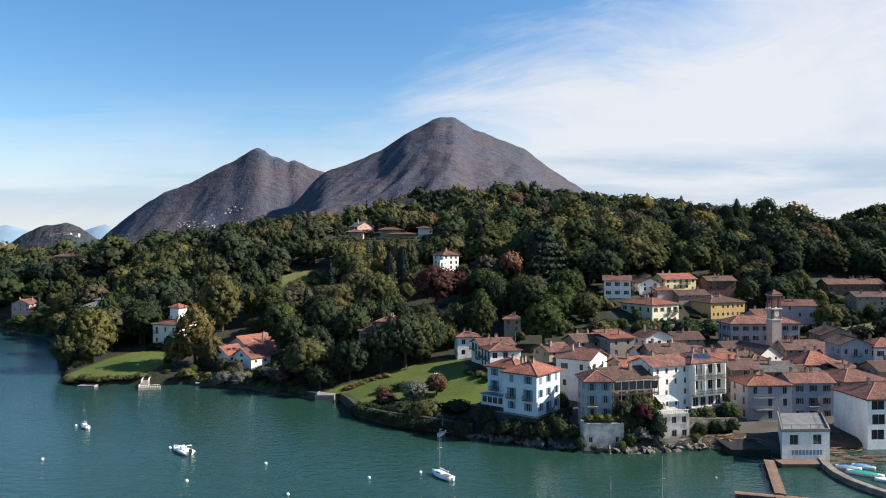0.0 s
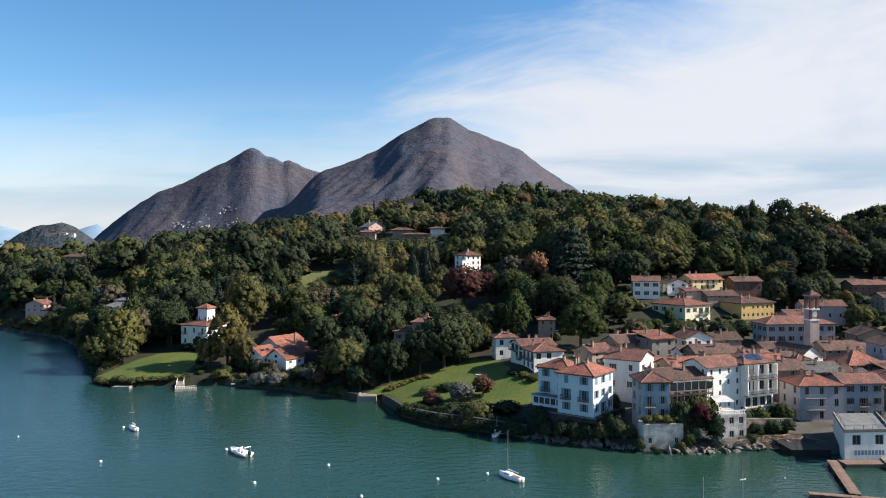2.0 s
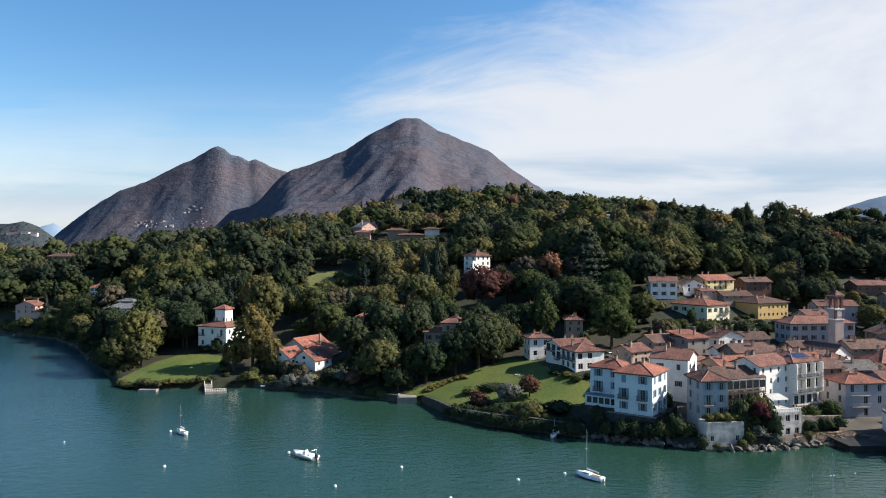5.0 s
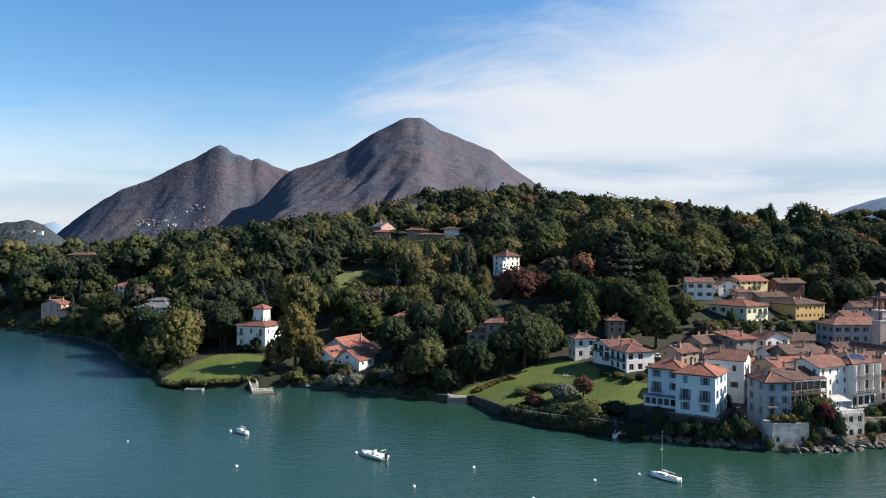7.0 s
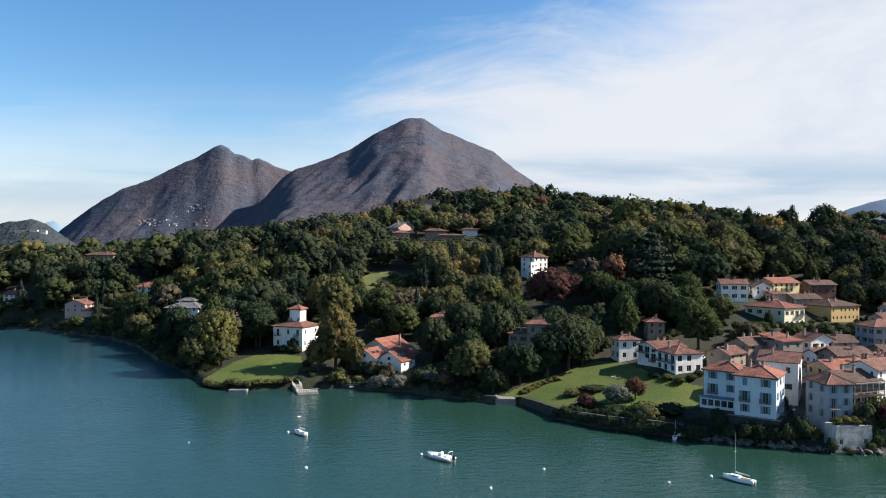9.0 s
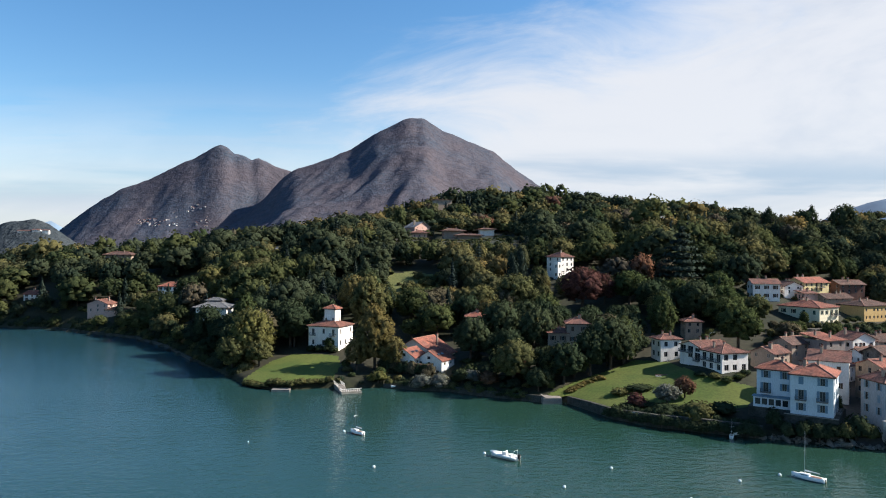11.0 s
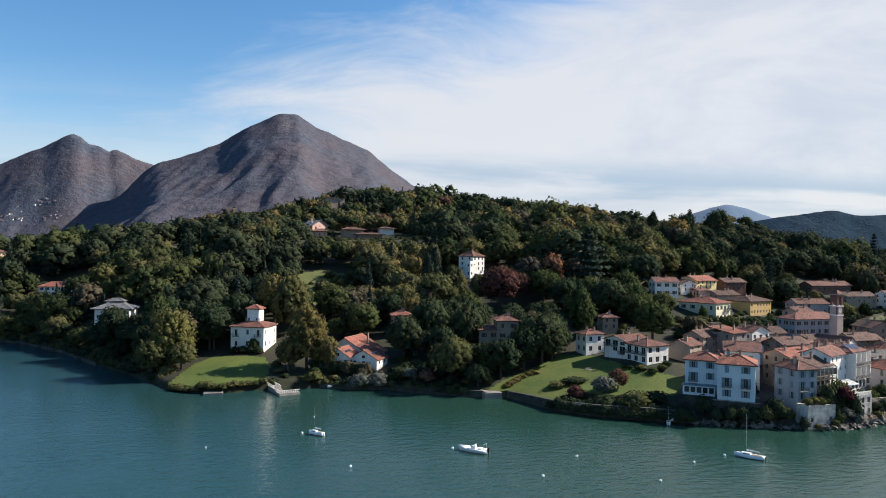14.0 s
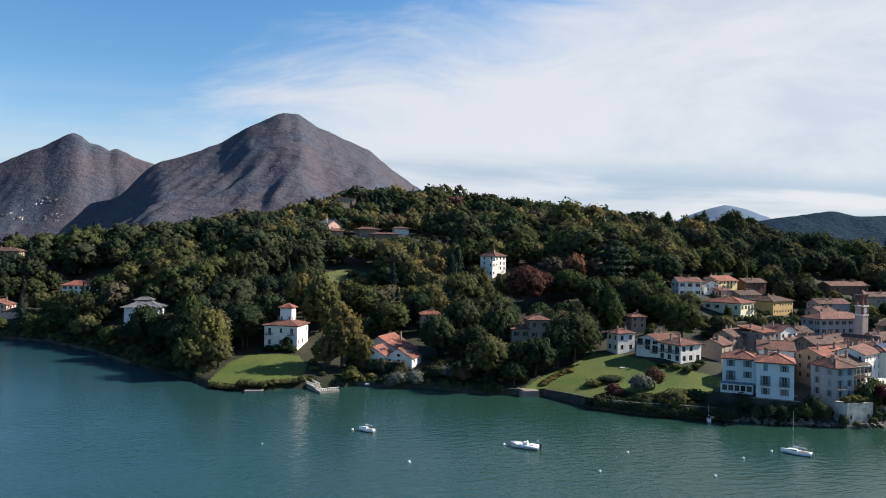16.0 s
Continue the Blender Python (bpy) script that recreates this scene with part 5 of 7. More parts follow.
veranda = thing("veranda", pose(-78.3 - 11.2, 263.9 + 5.6, 3.0, 0, 0, -35), "dark timber veranda with a creeper-grown roof before the chalet", "veranda")
part("veranda_roof", boxed((0, 20.4, -3.4, -0.65, 4.1, 4.35)), MAT["darkwood"], veranda)
for k in range(9):
    part("post", boxed((0.1 + k * 2.5, 0.3 + k * 2.5, -3.35, -3.15, -2.0, 4.1)), MAT["darkwood"], veranda)
part("handrail", boxed((0.3, 20.1, -3.32, -3.2, 0.9, 1.02)), MAT["darkwood"], veranda)

place(-30.8, 259.8, -10, 7, 9, 7.0, 18.0, "beige tall house wing with low clay roof", "beige", "tile", "shed", 1.0, front=(2, 3), left=(2, 3), shutter="shut_brown", chimneys=1, soffit=False, show=0.6)
place(-24.2, 258.6, -10, 8, 9, 7.0, 21.4, "beige tower-like house with clay hip roof", "beige", "tile", "hip", 2.0, front=(2, 4), left=(2, 3), right=(2, 4), shutter="shut_brown", show=0.6)
place(-57, 296, -8, 8, 8, 13.0, 20.4, "small house with red hip roof in the wood", "beige", "tilered", "hip", 1.9, front=(2, 2), shutter=None, show=0.6)
place(0.2, 367.5, 33, 9.5, 10, 36.5, 44.6, "white hillside house with clay hip roof", "white", "tile", "hip", 2.6, front=(3, 3), left=(2, 3), right=(2, 3), shutter=None, win=(1.1, 1.6), show=0.55)
place(-1.6, 366.4, 33, 4.6, 3, 34.0, 42.0, "white bay with a balcony before the hillside house", "white", "concrete", "flat", front=(2, 2), right=(1, 2), left=(1, 2), shutter=None, name="house_bay")
place(-71, 533, 0, 11, 9, 56.8, 60.6, "small pink hill house with low clay roof", "pink", "tile", "hip", 1.8, front=(3, 1), left=(2, 1), right=(2, 1), shutter=None, over=1.8, show=0.0, reach=170)
place(-47, 538, 6, 15, 9, 58.6, 62.4, "low brown hill house with broad roof", "beige", "tileold", "hip", 1.8, front=(4, 1), left=(2, 1), shutter=None, over=2.2, show=0.0, reach=170)
place(-38, 526, 2, 18, 8, 55.6, 58.8, "long low brown hill house with a bright glazed front", "beige", "tileold", "hip", 1.2, front=(5, 1), left=(2, 1), shutter=None, over=2.0, show=0.0, reach=170, win=(1.8, 1.4))
place(-19, 545, 0, 11, 9, 60.0, 63.8, "white hill house with low clay roof", "white", "tileold", "hip", 1.4, front=(3, 1), right=(2, 1), shutter=None, over=1.8, show=0.0, reach=170)
place(-68, 566, 38, 16, 12, 61.0, 66.0, "pink chapel-like hill house with steep grey and red roof", "pink", "slate", "gable", 4.8, "y", front=(3, 1), left=(2, 1), shutter=None, over=1.0, show=0.8)
place(-44, 700, 10, 18, 8, 93.5, 97.4, "flat-roofed white house on the hilltop", "beige", "tileold", "shed", 0.7, front=(4, 1), shutter=None, over=1.2, soffit=False, show=0.6, foot=12)
place(128, 560, 0, 12, 8, 70.0, 75.0, "small pale house in the hill wood", "white", "slate", "gable", 1.6, front=(3, 1), shutter=None, show=0.7)

# ---- houses along the far shore ----
place(-228, 451, -10, 21, 10, 16.5, 24.6, "long white lakeside mansion with rows of windows and red roof", "white", "tilered", "hip", 2.6, front=(7, 3), right=(3, 3), left=(3, 3), shutter="shut_green", show=0.35, reach=36)
place(-181, 357, -8, 15, 12, 13.0, 19.4, "white house under a broad grey slate roof", "white", "slate", "hip", 2.8, front=(4, 1), right=(3, 1), shutter=None, over=1.4, show=0.75, reach=30)
place(-177, 362, -8, 7, 5, 20.6, 22.4, "small raised lantern with grey slate roof", "white", "slate", "hip", 1.3, front=(2, 1), shutter=None, over=0.8, chimneys=0, foot=1.0, name="roof_lantern", win=(1.0, 0.9), reach=30)
place(-262, 432, -14, 13, 9, 8.0, 15.6, "pink lakeside house with clay roof", "pink", "tile", "gable", 2.6, "y", front=(3, 2), right=(2, 2), shutter=None, show=0.75, reach=14)
place(-250, 428, -14, 9, 7, 7.5, 12.2, "low lakeside annex with a clay roof", "pink", "tileold", "hip", 1.6, front=(3, 1), shutter=None, show=0.6, reach=14)
place(-316, 470, -14, 12, 9, 12.0, 18.6, "white shore house with red roof", "white", "tilered", "gable", 2.4, front=(3, 2), shutter="shut_brown", show=0.6, reach=16)
place(-292, 534, -10, 20, 10, 36.5, 43.0, "brown roofed house high in the trees", "beige", "tileold", "hip", 2.2, front=(5, 2), shutter=None, over=1.0, show=0.6, reach=40)
place(-163, 486, -8, 14, 8, 44.0, 48.0, "low house on the wooded slope", "beige", "slate", "gable", 1.4, front=(4, 1), shutter=None, show=0.7, reach=30)

place(88.5, 201, 6, 12, 9, 6.0, 12.8, "village house under a sooty grey slate roof", "grey", "sooty", "gable", 2.2, front=(3, 2), shutter=None)
place(86, 213, 10, 9, 8, 7.0, 14.2, "village house with dark weathered roof", "stone", "tileold", "gable", 2.0, front=(2, 2), shutter=None)
place(92, 232, 8, 8, 8, 9.0, 15.0, "small stone barn with old tiles", "stone", "tileold", "gable", 1.8, front=(2, 1), shutter=None)
place(122, 199, 6, 12, 9, 5.0, 13.2, "brown-roofed village house near the harbour", "beige", "tileold", "gable", 2.2, front=(3, 2), shutter=None)
place(136, 196, 2, 13, 10, 5.0, 13.8, "village house with weathered clay roof", "grey", "tile", "gable", 2.4, front=(3, 2), left=(2, 2), shutter=None)
place(152, 205, -3, 14, 11, 6.0, 15.0, "plain village house with clay roof", "beige", "tile", "hip", 2.4, front=(4, 2), shutter=None)
place(150, 228, -3, 13, 10, 8.5, 17.0, "village house with brown roof below the field", "beige", "tileold", "gable", 2.4, front=(3, 2), shutter=None)
place(168, 222, 4, 14, 10, 8.0, 16.0, "pale village house with clay roof", "white", "tile", "gable", 2.2, front=(4, 2), shutter=None)

# ---- small outbuildings squeezed between the village houses ----
for x, y, rot, w, d, up, wall, roof, kind, what in (
        (56, 205, 20, 7, 6, 6.2, "stone", "tile", "gable", "stone outbuilding with a patched clay roof"), (70.5, 214.5, 4, 6, 6, 6.4, "beige", "tileold", "shed", "beige lean-to with an old tile roof"),
        (84, 222.5, 14, 6.5, 6, 5.4, "grey", "tile", "gable", "grey outbuilding with a clay roof"), (98.5, 205.5, 2, 7, 6, 6.0, "beige", "tileold", "gable", "beige annex with a brown tile roof"),
        (114, 203, 12, 6, 6, 6.6, "stone", "tile", "shed", "stone shed with a sloping clay roof"), (49, 213, 24, 8, 6, 5.6, "white", "tile", "gable", "white annex with a clay roof"),
        (38, 211, 28, 7, 6, 5.4, "beige", "tilered", "hip", "beige annex with a red hip roof"), (75, 224, 8, 8, 6, 5.8, "stone", "tileold", "gable", "stone barn with an old tile roof"),
        (66, 222, 16, 6, 6, 6.2, "lilac", "tileold", "shed", "lilac-grey lean-to with an old roof"), (121, 225, -4, 8, 7, 6.0, "beige", "tile", "gable", "beige barn with a clay roof"),
        (134, 226, 6, 9, 7, 6.4, "grey", "tileold", "gable", "grey barn with a brown roof"), (144, 218, -4, 8, 7, 7.0, "lilac", "tile", "gable", "lilac-grey house with a clay roof"),
        (104, 203, 4, 6, 5, 5.2, "grey", "sooty", "shed", "low grey shed with a sooty roof"), (92, 212, 8, 5, 5, 7.2, "beige", "tile", "hip", "narrow beige house with a hip roof"),
        (60, 219, 12, 5, 5, 7.6, "white", "tileold", "gable", "narrow white house with an old roof")):
    z = lz(x, y) - 0.2
    place(x, y, rot, w, d, z, z + up, "small " + what, wall, roof, kind, 1.5, front=(2, 2), left=(2, 1), right=(1, 1), shutter=None, win=(0.8, 1.2), chimneys=1, over=0.5, soffit=False)

# stone garden terrace that carries the pale blue house
gt = thing("garden_terrace", pose(15.4, 182.8, 6.1, 0, 0, -39), "dark overgrown stone garden terrace under the blue house", "terrace wall", "", "structure")
part("terrace_body", boxed((-1.2, 11.2, -1.5, 16, -7, -0.05)), MAT["darkstone"], gt)
part("terrace_body", boxed((-11, -1.2, 3.6, 16, -7, -0.06)), MAT["darkstone"], gt)
part("terrace_rim", boxed((-1.3, 11.3, -1.65, -1.2, -0.05, 0.14)), MAT["concrete"], gt)

# ---- church and bell tower ----
place(98.0, 221.6, 20, 9.6, 13, 8.0, 13.8, "pale church with a gabled front and small round window", "white", "tileold", "gable", 3.4, "y", front=(2, 1), left=(3, 1), shutter=None, win=(0.9, 2.0), over=0.4, chimneys=0, name="church", category="church")
tower = thing("bell_tower", pose(110.0, 238.0, 10.0, 0, 0, 8), "pale bell tower with red brick trim, clock and open belfry", "bell tower")
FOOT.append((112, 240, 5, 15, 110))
part("shaft", boxed((0, 4, 0, 4, -3, 13.6)), MAT["bell"], tower)
part("string_course", boxed((-0.2, 4.2, -0.2, 4.2, 13.6, 14.0)), MAT["white"], tower)
part("clock_stage", boxed((0.1, 3.9, 0.1, 3.9, 14.0, 17.2)), MAT["bell"], tower)
bm = boxed((-0.02, 0.75, -0.02, 0.75, 14.01, 17.2), (3.25, 4.02, -0.02, 0.75, 14.01, 17.2))
part("corner_trim", bm, MAT["bellred"], tower)
bm = bmesh.new()
bmesh.ops.create_cone(bm, cap_ends=True, segments=20, radius1=0.95, radius2=0.95, depth=0.1, matrix=pose(2, 0.04, 15.7, 90))
clock = part("clock", bm, MAT["white"], tower, "round white clock face")
part("clock_hand", boxed((1.97, 2.03, -0.05, -0.02, 15.7, 16.4), (2.0, 2.5, -0.05, -0.02, 15.67, 15.73)), MAT["iron"], clock)
part("belfry_floor", boxed((-0.25, 4.25, -0.25, 4.25, 17.2, 17.6)), MAT["white"], tower)
for px, py in ((0.1, 0.1), (2.9, 0.1), (0.1, 2.9), (2.9, 2.9)):
    part("belfry_pier", boxed((px, px + 1.0, py, py + 1.0, 17.6, 21.4)), MAT["bellred"], tower)
part("belfry_lintel", boxed((0, 4, 0, 4, 21.0, 21.8)), MAT["bellred"], tower)
bm = bmesh.new()
bmesh.ops.create_cone(bm, cap_ends=True, segments=14, radius1=0.6, radius2=0.25, depth=1.1, matrix=pose(2, 2, 19.8))
part("bell", bm, MAT["iron"], tower, "dark bronze bell")
part("cornice", boxed((-0.3, 4.3, -0.3, 4.3, 21.8, 22.1)), MAT["bell"], tower)
bm, caps = roof_mesh("hip", 4, 4, 1.6, 0.35)
rf = part("roof", bm, MAT["tile"], tower)
rf.location = (0, 0, 22.1)
tower.scale = (0.84, 0.84, 1.0)

# ---- boathouse and harbour ----
boathouse = place(75.2, 158.2, 2, 10.8, 17, 0.9, 7.0, "white boathouse with flat railed roof terrace and worn lettering", "white", "concrete", "flat", front=(2, 1), left=(0, 0), right=(0, 0), shutter=None, win=(1.9, 2.2), sill=3.1, foot=3, name="boathouse", category="boathouse")
part("parapet", boxed((-0.15, 10.95, -0.15, 0.2, 5.9, 6.6), (-0.15, 0.2, 0.2, 17.1, 5.9, 6.6), (10.6, 10.95, 0.2, 17.1, 5.9, 6.6)), MAT["concrete"], boathouse)
bm = bmesh.new()
for k in range(9):
    for xx in (0.1, 10.7):
        rod(bm, (xx, 0.3 + k * 2.05, 6.6), (xx, 0.3 + k * 2.05, 7.8), 0.05)
for xx in (0.1, 10.7):
    rod(bm, (xx, 0.1, 7.7), (xx, 17, 7.7), 0.04)
for k in range(6):
    rod(bm, (0.1 + k * 2.12, 0.1, 6.6), (0.1 + k * 2.12, 0.1, 7.5), 0.05)
rod(bm, (0.1, 0.1, 7.5), (10.7, 0.1, 7.5), 0.04)
part("railing", bm, MAT["iron"], boathouse, "thin iron terrace railing")
for k, (a, b) in enumerate(((2.2, 2.8), (3.0, 3.6), (3.8, 4.4), (4.6, 5.2), (5.4, 6.0), (6.2, 6.8), (7.0, 7.6), (7.8, 8.4), (8.6, 9.1))):
    part("lettering_bar", boxed((a, b, -0.03, -0.005, 0.8, 1.9)), MAT["shut_blue"], boathouse)
part("terrace_surface", boxed((0.2, 10.6, 0.2, 17, 6.11, 6.16)), MAT["darkroof"], boathouse, "grey terrace surface")

for ch in boathouse.children:          # its long sides run back askew from the front
    if ch.name.split(".")[0] in ("wall", "parapet", "railing", "terrace_surface"):
        for v in ch.data.vertices:
            v.co.x += 0.46 * v.co.y
ramp = tagged(part("slipway", boxed((66.0, 75.2, 163.5, 176, -1.5, 1.5)), MAT["ramp"]), "dark stone slipway with the boathouse shadow in its colour", "slipway", "", "structure")
quay = tagged(part("quay", boxed((73.0, 101.5, 175.5, 188, -1, 2.1)), MAT["paving"]), "stone quay in front of the waterfront houses", "quay", "", "structure")


def planked(name, label, a, b, width, z=0.9, piles=4):
    """A jetty from a to b: planks across two beams on piles."""
    a, b = Vector((*a, 0)), Vector((*b, 0))
    ln = (b - a).length
    ob = thing(name, pose(a.x, a.y, z, 0, 0, math.degrees(math.atan2(b.y - a.y, b.x - a.x))), label, "jetty")
    part("beam", boxed((0, ln, -width / 2 + 0.15, -width / 2 + 0.4, -0.35, -0.05)), MAT["darkwood"], ob)
    part("beam", boxed((0, ln, width / 2 - 0.4, width / 2 - 0.15, -0.35, -0.05)), MAT["darkwood"], ob)
    me = finish(boxed((0, 0.34, -width / 2, width / 2, -0.05, 0.03)), "plank", MAT["wood"])
    for k in range(int(ln / 0.38)):
        pl = new("plank", me)
        pl.parent, pl.location = ob, (k * 0.38, 0, 0)
    for k in range(piles):
        for s in (-1, 1):
            bm = bmesh.new()
            rod(bm, (0, 0, -3), (0, 0, 0.15), 0.14, 0.14, 8)
            pi = part("post", bm, MAT["darkwood"], ob)
            pi.location = (ln * (k + 0.5) / piles, s * width / 2, 0)
    return ob


planked("jetty", "red-brown wooden plank jetty reaching out from the boathouse", (71.9, 157.4), (64.2, 135.6), 2.1)
planked("jetty", "wooden cross pontoon at the jetty's end", (56.2, 137.4), (74, 132.0), 1.7, 0.6)
tagged(part("landing_stage", boxed((73.5, 84.5, 154.6, 158.0, -1.5, 0.8))  , MAT["wood"]), "low landing stage below the boathouse", "landing stage")


def wall_run(name, label, pts, thick, mat, z0=-1.5, cap=None):
    """A wall through pts (x, y, top height)."""
    bm = bmesh.new()
    rows = []
    for i, (x, y, z) in enumerate(pts):
        a = Vector(pts[max(i - 1, 0)][:2]) - Vector(pts[min(i + 1, len(pts) - 1)][:2])
        nr = Vector((-a.y, a.x)).normalized() * thick / 2
        rows.append([bm.verts.new((x + s * nr.x * f, y + s * nr.y * f, zz)) for s, zz, f in ((-1, z0, 1.3), (-1, z, 1), (1, z, 1), (1, z0, 1.3))])
    for r0, r1 in zip(rows[:-1], rows[1:]):
        for k in range(4):
            bm.faces.new((r0[k], r0[(k + 1) % 4], r1[(k + 1) % 4], r1[k]))
    bm.faces.new(rows[0]), bm.faces.new(rows[-1][::-1])
    bmesh.ops.recalc_face_normals(bm, faces=bm.faces)
    ob = part(name, bm, MAT[mat])
    return tagged(ob, label, "wall", "", "structure")


curve = [(84.5, 159.5), (82.8, 154), (82.0, 149), (82.2, 144), (83.6, 139), (86.5, 133), (92, 126), (100, 120)]
wall_run("harbour_wall", "curved stone harbour wall round the boat basin", [(x, y, 1.1) for x, y in curve], 1.6, "stone")
wall_run("lake_wall", "stone wall along the garden shore, painted dark for shade", [(-90, 253.4, 1.4), (-77, 247.8, 1.7), (-67, 245.3, 1.8), (-59, 238.3, 1.9), (-49, 232.3, 2.0), (-40, 226.8, 2.2)], 1.0, "darkstone")
wall_run("lake_wall", "dark high retaining wall under the garden lawn", [(-32, 225.2, 2.2), (-28.2, 215.6, 2.6), (-24.4, 204, 3.0), (-15.4, 194.4, 3.4), (-4.8, 187.8, 3.6), (7.2, 181.4, 3.2)], 1.2, "darkstone")
tagged(part("landing_platform", boxed((-40.5, -34.5, 224.0, 229.5, -1.5, 1.9), (-40.2, -39.7, 224.3, 229.2, 1.9, 2.2))  , MAT["concrete"]), "pale stone landing platform at the wall's corner", "landing platform")
wall_run("garden_wall", "stone retaining wall below the cream villa", [(58, 262, 19.0), (70, 262, 19.2), (84, 264, 19.4), (100, 272, 19.0), (108, 280, 18.6)], 0.8, "stone", 8.0)
wall_run("shore_wall", "old stone wall beside the terrace building", [(60, 175.5, 6.0), (66, 177.5, 5.4), (74, 179.5, 5.0)], 0.8, "stone", 0.0)
wall_run("shore_wall", "low stone wall along the far shore", [(-300, 442.4, 1.2), (-285, 440.4, 1.2), (-249, 413.4, 1.3), (-221, 393.4, 1.2), (-194, 357.4, 1.2), (-172, 316.4, 1.2)], 1.0, "darkstone")

# villa jetty: a white stone pier with a railing
pier = thing("stone_pier", pose(-106.6, 256.0, 0, 0, 0, -73.5), "white stone villa pier with steps and a balustrade", "pier")
part("deck", boxed((-2, 8.5, -1.3, 1.3, -2, 1.4)), MAT["palestone"], pier)
for k in range(5):
    part("step", boxed((8.5 + k * 0.5, 9.0 + k * 0.5, -1.3, 1.3, -2, 1.3 - k * 0.12)), MAT["concrete"], pier)
part("head", boxed((11.0, 14.2, -1.3, 5.6, -2, 0.75)), MAT["palestone"], pier)
rails = [(-1.8, 8.3, -1.2, -1.08, 1.4), (-1.8, 8.3, 1.08, 1.2, 1.4), (13.95, 14.15, -1.2, 5.5, 0.75), (11.1, 13.9, -1.25, -1.05, 0.75)]
for x0, x1, y0, y1, z in rails:
    part("handrail", boxed((x0, x1, y0, y1, z + 0.85, z + 0.95)), MAT["white"], pier)
    long_x = x1 - x0 > y1 - y0
    for k in range(int(max(x1 - x0, y1 - y0) / 0.75) + 1):
        bx, by = (x0 + k * 0.75, y0 + 0.02) if long_x else (x0 + 0.02, y0 + k * 0.75)
        part("baluster", boxed((bx, bx + 0.1, by, by + 0.1, z, z + 0.85)), MAT["white"], pier)
tagged(part("boat_landing", boxed((-127.5, -121.5, 247.6, 251.2, -1.5, 0.7)), MAT["concrete"]), "small stone boat landing below the lawn", "landing")

# terrace furniture of the terrace building
part("balustrade", boxed((0, 8, 0, 0.2, 7.25, 7.4), *[(k * 0.5, k * 0.5 + 0.2, 0.03, 0.17, 6.4, 7.25) for k in range(16)]), MAT["white"], terrace, "white balustrade round the roof terrace")
awning = thing("awning", pose(53.0, 174.5, 7.6, 0, 0, 12), "white stretched terrace awning on thin posts", "awning")
bm = bmesh.new()
vs = [bm.verts.new(c) for c in ((0, 0, 2.5), (5.2, 0, 2.5), (4.6, 3.2, 3.5), (0.3, 3.2, 3.5))]
bm.faces.new(vs)
bmesh.ops.solidify(bm, geom=bm.faces[:], thickness=0.06)
part("canvas", bm, MAT["canvas"], awning)
for px, py, pz in ((0.1, 0.1, 2.5), (5.1, 0.1, 2.5), (4.5, 3.1, 3.5), (0.4, 3.1, 3.5)):
    bm = bmesh.new()
    rod(bm, (px, py, -0.2), (px, py, pz), 0.05)
    part("post", bm, MAT["iron"], awning)

# solar panels on the balconied house
for k in range(3):
    pn = thing("solar_panel", pose(65.8 + k * 1.86, 187.6 + k * 0.36, 18.55, 22, 0, 11), "dark blue solar panel lying on the clay roof", "solar panel", "solar panels")
    part("cells", boxed((0, 1.7, 0, 2.6, 0.0, 0.06)), MAT["solar"], pn)
    part("rim", boxed((-0.04, 1.74, -0.04, 0.0, -0.02, 0.08)), MAT["alu"], pn)

# ---- boats ----


def hull(length, beam, depth, stern=0.75, sheer=0.25, draft=0.25):
    """A boat's hull as a bmesh: bow along +x, waterline at z = 0, with a deck."""
    bm = bmesh.new()
    rings = []
    for k in range(13):
        t = k / 12
        half = beam / 2 * (stern + (1 - stern) * min(1, t * 2.2)) * (1 - max(0, (t - 0.42) / 0.58) ** 2.2)
        half = max(half, 0.02)
        top = depth + sheer * (t - 0.35) ** 2 * 2
        x = (t - 0.5) * length
        rings.append([bm.verts.new((x + (0.1 * length * q if t > 0.9 else 0), s * half * b, z)) for s, b, z, q in
                      ((-1, 0.35, -draft, -0.1), (-1, 0.86, 0.02, -0.04), (-1, 1, top, 0), (1, 1, top, 0), (1, 0.86, 0.02, -0.04), (1, 0.35, -draft, -0.1))])
    for a, b in zip(rings[:-1], rings[1:]):
        for k in range(6):
            bm.faces.new((a[k], a[(k + 1) % 6], b[(k + 1) % 6], b[k]))
    bm.faces.new(rings[0]), bm.faces.new(rings[-1][::-1])
    bmesh.ops.recalc_face_normals(bm, faces=bm.faces)
    return bm


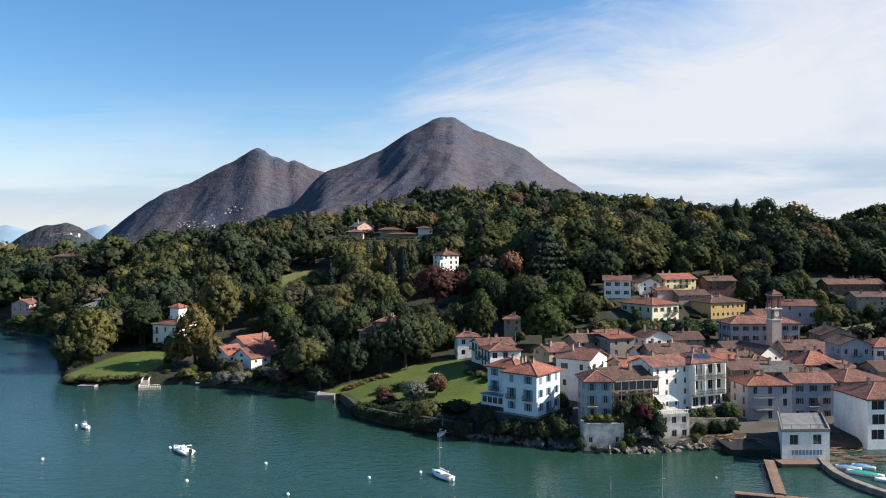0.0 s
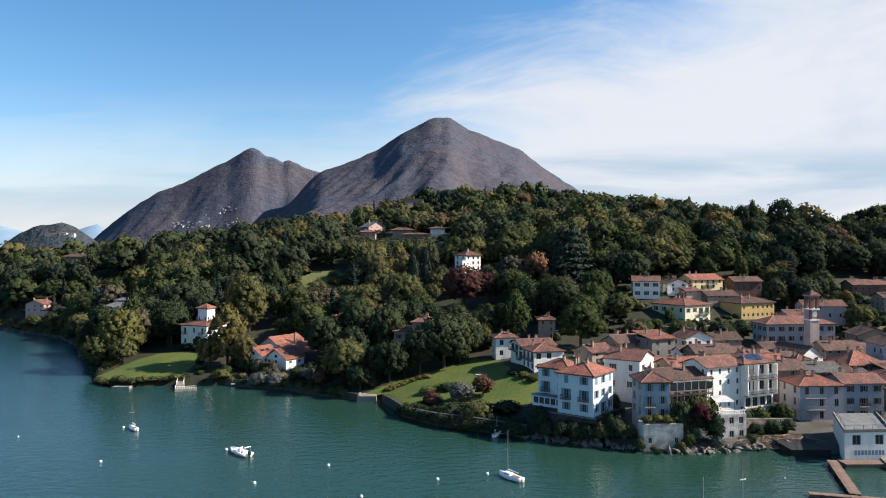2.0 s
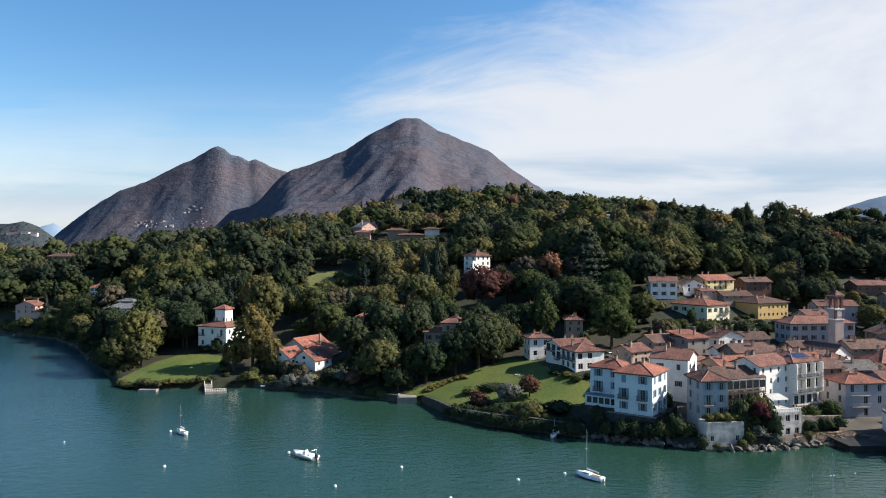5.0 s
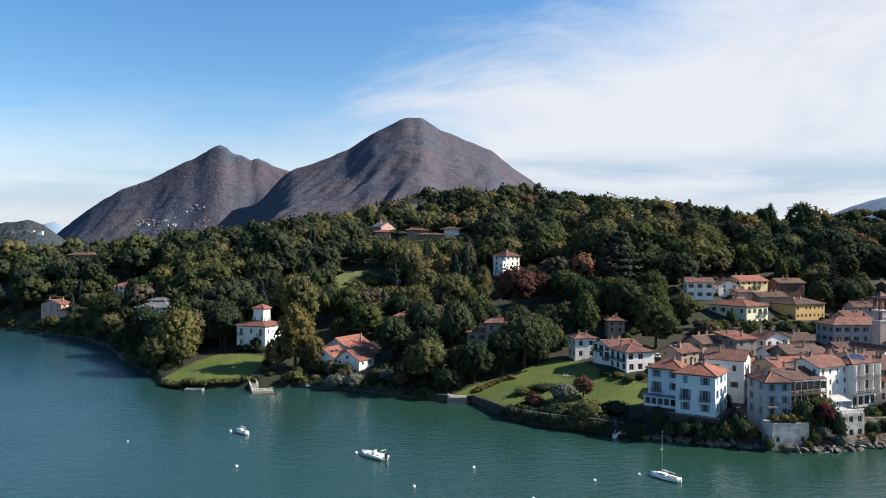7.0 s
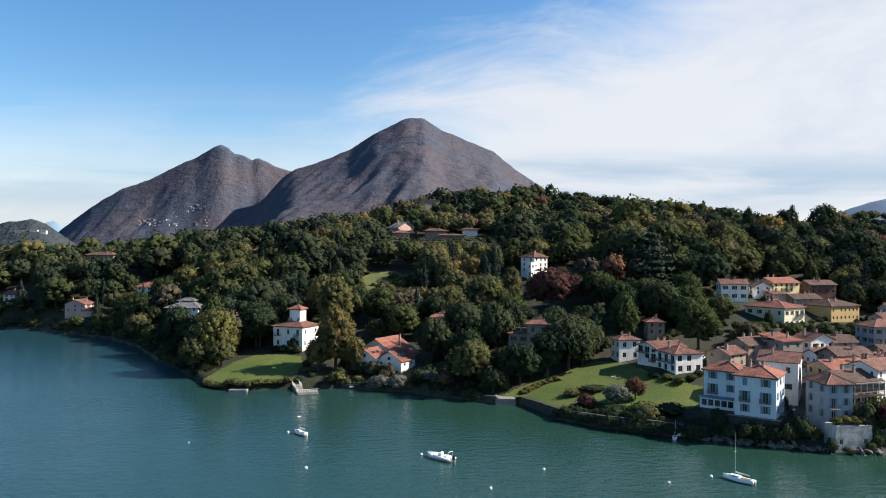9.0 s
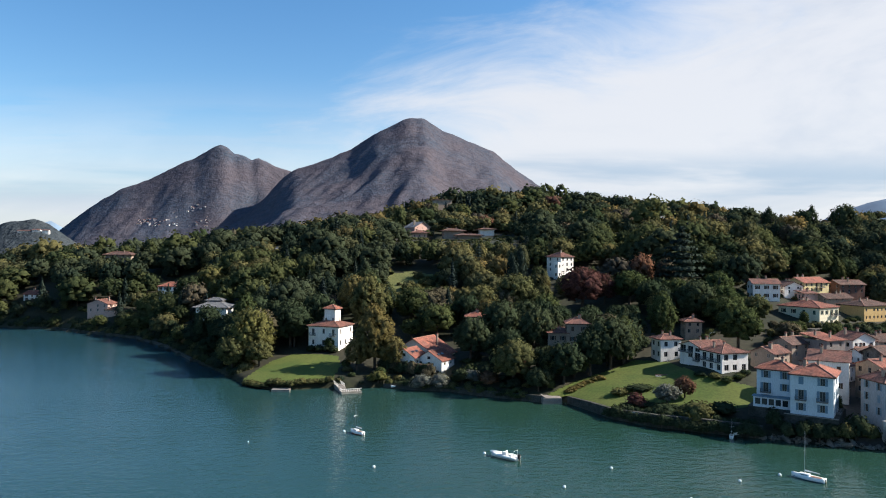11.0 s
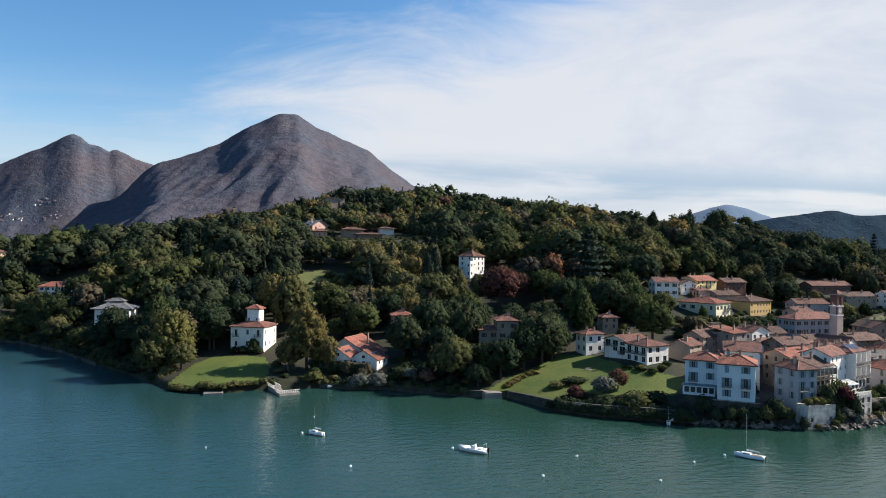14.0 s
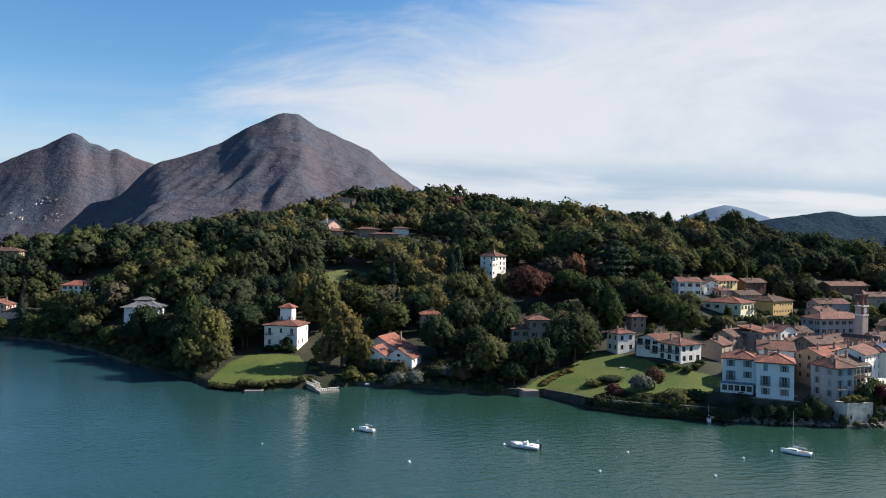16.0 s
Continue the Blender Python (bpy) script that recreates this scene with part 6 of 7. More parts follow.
def sailboat(x, y, rot, length, mast, label, bottom="redpaint", z=0.0, spar="alu"):
    ob = thing("sailboat", pose(x, y, z, 0, 0, rot), label, "sailboat", "moored boats")
    beam = length * 0.33
    part("hull", hull(length, beam, 0.75), MAT["gel"], ob, "", True)
    part("boot_stripe", hull(length * 0.985, beam * 1.005, 0.14, draft=0.3), MAT[bottom], ob)
    part("cabin", boxed((-length * 0.05, length * 0.25, -beam * 0.27, beam * 0.27, 0.7, 1.12)), MAT["gel"], ob)
    part("cabin_window", boxed((0, length * 0.18, -beam * 0.275, beam * 0.275, 0.86, 1.0)), MAT["pane"], ob)
    part("cockpit", boxed((-length * 0.4, -length * 0.08, -beam * 0.25, beam * 0.25, 0.68, 0.80)), MAT["wood"], ob)
    bm = bmesh.new()
    mx = length * 0.1
    rod(bm, (mx, 0, 0.7), (mx, 0, mast), 0.06, 0.04, 8)
    part("mast", bm, MAT[spar], ob)
    bm = bmesh.new()
    rod(bm, (mx, 0, 1.6), (-length * 0.36, 0, 1.5), 0.05, 0.05, 6)
    part("boom", bm, MAT["alu"], ob)
    bm = bmesh.new()
    rod(bm, (mx - 0.1, 0, 1.75), (-length * 0.34, 0, 1.66), 0.15, 0.08, 8)
    part("furled_sail", bm, MAT["canvas"], ob, "white furled mainsail")
    for e in ((length * 0.48, 0, 0.85), (-length * 0.48, 0, 0.8), (mx - 0.2, beam * 0.45, 0.8), (mx - 0.2, -beam * 0.45, 0.8)):
        bm = bmesh.new()
        rod(bm, (mx, 0, mast * 0.97), e, 0.018, 0.018, 4)
        part("stay", bm, MAT["iron"], ob)
    bm = bmesh.new()
    rod(bm, (mx, -0.7, mast * 0.6), (mx, 0.7, mast * 0.6), 0.025, 0.025, 5)
    part("spreader", bm, MAT["alu"], ob)
    part("rudder", boxed((-length * 0.53, -length * 0.48, -0.03, 0.03, -0.3, 0.75)), MAT["wood"], ob)
    return ob


sailboat(-0.4, 149.2, 128, 6.8, 10.0, "white moored sailing boat with bare mast and furled sail", "shut_blue")
sailboat(-96.6, 191.6, 135, 4.8, 7.6, "small white sailing boat with red bottom and thin dark mast", spar="iron")
sailboat(39.8, 128, 110, 7.5, 10.2, "white sailing boat with tall bare mast")
sailboat(26.9, 113, 105, 8.0, 11.4, "larger white sailing boat with tall bare mast", "shut_blue")
sailboat(-0.4, 182.6, 60, 3.6, 4.6, "tiny dinghy with a short mast near the shore", "shut_blue")

motor = thing("motorboat", pose(-61.8, 168.2, 0, 0, 0, 138), "white inflatable motorboat with console and dark outboard engine", "motorboat", "moored boats")
part("hull", hull(6.6, 2.0, 0.55, 0.9, 0.5), MAT["gel"], motor, "", True)
for s in (-1, 1):
    bm = bmesh.new()
    rod(bm, (-3.2, s * 1.0, 0.5), (1.2, s * 1.0, 0.55), 0.27, 0.27, 10)
    rod(bm, (1.2, s * 1.0, 0.55), (3.3, s * 0.15, 0.85), 0.27, 0.2, 10)
    part("tube", bm, MAT["gel"], motor, "white inflatable side tube", True)
part("console", boxed((-0.6, 0.3, -0.4, 0.4, 0.5, 1.25), (-0.5, -0.4, -0.4, 0.4, 1.25, 1.6)), MAT["canvas"], motor)
part("seat", boxed((-2.0, -1.3, -0.6, 0.6, 0.5, 1.0)), MAT["canvas"], motor)
part("bow_cushion", boxed((0.9, 2.0, -0.5, 0.5, 0.55, 0.75)), MAT["canvas"], motor)
part("outboard", boxed((-3.75, -3.25, -0.22, 0.22, 0.4, 1.25), (-3.65, -3.4, -0.08, 0.08, -0.4, 0.4)), MAT["rubber"], motor, "dark outboard engine")
bm = bmesh.new()
for s in (-0.75, 0.75):
    rod(bm, (-2.6, s, 0.7), (-2.7, s, 1.9), 0.035)
rod(bm, (-2.7, -0.75, 1.9), (-2.7, 0.75, 1.9), 0.035)
part("roll_bar", bm, MAT["alu"], motor)
motor.scale = (1.12, 1.12, 1.12)


def tender(x, y, rot, length, cover, label, z=0.0):
    ob = thing("rowing_boat", pose(x, y, z, 0, 0, rot), label, "boat", "covered boats")
    part("hull", hull(length, length * 0.36, 0.5), MAT["gel"], ob, "", True)
    bm = bmesh.new()
    n = 10
    for k in range(n + 1):
        t = k / n
        half = length * 0.18 * (1 - abs(2 * t - 1) ** 3) + 0.05
        for s in (-1, 0, 1):
            bm.verts.new(((t - 0.5) * length * 0.96, s * half, 0.52 + (0.4 if s == 0 else 0) * (1 - abs(2 * t - 1) ** 2)))
    bm.verts.ensure_lookup_table()
    for k in range(n):
        for s in range(2):
            a = k * 3 + s
            bm.faces.new((bm.verts[a], bm.verts[a + 1], bm.verts[a + 4], bm.verts[a + 3]))
    part("cover", bm, MAT[cover], ob, "", True)
    return ob


tender(88.5, 149.5, -35, 7.0, "tarp", "boat under a bright sea-green tarpaulin in the basin")
tender(87.3, 153.5, -30, 5.0, "tarpblue", "boat under a blue and white tarpaulin in the basin")
tender(91.0, 154.2, -40, 4.6, "tarpblue", "small boat with a blue cover in the basin")
tender(90.5, 145.2, -30, 4.6, "canvas", "small white covered boat in the basin")
tender(2.5, 183.4, 25, 5.0, "canvas", "white dinghy drawn up against the dark wall", 1.0)
tender(-85.0, 252.0, 5, 5.2, "redpaint", "red-brown rowing boat drawn up on the shore", 0.6)


def buoy(x, y, r=0.36):
    ob = thing("mooring_buoy", pose(x, y, 0.12), "white round plastic mooring buoy floating on the lake", "buoy", "mooring buoys")
    bm = bmesh.new()
    bmesh.ops.create_uvsphere(bm, u_segments=14, v_segments=9, radius=r)
    part("float", bm, MAT["gel"], ob, "", True)
    bm = bmesh.new()
    rod(bm, (0, 0, r * 0.9), (0, 0, r * 1.35), 0.05, 0.05, 6)
    part("ring", bm, MAT["iron"], ob)


for bx, by in ((-91.7, 162.6), (-39.7, 158.7), (-15.6, 148.6), (-53.1, 147.0), (-30.4, 138.6), (-66.0, 171.6), (-100.0, 193.6), (-5.0, 152.0)):
    buoy(bx, by)
buoy(-123, 184.8, 0.2), buoy(56.6, 147.8, 0.22)

# ---- shore rocks ----
rock_meshes = []
for k in range(5):
    bm = bmesh.new()
    krng = random.Random(60 + k)
    for q in range(16):         # broken, angular blocks
        d = Vector((krng.gauss(0, 1), krng.gauss(0, 1), krng.gauss(0, 1))).normalized() * krng.uniform(0.75, 1.15)
        bm.verts.new((d.x, d.y, max(-0.5, min(0.75, d.z))))
    hulls = bmesh.ops.convex_hull(bm, input=bm.verts[:])
    bmesh.ops.delete(bm, geom=[g for g in hulls["geom_interior"] if isinstance(g, bmesh.types.BMVert)], context="VERTS")
    rock_meshes.append(finish(bm, "rock", MAT["rock"]))
rng = random.Random(8)


def along(pts, step):
    for a, b in zip(pts[:-1], pts[1:]):
        n = max(1, int(math.dist(a, b) / step))
        for k in range(n):
            t = k / n
            yield a[0] + (b[0] - a[0]) * t, a[1] + (b[1] - a[1]) * t


rocky = [(8, 181.2), (16, 176.2), (29, 170.8), (39, 167), (47, 167), (56, 169), (66, 170.6), (72, 169.5)]
for x, y in along(rocky, 0.5):
    for k in range(2):
        if rng.random() < 0.85:
            s = rng.uniform(0.35, 1.05) * rng.uniform(0.7, 1.3)
            ob = new("rock", rock_meshes[rng.randrange(5)])
            ob.matrix_world = pose(x + rng.uniform(-1, 1), y + rng.uniform(-1.6, 1.6) + k * 0.8, rng.uniform(-0.2, 0.5) + k * 0.4, rng.uniform(-40, 40), rng.uniform(-40, 40), rng.uniform(0, 360)) @ Matrix.Diagonal((s * 1.7, s * 0.8, s * 0.75, 1))
            tagged(ob, "rough grey lake rock at the water's edge", "rock", "shore rocks")
for k in range(120):
    x, y = (rng.uniform(57, 76), rng.uniform(168.4, 174.5)) if k < 80 else (rng.uniform(86.5, 99), rng.uniform(161, 168))
    bm = bmesh.new()
    ln = rng.uniform(0.8, 3.0)
    rod(bm, (-ln / 2, 0, 0), (ln / 2, rng.uniform(-0.2, 0.2), rng.uniform(0, 0.3)), 0.11, 0.05, 5)
    ob = part("driftwood", bm, MAT["debris"])
    ob.matrix_world = pose(x, y, max(lz(x, y), 0.1) + rng.uniform(0.1, 0.5), 0, 0, rng.uniform(-40, 40))
    tagged(ob, "bleached driftwood stick washed up on the shore", "driftwood", "driftwood")

# ---- parked cars and a lamp ----


def car(x, y, rot, paint, label):
    ob = thing("car", pose(x, y, lz(x, y) + 0.05, 0, 0, rot), label, "car", "parked cars")
    bm = bmesh.new()
    box(bm, -2.0, 2.0, -0.85, 0.85, 0.3, 0.85)
    bmesh.ops.bevel(bm, geom=bm.edges[:], offset=0.14, segments=2, affect="EDGES")
    part("body", bm, MAT[paint], ob)
    bm = bmesh.new()
    v = [bm.verts.new(c) for c in ((-1.5, -0.75, 0.84), (1.0, -0.75, 0.84), (1.0, 0.75, 0.84), (-1.5, 0.75, 0.84), (-1.1, -0.62, 1.42), (0.4, -0.62, 1.42), (0.4, 0.62, 1.42), (-1.1, 0.62, 1.42))]
    for q in ((3, 2, 1, 0), (4, 5, 6, 7), (0, 1, 5, 4), (1, 2, 6, 5), (2, 3, 7, 6), (3, 0, 4, 7)):
        bm.faces.new([v[i] for i in q])
    part("cabin_glass", bm, MAT["pane"], ob, "dark car windows")
    part("roof", boxed((-1.08, 0.38, -0.61, 0.61, 1.425, 1.47)), MAT[paint], ob)
    for wx in (-1.25, 1.25):
        for wy in (-0.86, 0.86):
            bm = bmesh.new()
            rod(bm, (wx, wy - 0.1, 0.3), (wx, wy + 0.1, 0.3), 0.31, 0.31, 12)
            part("wheel", bm, MAT["rubber"], ob)


car(97.5, 273.5, 20, "gel", "white car parked beside the cream villa")
car(103, 275.5, 20, "iron", "dark car parked beside the cream villa")
car(31.5, 238, 60, "gel", "white car on the lane by the garden villa")
lamp = thing("street_lamp", pose(25.5, 251, lz(25.5, 251)), "grey curved street lamp above the garden villa", "street lamp")
bm = bmesh.new()
rod(bm, (0, 0, 0), (0, 0, 5.5), 0.09, 0.07, 7)
part("pole", bm, MAT["alu"], lamp)
bm = bmesh.new()
rod(bm, (0, 0, 5.45), (0.5, 0, 6.1), 0.05, 0.05, 6)
rod(bm, (0.5, 0, 6.1), (1.5, 0, 6.2), 0.05, 0.05, 6)
part("arm", bm, MAT["alu"], lamp)
part("lamp_head", boxed((1.3, 2.0, -0.14, 0.14, 6.1, 6.25)), MAT["alu"], lamp)

# ---- single trees and bushes ----
V = "beside the lake"
for kind, x, y, h, w, leaf, where in (
        ("round", -141, 286, 23, 21, "yellow", "above the lawn"), ("round", -147, 279, 14, 14, "olive", V), ("round", -137, 278, 11, 12, "olive", V), ("round", -127, 302, 19, 17, "dark", "behind the villa"),
        ("tall", -93.5, 268, 25, 20, "gold", V), ("round", -87, 265, 14, 12, "gold", V), ("round", -100, 266, 13, 11, "gold", V), ("tall", -97, 312, 27, 22, "olive", "behind the villa"), ("round", -103, 326, 24, 20, "gold", "on the slope"),
        ("round", -104, 268, 4, 4, "green", V), ("round", -112, 291, 6, 5, "green", "against the villa"),
        ("round", -46, 276, 22, 20, "dark", "above the shore"), ("round", -58, 268, 18, 17, "dark", "above the shore"), ("round", -34, 266, 20, 17, "dark", "above the shore"),
        ("round", -46, 258, 15, 13, "dark", "above the shore"), ("round", -13, 243, 20, 21, "dark", "beside the garden lawn"), ("round", -21, 240, 17, 15, "dark", "beside the garden lawn"), ("round", -5, 251, 16, 15, "dark", "beside the garden lawn"),
        ("round", -31, 235.5, 15, 15, "dark", "beside the garden lawn"), ("round", -35, 241, 12, 11, "dark", "beside the garden lawn"), ("round", 2, 262, 10, 9, "gold", "behind the villa"),
        ("round", -4, 256, 15, 13, "olive", "behind the villa"), ("tall", 14, 266, 20, 14, "green", "behind the villa"), ("round", 35, 249, 17, 18, "green", "above the village"),
        ("round", -3, 314, 21, 25, "beech", "on the slope"), ("round", 8, 318, 15, 15, "beech", "on the slope"), ("cedar", 47, 326, 30, 23, "conifer", "on the slope"),
        ("cypress", -21, 367, 19, 7, "conifer", "on the slope"), ("cypress", -27, 358, 19, 7.5, "conifer", "on the slope"), ("spread", -42, 558, 17, 22, "dark", "on the hill"),
        ("round", 193, 427, 26, 20, "dark", "on the crest"), ("tall", 184, 446, 22, 11, "dark", "on the crest"), ("round", 175, 440, 19, 13, "dark", "on the crest"), ("tall", 155, 446, 18, 10, "dark", "on the crest"),
        ("spruce", -62, 322, 16, 8, "conifer", "on the slope"), ("spruce", -69, 318, 14, 8, "conifer", "on the slope"), ("round", 148, 274, 11, 13, "olive", "beside the field"),
        ("round", -14, 262, 16, 14, "dark", "behind the villa"), ("round", 47, 286, 15, 16, "green", "above the village"), ("round", 52, 300, 16, 16, "green", "above the village"),
        ("round", 55, 274, 13, 13, "olive", "above the village"), ("round", 40, 272, 14, 15, "green", "above the village"), ("round", 30, 284, 16, 14, "dark", "above the village"),
        ("bush", -44, 247, 6, 8, "crimson", V), ("bush", -55, 243, 5, 8, "rust", V), ("bush", -77, 248.5, 6, 8, "grey", V), ("bush", -71, 247.3, 6, 8, "grey", V), ("bush", -92, 255, 4.5, 7, "yellow", V),
        ("bush", -60, 247, 5, 7, "grey", V), ("bush", -37, 233, 5, 5, "green", V), ("round", -8.5, 205, 6.5, 9, "grey", "on the lawn"), ("bush", -17, 207, 4.5, 7, "beech", "on the lawn"), ("round", -2, 208, 7, 8, "rust", "on the lawn"),
        ("bush", -5, 192, 6.5, 9, "olive", V), ("bush", -12, 199, 3.5, 7, "dark", V), ("bush", 4, 196, 3.5, 9, "dark", V), ("bush", 11, 183, 6.5, 5, "dark", V), ("bush", 17, 177.6, 4.5, 4.5, "dark", V),
        ("bush", 22, 175.2, 4.5, 5, "dark", V), ("bush", 27.5, 173.8, 7, 6.5, "dark", V), ("bush", 31, 173, 4, 4, "olive", V), ("bush", 45.5, 172.5, 6, 6, "olive", "over the rocks"), 
        ("bush", 50.8, 171.6, 9, 6, "dark", "over the rocks"), ("bush", 43.4, 172.2, 10.5, 6.5, "dark", "over the rocks"), ("bush", 46.6, 173.4, 11, 7, "green", "over the rocks"), ("bush", 49.6, 174, 11, 6, "olive", "over the rocks"), ("bush", 53.5, 179, 9, 5, "green", "over the rocks"), ("bush", 61.5, 178.5, 6, 6, "dark", "by the old wall"), ("bush", 66, 180, 6, 6, "green", "by the old wall"), ("bush", 47, 170, 4, 5, "grey", "over the rocks"), ("round", 72.5, 182, 6.5, 8, "green", "beside the quay"),
        ("bush", 63, 174.6, 3.5, 4.5, "dark", V), ("bush", 67.5, 175.6, 4, 5, "dark", V), ("bush", 71.5, 176.5, 4, 5, "dark", V), ("bush", 30, 196, 4, 8, "green", "in the village"), ("round", 31, 188, 7, 5, "green", "in the village"),
        ("bush", 92, 263, 5, 8, "dark", "above the village"), ("bush", 100, 268, 5, 9, "dark", "above the village"), ("bush", 108, 272, 5, 8, "green", "above the village"), ("round", 74, 273, 6, 5, "green", "beside the cream villa"),
        ("bush", 127, 243, 4, 8, "green", "in the village"), ("spruce", 131, 247, 7, 3, "conifer", "in the village"), ("spruce", -195, 381, 17, 8, "conifer", V), ("spruce", -187, 387, 15, 7, "conifer", V), ("spruce", -160, 374, 14, 6, "conifer", V), ("cypress", -154, 369, 13, 4, "conifer", V),
        ("spruce", -149, 377, 12, 6, "conifer", V), ("spruce", -206, 397, 19, 9, "conifer", V), ("spruce", -241, 424, 15, 7, "conifer", V), ("spruce", -297, 453, 20, 11, "conifer", V), ("spruce", -283, 452, 15, 9, "olive", V),
        ("round", -276, 452, 13, 12, "olive", V), ("cypress", -246, 446, 15, 4, "conifer", V), ("round", -180, 346, 8.5, 11, "dark", V), ("round", -169, 344, 8, 11, "green", V), ("round", -188, 352, 9, 10, "dark", V),
        ("round", -161, 341, 10, 11, "dark", V), ("round", -160, 318, 14, 14, "dark", V), ("round", -152, 303, 14, 14, "dark", V), ("round", -170, 330, 11, 12, "dark", V), ("spread", -156, 310, 12, 15, "dark", V),
        ("round", -207, 384, 9, 11, "dark", V), ("round", -222, 404, 8, 11, "olive", V), ("round", -196, 368, 9, 11, "dark", V), ("round", -213, 394, 8, 9, "green", V), ("round", -232, 414, 7, 9, "dark", V),
        ("bush", -119, 292.5, 3.2, 4, "dark", "against the villa"), ("bush", -116, 291.2, 3.4, 4, "dark", "against the villa"), ("bush", -113, 289.9, 3.2, 4, "dark", "against the villa"), ("bush", -110, 288.6, 3.2, 4, "dark", "against the villa"),
        ("bush", 13.5, 213.5, 2.2, 4, "green", "against the garden villa"), ("bush", 11, 216.6, 2.2, 4, "olive", "against the garden villa"), ("bush", 18, 215, 2, 4, "green", "against the garden villa"),
        ("bush", 21.5, 217.8, 2, 4, "dark", "against the garden villa"), ("bush", 8, 219.8, 2, 4, "dark", "against the garden villa"), ("bush", -18, 219, 2.5, 6, "olive", "on the lawn"), ("bush", -11, 220, 2, 9, "dark", "on the lawn")):
    tree(kind, x, y, h, w, leaf, None, int(abs(x) + y), None, where)

tree("bush", 47.8, 171.0, 5.6, 5.4, "crimson", 6.0, 1, None, "over the rocks")
for x, y, h, w, leaf in ((32.2, 168.2, 3.4, 3.4, "dark"), (44.0, 169.2, 5.0, 4.6, "green"), (41.8, 167.6, 2.4, 2.8, "olive"), (51.0, 169.6, 3.6, 3.8, "grey"), (61.2, 172.4, 3.0, 3.6, "olive"), (35.4, 166.9, 1.6, 2.2, "olive")):
    tree("bush", x, y, h, w, leaf, 0.4, int(x), None, "rooted among the shore rocks")
for k in range(9):
    tree("bush", -90.4 + k * 2.1, 266.2 - k * 1.45, 4.9 + 0.5 * (k % 3), 4.6, ("dark", "dark", "brown")[k % 3], None, k, None, "climbing over the veranda")
for x, y, h, w in ((34.6, 169.9, 2.2, 3.4), (37.0, 170.1, 2.4, 3.6), (39.4, 170.3, 2.2, 3.6), (41.6, 170.6, 2.0, 3.0)):
    tree("bush", x, y, h, w, "yellow", 6.3, 0, None, "trailing over the basement roof")
for x, y in along([(-88, 254), (-77, 248.4), (-67, 245.9), (-59, 238.9), (-49, 232.9), (-42, 228.6)], 1.8):
    tree("bush", x + rng.uniform(-0.6, 0.6), y + rng.uniform(-0.6, 0.4), rng.uniform(1.6, 3.2), rng.uniform(2.6, 4.2), rng.choice(("dark", "dark", "green", "olive")), rng.uniform(0.2, 1.0), int(x), None, "hanging over the shore wall")
for x, y in along([(-25.2, 206), (-23, 202.5), (-14.8, 193.4), (-4.6, 187.0), (7.5, 180.4)], 1.5):
    tree("bush", x + rng.uniform(-0.5, 0.5), y - 0.4, rng.uniform(2.4, 4.2), 4.2, "dark", rng.uniform(0.0, 0.9), int(x), None, "hanging over the lake wall")
for x, y in ((12.0, 178.4), (15.0, 176.9), (18.5, 175.0), (20.8, 174.2), (24, 173.2), (26, 174.6), (29.5, 173.2), (31.5, 175)):
    tree("bush", x, y, rng.uniform(4.0, 5.5), 4.6, rng.choice(("dark", "olive", "dark")), 1.2, int(x * 2), None, "in front of the terrace wall")
for poly, hgt, leaf, step, lab in ((((-139.5, 260), (-131, 253.6), (-122, 250.8), (-113.5, 253.6), (-107, 254.5)), 2.2, "olive", 1.9, "clipped hedge"),
                                   (((-31, 229), (-25, 233.5), (-17, 236)), 1.6, "gold", 1.7, "hedge"), (((-22, 203.5), (-13, 196.5), (-3, 190.5), (8, 184)), 2.6, "dark", 1.9, "hedge"),
                                   (((-20, 208), (-6, 200), (8, 197)), 1.8, "dark", 1.9, "hedge"), (((138, 262), (165, 253), (190, 246)), 1.8, "dark", 2.4, "hedge"), (((140, 290), (170, 297)), 2.0, "green", 2.4, "hedge")):
    for i, (x, y) in enumerate(along(poly, step)):
        tree("bush", x + rng.uniform(-0.3, 0.3), y + rng.uniform(-0.3, 0.3), hgt * rng.uniform(0.8, 1.25), step * 2.0, leaf, None, i, None, "in a row along the lawn edge")

boat_door = tagged(part("boat_store", boxed((-1.4, 1.4, -0.5, 0.6, 0.3, 2.6), (-1.6, 1.6, -0.7, 0.6, 2.6, 2.85)), MAT["limewash"]), "small whitewashed boat store set into the dark lake wall", "boat store")
boat_door.matrix_world = pose(-19.6, 199.0, 0.2, 0, 0, -46)

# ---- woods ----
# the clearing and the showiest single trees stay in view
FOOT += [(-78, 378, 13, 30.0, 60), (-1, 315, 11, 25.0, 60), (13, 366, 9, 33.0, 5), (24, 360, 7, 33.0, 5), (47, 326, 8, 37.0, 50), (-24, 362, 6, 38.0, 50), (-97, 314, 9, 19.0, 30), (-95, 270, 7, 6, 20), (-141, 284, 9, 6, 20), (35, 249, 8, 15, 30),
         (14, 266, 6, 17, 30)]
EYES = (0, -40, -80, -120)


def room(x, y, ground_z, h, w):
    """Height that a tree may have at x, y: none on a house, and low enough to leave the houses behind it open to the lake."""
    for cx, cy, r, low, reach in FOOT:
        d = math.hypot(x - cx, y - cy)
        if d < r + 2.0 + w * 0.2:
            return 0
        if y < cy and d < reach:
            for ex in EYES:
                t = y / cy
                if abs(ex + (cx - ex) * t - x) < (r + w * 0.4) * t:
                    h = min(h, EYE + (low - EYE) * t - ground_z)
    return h


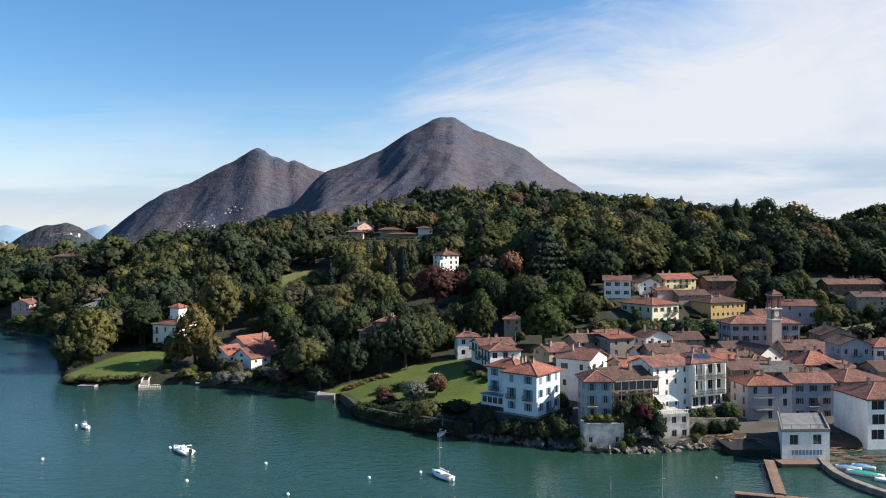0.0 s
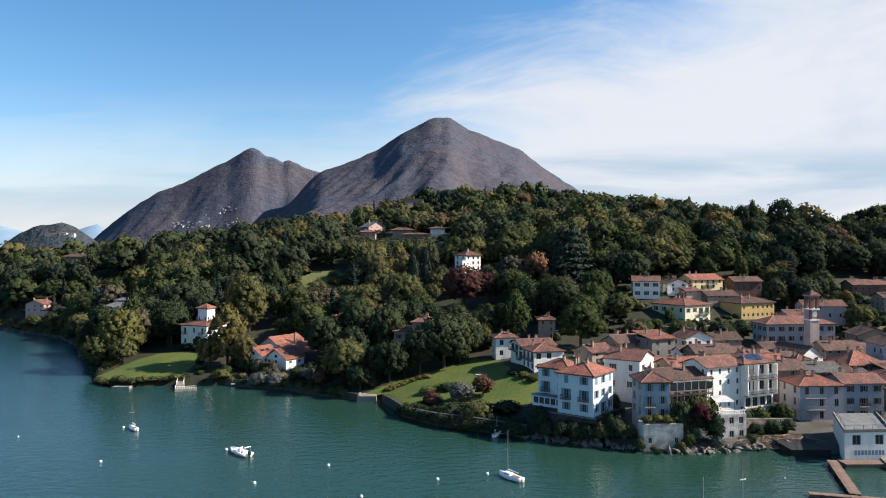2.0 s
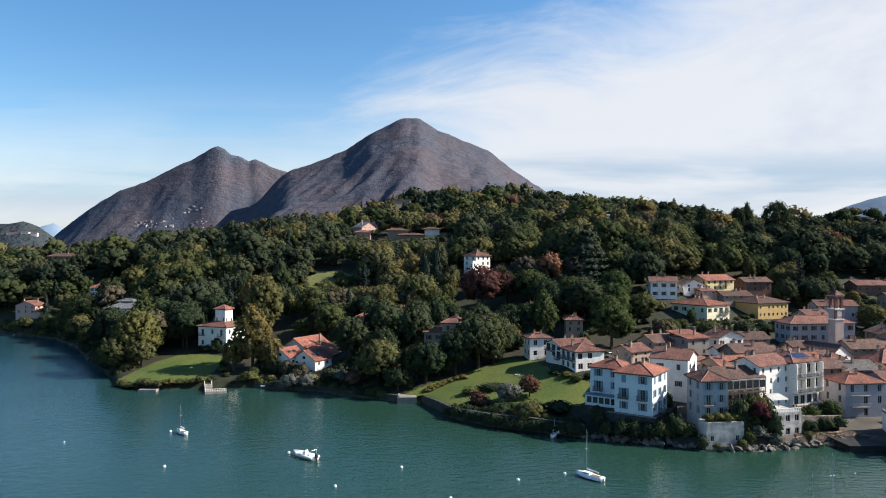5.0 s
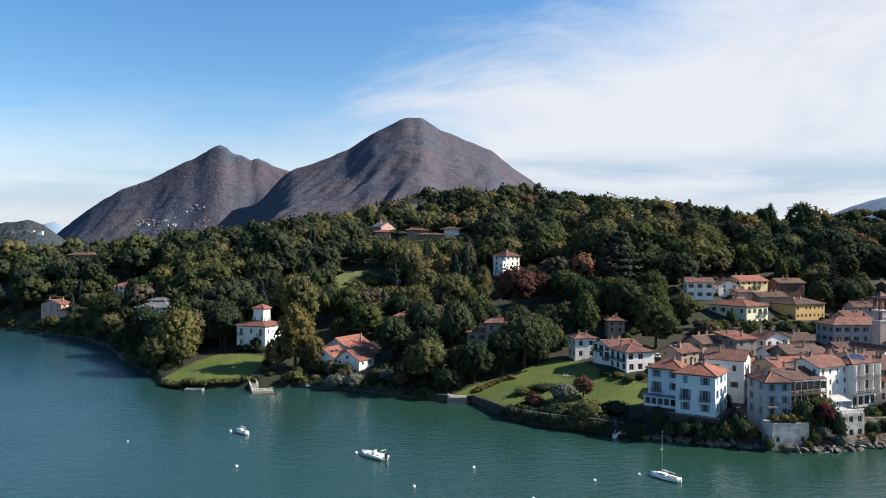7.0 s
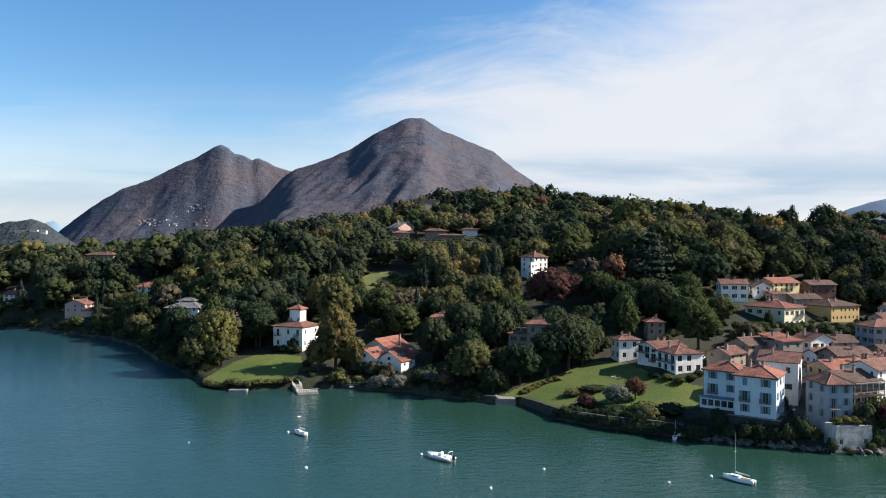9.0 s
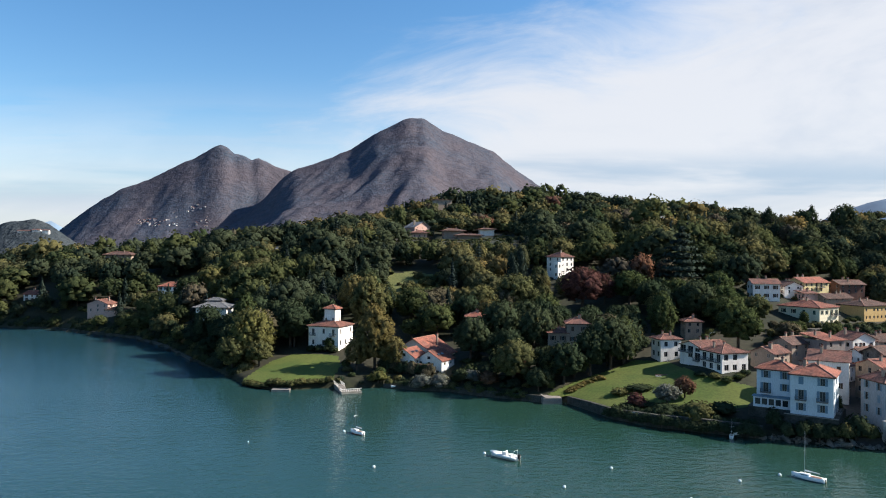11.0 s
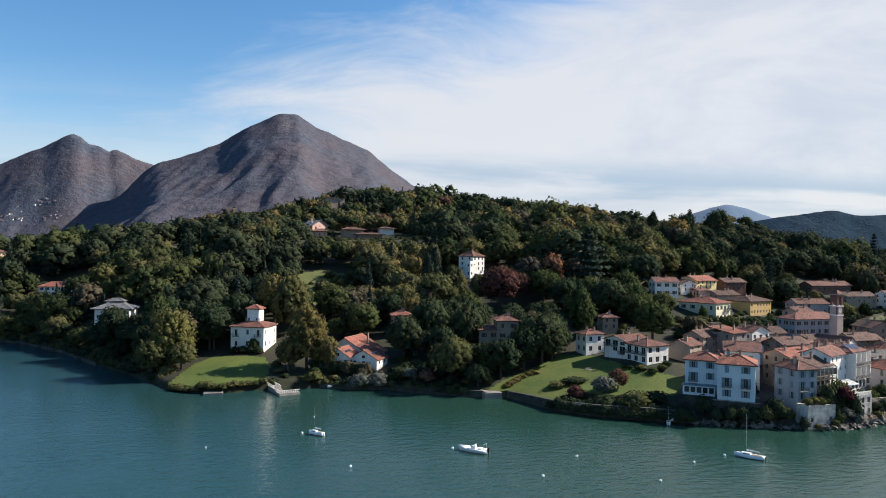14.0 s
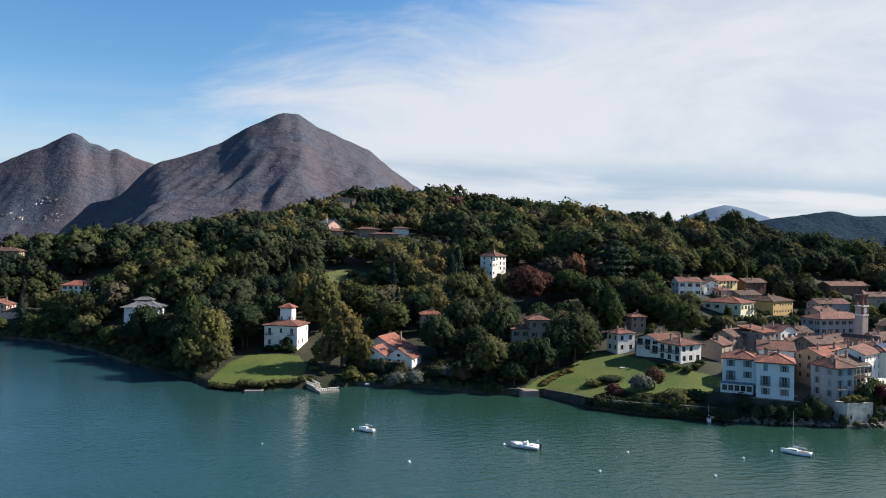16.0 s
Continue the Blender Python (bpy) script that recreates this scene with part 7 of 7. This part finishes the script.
wrng = random.Random(21)
KINDS = (("round", "green", 30), ("round", "dark", 24), ("round", "olive", 22), ("tall", "green", 9), ("tall", "dark", 5), ("round", "gold", 3), ("round", "yellow", 1), ("round", "rust", 1), ("round", "brown", 4),
         ("spruce", "conifer", 6), ("cypress", "conifer", 2))
BAG = [(k, l) for k, l, n in KINDS for _ in range(n)]
no_tree = [VILLAGE, LAWN_VILLA, LAWN_GARDEN, MEADOW, FIELD, [(-10, 196), (30, 185), (45, 225), (30, 232), (-6, 240)], [(-140, 255), (-100, 250), (-100, 296), (-130, 296)]]
spots = []
y = 232.0
while y < 860:
    step = 11.2 if y < 420 else (13.0 if y < 600 else 15.5)
    x = -0.6 * y - 90
    while x < 1.05 * y - 90:
        spots.append((x + wrng.uniform(-0.42, 0.42) * step, y + wrng.uniform(-0.42, 0.42) * step))
        x += step
    y += step * 0.88
sx, sy = np.array([s[0] for s in spots]), np.array([s[1] for s in spots])
sdist, sland = shore_distance(sx, sy), land(sx, sy)
ok = (sdist > 2.5)
for poly in no_tree:
    ok &= ~inside(poly, sx, sy)
far = {l: [[], [], [], [], []] for l in LEAF}
FARCROWN = {}


def join_crown(kind, leaf, px, py, pz, h, w, level, var):
    """Adds one crown of the wood to the joined mesh of its tone; level sets how fine it is."""
    key = (kind, var % 4, level)
    if key not in FARCROWN:
        cnt, size, n = ((660, 0.031, 38), (330, 0.042, 26), (165, 0.058, 18), (85, 0.076, 13))[level]
        n = n if kind not in ("bush", "spread") else max(5, n // 2)
        FARCROWN[key] = crown_geometry(kind, cnt, size, 400 + var * 17 + level, n)
    v, t, q, nn = FARCROWN[key]
    a = wrng.uniform(0, math.tau)
    turn = np.array([[math.cos(a), math.sin(a), 0], [-math.sin(a), math.cos(a), 0], [0, 0, 1]])
    V_, T_, Q_, N_, tone = far[leaf]
    base = far_count.get(leaf, 0)
    V_.append((v @ turn) * np.array([w, w, h]) + np.array([px, py, pz - 0.5]))
    T_.append(t + base), Q_.append(q + base), N_.append(nn @ turn), tone.append(np.full(len(v), wrng.random()))
    far_count[leaf] = base + len(v)


far_count = {}
made = 0
for px, py, pz, good, dd in zip(sx, sy, sland, ok, sdist):
    kind, leaf = BAG[wrng.randrange(len(BAG))]
    h = (wrng.uniform(10, 20) if kind in ("round", "tall") else wrng.uniform(13, 22)) * (1.3 if wrng.random() < 0.12 else 1.0)
    w = h * (wrng.uniform(0.9, 1.25) if kind == "round" else (0.66 if kind == "tall" else (0.42 if kind == "spruce" else 0.28)))
    if dd < 9:
        h, w = h * 0.7, w * 0.8
    if py > 470:
        h, w = h * wrng.uniform(0.7, 1.05), w * wrng.uniform(0.95, 1.3)
    if 105 < px < 235 and 370 < py < 520:
        h, w = h * 0.72, w * 0.82
    var = wrng.randrange(4)
    # stands of one kind: light oaks on the middle of the hill, darker woods at the left end
    # beyond x = 100, shade on the slope is put into darker leaf tones
    zone = noise.noise(Vector((px * 0.014, py * 0.011, 1.3))) + (0.16 if -70 < px < 110 and 370 < py < 640 else 0.0) - (0.55 if px > 100 and py > 290 else 0.0) - (0.1 if px < -110 and py < 520 else 0.0)
    if leaf in ("green", "dark", "olive") and wrng.random() < 0.75:
        leaf = "dark" if zone < -0.12 else ("green" if zone < 0.14 else "olive")
    if not good:
        continue
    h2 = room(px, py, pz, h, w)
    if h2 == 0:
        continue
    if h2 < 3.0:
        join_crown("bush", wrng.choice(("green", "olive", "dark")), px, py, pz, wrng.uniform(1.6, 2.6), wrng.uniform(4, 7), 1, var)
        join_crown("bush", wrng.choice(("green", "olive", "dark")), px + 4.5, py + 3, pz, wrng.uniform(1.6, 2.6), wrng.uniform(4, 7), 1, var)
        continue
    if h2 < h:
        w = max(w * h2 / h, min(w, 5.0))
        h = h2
    if py < 330 and px < 70 and made < 240:
        tree(kind, px, py, h, w, leaf, pz - 0.2, var)
        made += 1
    else:
        join_crown(kind, leaf, px, py, pz, h, w, 0 if py < 420 else (1 if py < 520 else (2 if py < 640 else 3)), var)
# the wooded hill behind the village
for k in range(330):
    px, py = 585 + wrng.gauss(0, 95), 910 + wrng.gauss(0, 62)
    h = wrng.uniform(10, 18)
    join_crown("round", wrng.choice(("green", "dark", "olive", "dark")), px, py, lz(px, py), h, h * wrng.uniform(0.9, 1.3), 3, k)
# thick growth right down to the water on the far shore
for x, y in along([(-450, 521), (-332, 461), (-303, 444), (-285, 442), (-249, 415), (-221, 395), (-194, 359.5), (-172, 318.5), (-154, 290), (-143, 270)], 3.4):
    for off, lo, hi in ((1.0, 2.5, 5.0), (4.5, 4.0, 7.5)):
        s = wrng.uniform(lo, hi)
        join_crown("bush", wrng.choice(("dark", "dark", "green", "olive")), x + wrng.uniform(-1, 1) + off, y + wrng.uniform(-1, 1) + off * 0.7, 0.6 + off * 0.25, s, s * 1.35, 1, int(x * 7) % 5)
for k in range(44):
    px, py = wrng.uniform(-98, -58), wrng.uniform(346, 408)
    s = wrng.uniform(1.5, 6.5)
    join_crown("bush", wrng.choice(("green", "olive", "yellow")), px, py, lz(px, py) + 0.4, s, s * 1.4, 1, k)
# low growth on the bank below the chalet and beside the villa lawn
for k in range(150):
    px, py = wrng.uniform(-110, -42), wrng.uniform(232, 266)
    dd = float(shore_distance(np.array([px]), np.array([py]))[0])
    if not 0.8 < dd < 13 or any(math.hypot(px - f[0], py - f[1]) < f[2] + 0.5 for f in FOOT) or inside(LAWN_VILLA, np.array([px]), np.array([py]))[0] or inside(LAWN_GARDEN, np.array([px]), np.array([py]))[0]:
        continue
    s = wrng.uniform(1.0, 2.6)
    join_crown("bush", wrng.choice(("dark", "dark", "green", "olive")), px, py, lz(px, py), s, s * 1.8, 1, k)
# shrubs between the houses above the village
for k in range(1000):
    px, py = (wrng.uniform(28, 240), wrng.uniform(242, 345)) if k < 600 else (wrng.uniform(135, 240), wrng.uniform(284, 335))
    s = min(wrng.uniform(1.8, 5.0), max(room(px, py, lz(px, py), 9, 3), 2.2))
    if any(math.hypot(px - f[0], py - f[1]) < f[2] * 0.85 for f in FOOT) or inside(FIELD, np.array([px]), np.array([py]))[0] or inside(VILLAGE, np.array([px]), np.array([py]))[0]:
        continue
    join_crown("bush", wrng.choice(("green", "dark", "dark", "olive")), px, py, lz(px, py), s, max(s * 1.3, 3.0), 1, k)
# undergrowth along the shore and the edges of clearings
for k in range(900):
    px = wrng.uniform(-330, 60)
    py = wrng.uniform(232, 470)
    dd = float(shore_distance(np.array([px]), np.array([py]))[0])
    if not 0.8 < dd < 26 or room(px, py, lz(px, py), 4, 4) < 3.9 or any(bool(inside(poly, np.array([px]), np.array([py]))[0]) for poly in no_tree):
        continue
    s = wrng.uniform(2.5, 5.0)
    join_crown("bush", wrng.choice(("green", "dark", "olive", "dark")), px, py, lz(px, py), s, s * 1.5, 2, k)
for leaf, heaps in far.items():
    if heaps[0]:
        V_, T_, Q_, N_, tone = (np.concatenate(b) for b in heaps)
        ob = new("woodland", leaf_mesh("woodland", V_, T_, Q_, N_, WOOD[leaf], tone))
        tagged(ob, TONE[leaf] + " crowns of the mixed autumn wood on the hill", "woodland", "", "stuff")

# ---- far houses at the mountain's foot ----
hrng = random.Random(4)
wallm, roofm = finish(boxed((0, 11, 0, 8, -6, 6)), "wall", MAT["white"]), None
bm, caps = roof_mesh("gable", 11, 8, 2.2, 0.6)
roofm = finish(bm, "roof", MAT["tile"])
far_win = finish(boxed((0, 1.4, -0.06, 0.05, 0, 1.5)), "window", MAT["pane"])


def far_house(x, y, z, rot, s=1.0):
    ob = thing("far_house", pose(x, y, z, 0, 0, rot), "white house with clay roof far off at the mountain's foot", "house", "far houses")
    ob.scale = s if isinstance(s, tuple) else (s * 0.8, s * 0.8, s * 0.72)
    for nm, me, loc in (("wall", wallm, (0, 0, 0)), ("roof", roofm, (0, 0, 6)), *[("window", far_win, (1.2 + 2.6 * k, 0, 3.4)) for k in range(4)]):
        c = new(nm, me)
        c.parent, c.location = ob, loc


bpy.context.view_layer.update()
deps = bpy.context.evaluated_depsgraph_get()


def slope_house(x, z, s):
    """A far house where the line of sight from over the lake towards x, z at y = 2700 meets the mountain."""
    eye, way = Vector((-73, 5, 47.8)), Vector((x + 73, 2695, z - 47.8)).normalized()
    hit, loc, *_ = scene.ray_cast(deps, eye + way * 1250, way)
    if hit:
        far_house(loc.x, loc.y, loc.z, hrng.uniform(-30, 30), s)


for k in range(34):
    slope_house(hrng.uniform(-1015, -735), hrng.uniform(128, 154), hrng.uniform(0.6, 1.0))
for k in range(12):
    slope_house(hrng.gauss(-975, 22), hrng.uniform(140, 154), hrng.uniform(0.7, 1.1))
for k in range(8):
    slope_house(-800 + hrng.gauss(0, 16), 200 + hrng.gauss(0, 7), hrng.uniform(0.7, 1.1))
for k in range(6):
    slope_house(hrng.uniform(-900, -740), hrng.uniform(158, 190), hrng.uniform(0.5, 0.8))
for dx, wide in ((0, 2.2), (30, 1.4), (50, 1.2)):
    hit, loc, *_ = scene.ray_cast(deps, Vector((-870 + dx, 1575, 1500)), Vector((0, 0, -1)))
    far_house(-870 + dx, 1575, loc.z, 4, (wide, 1.0, 0.8))
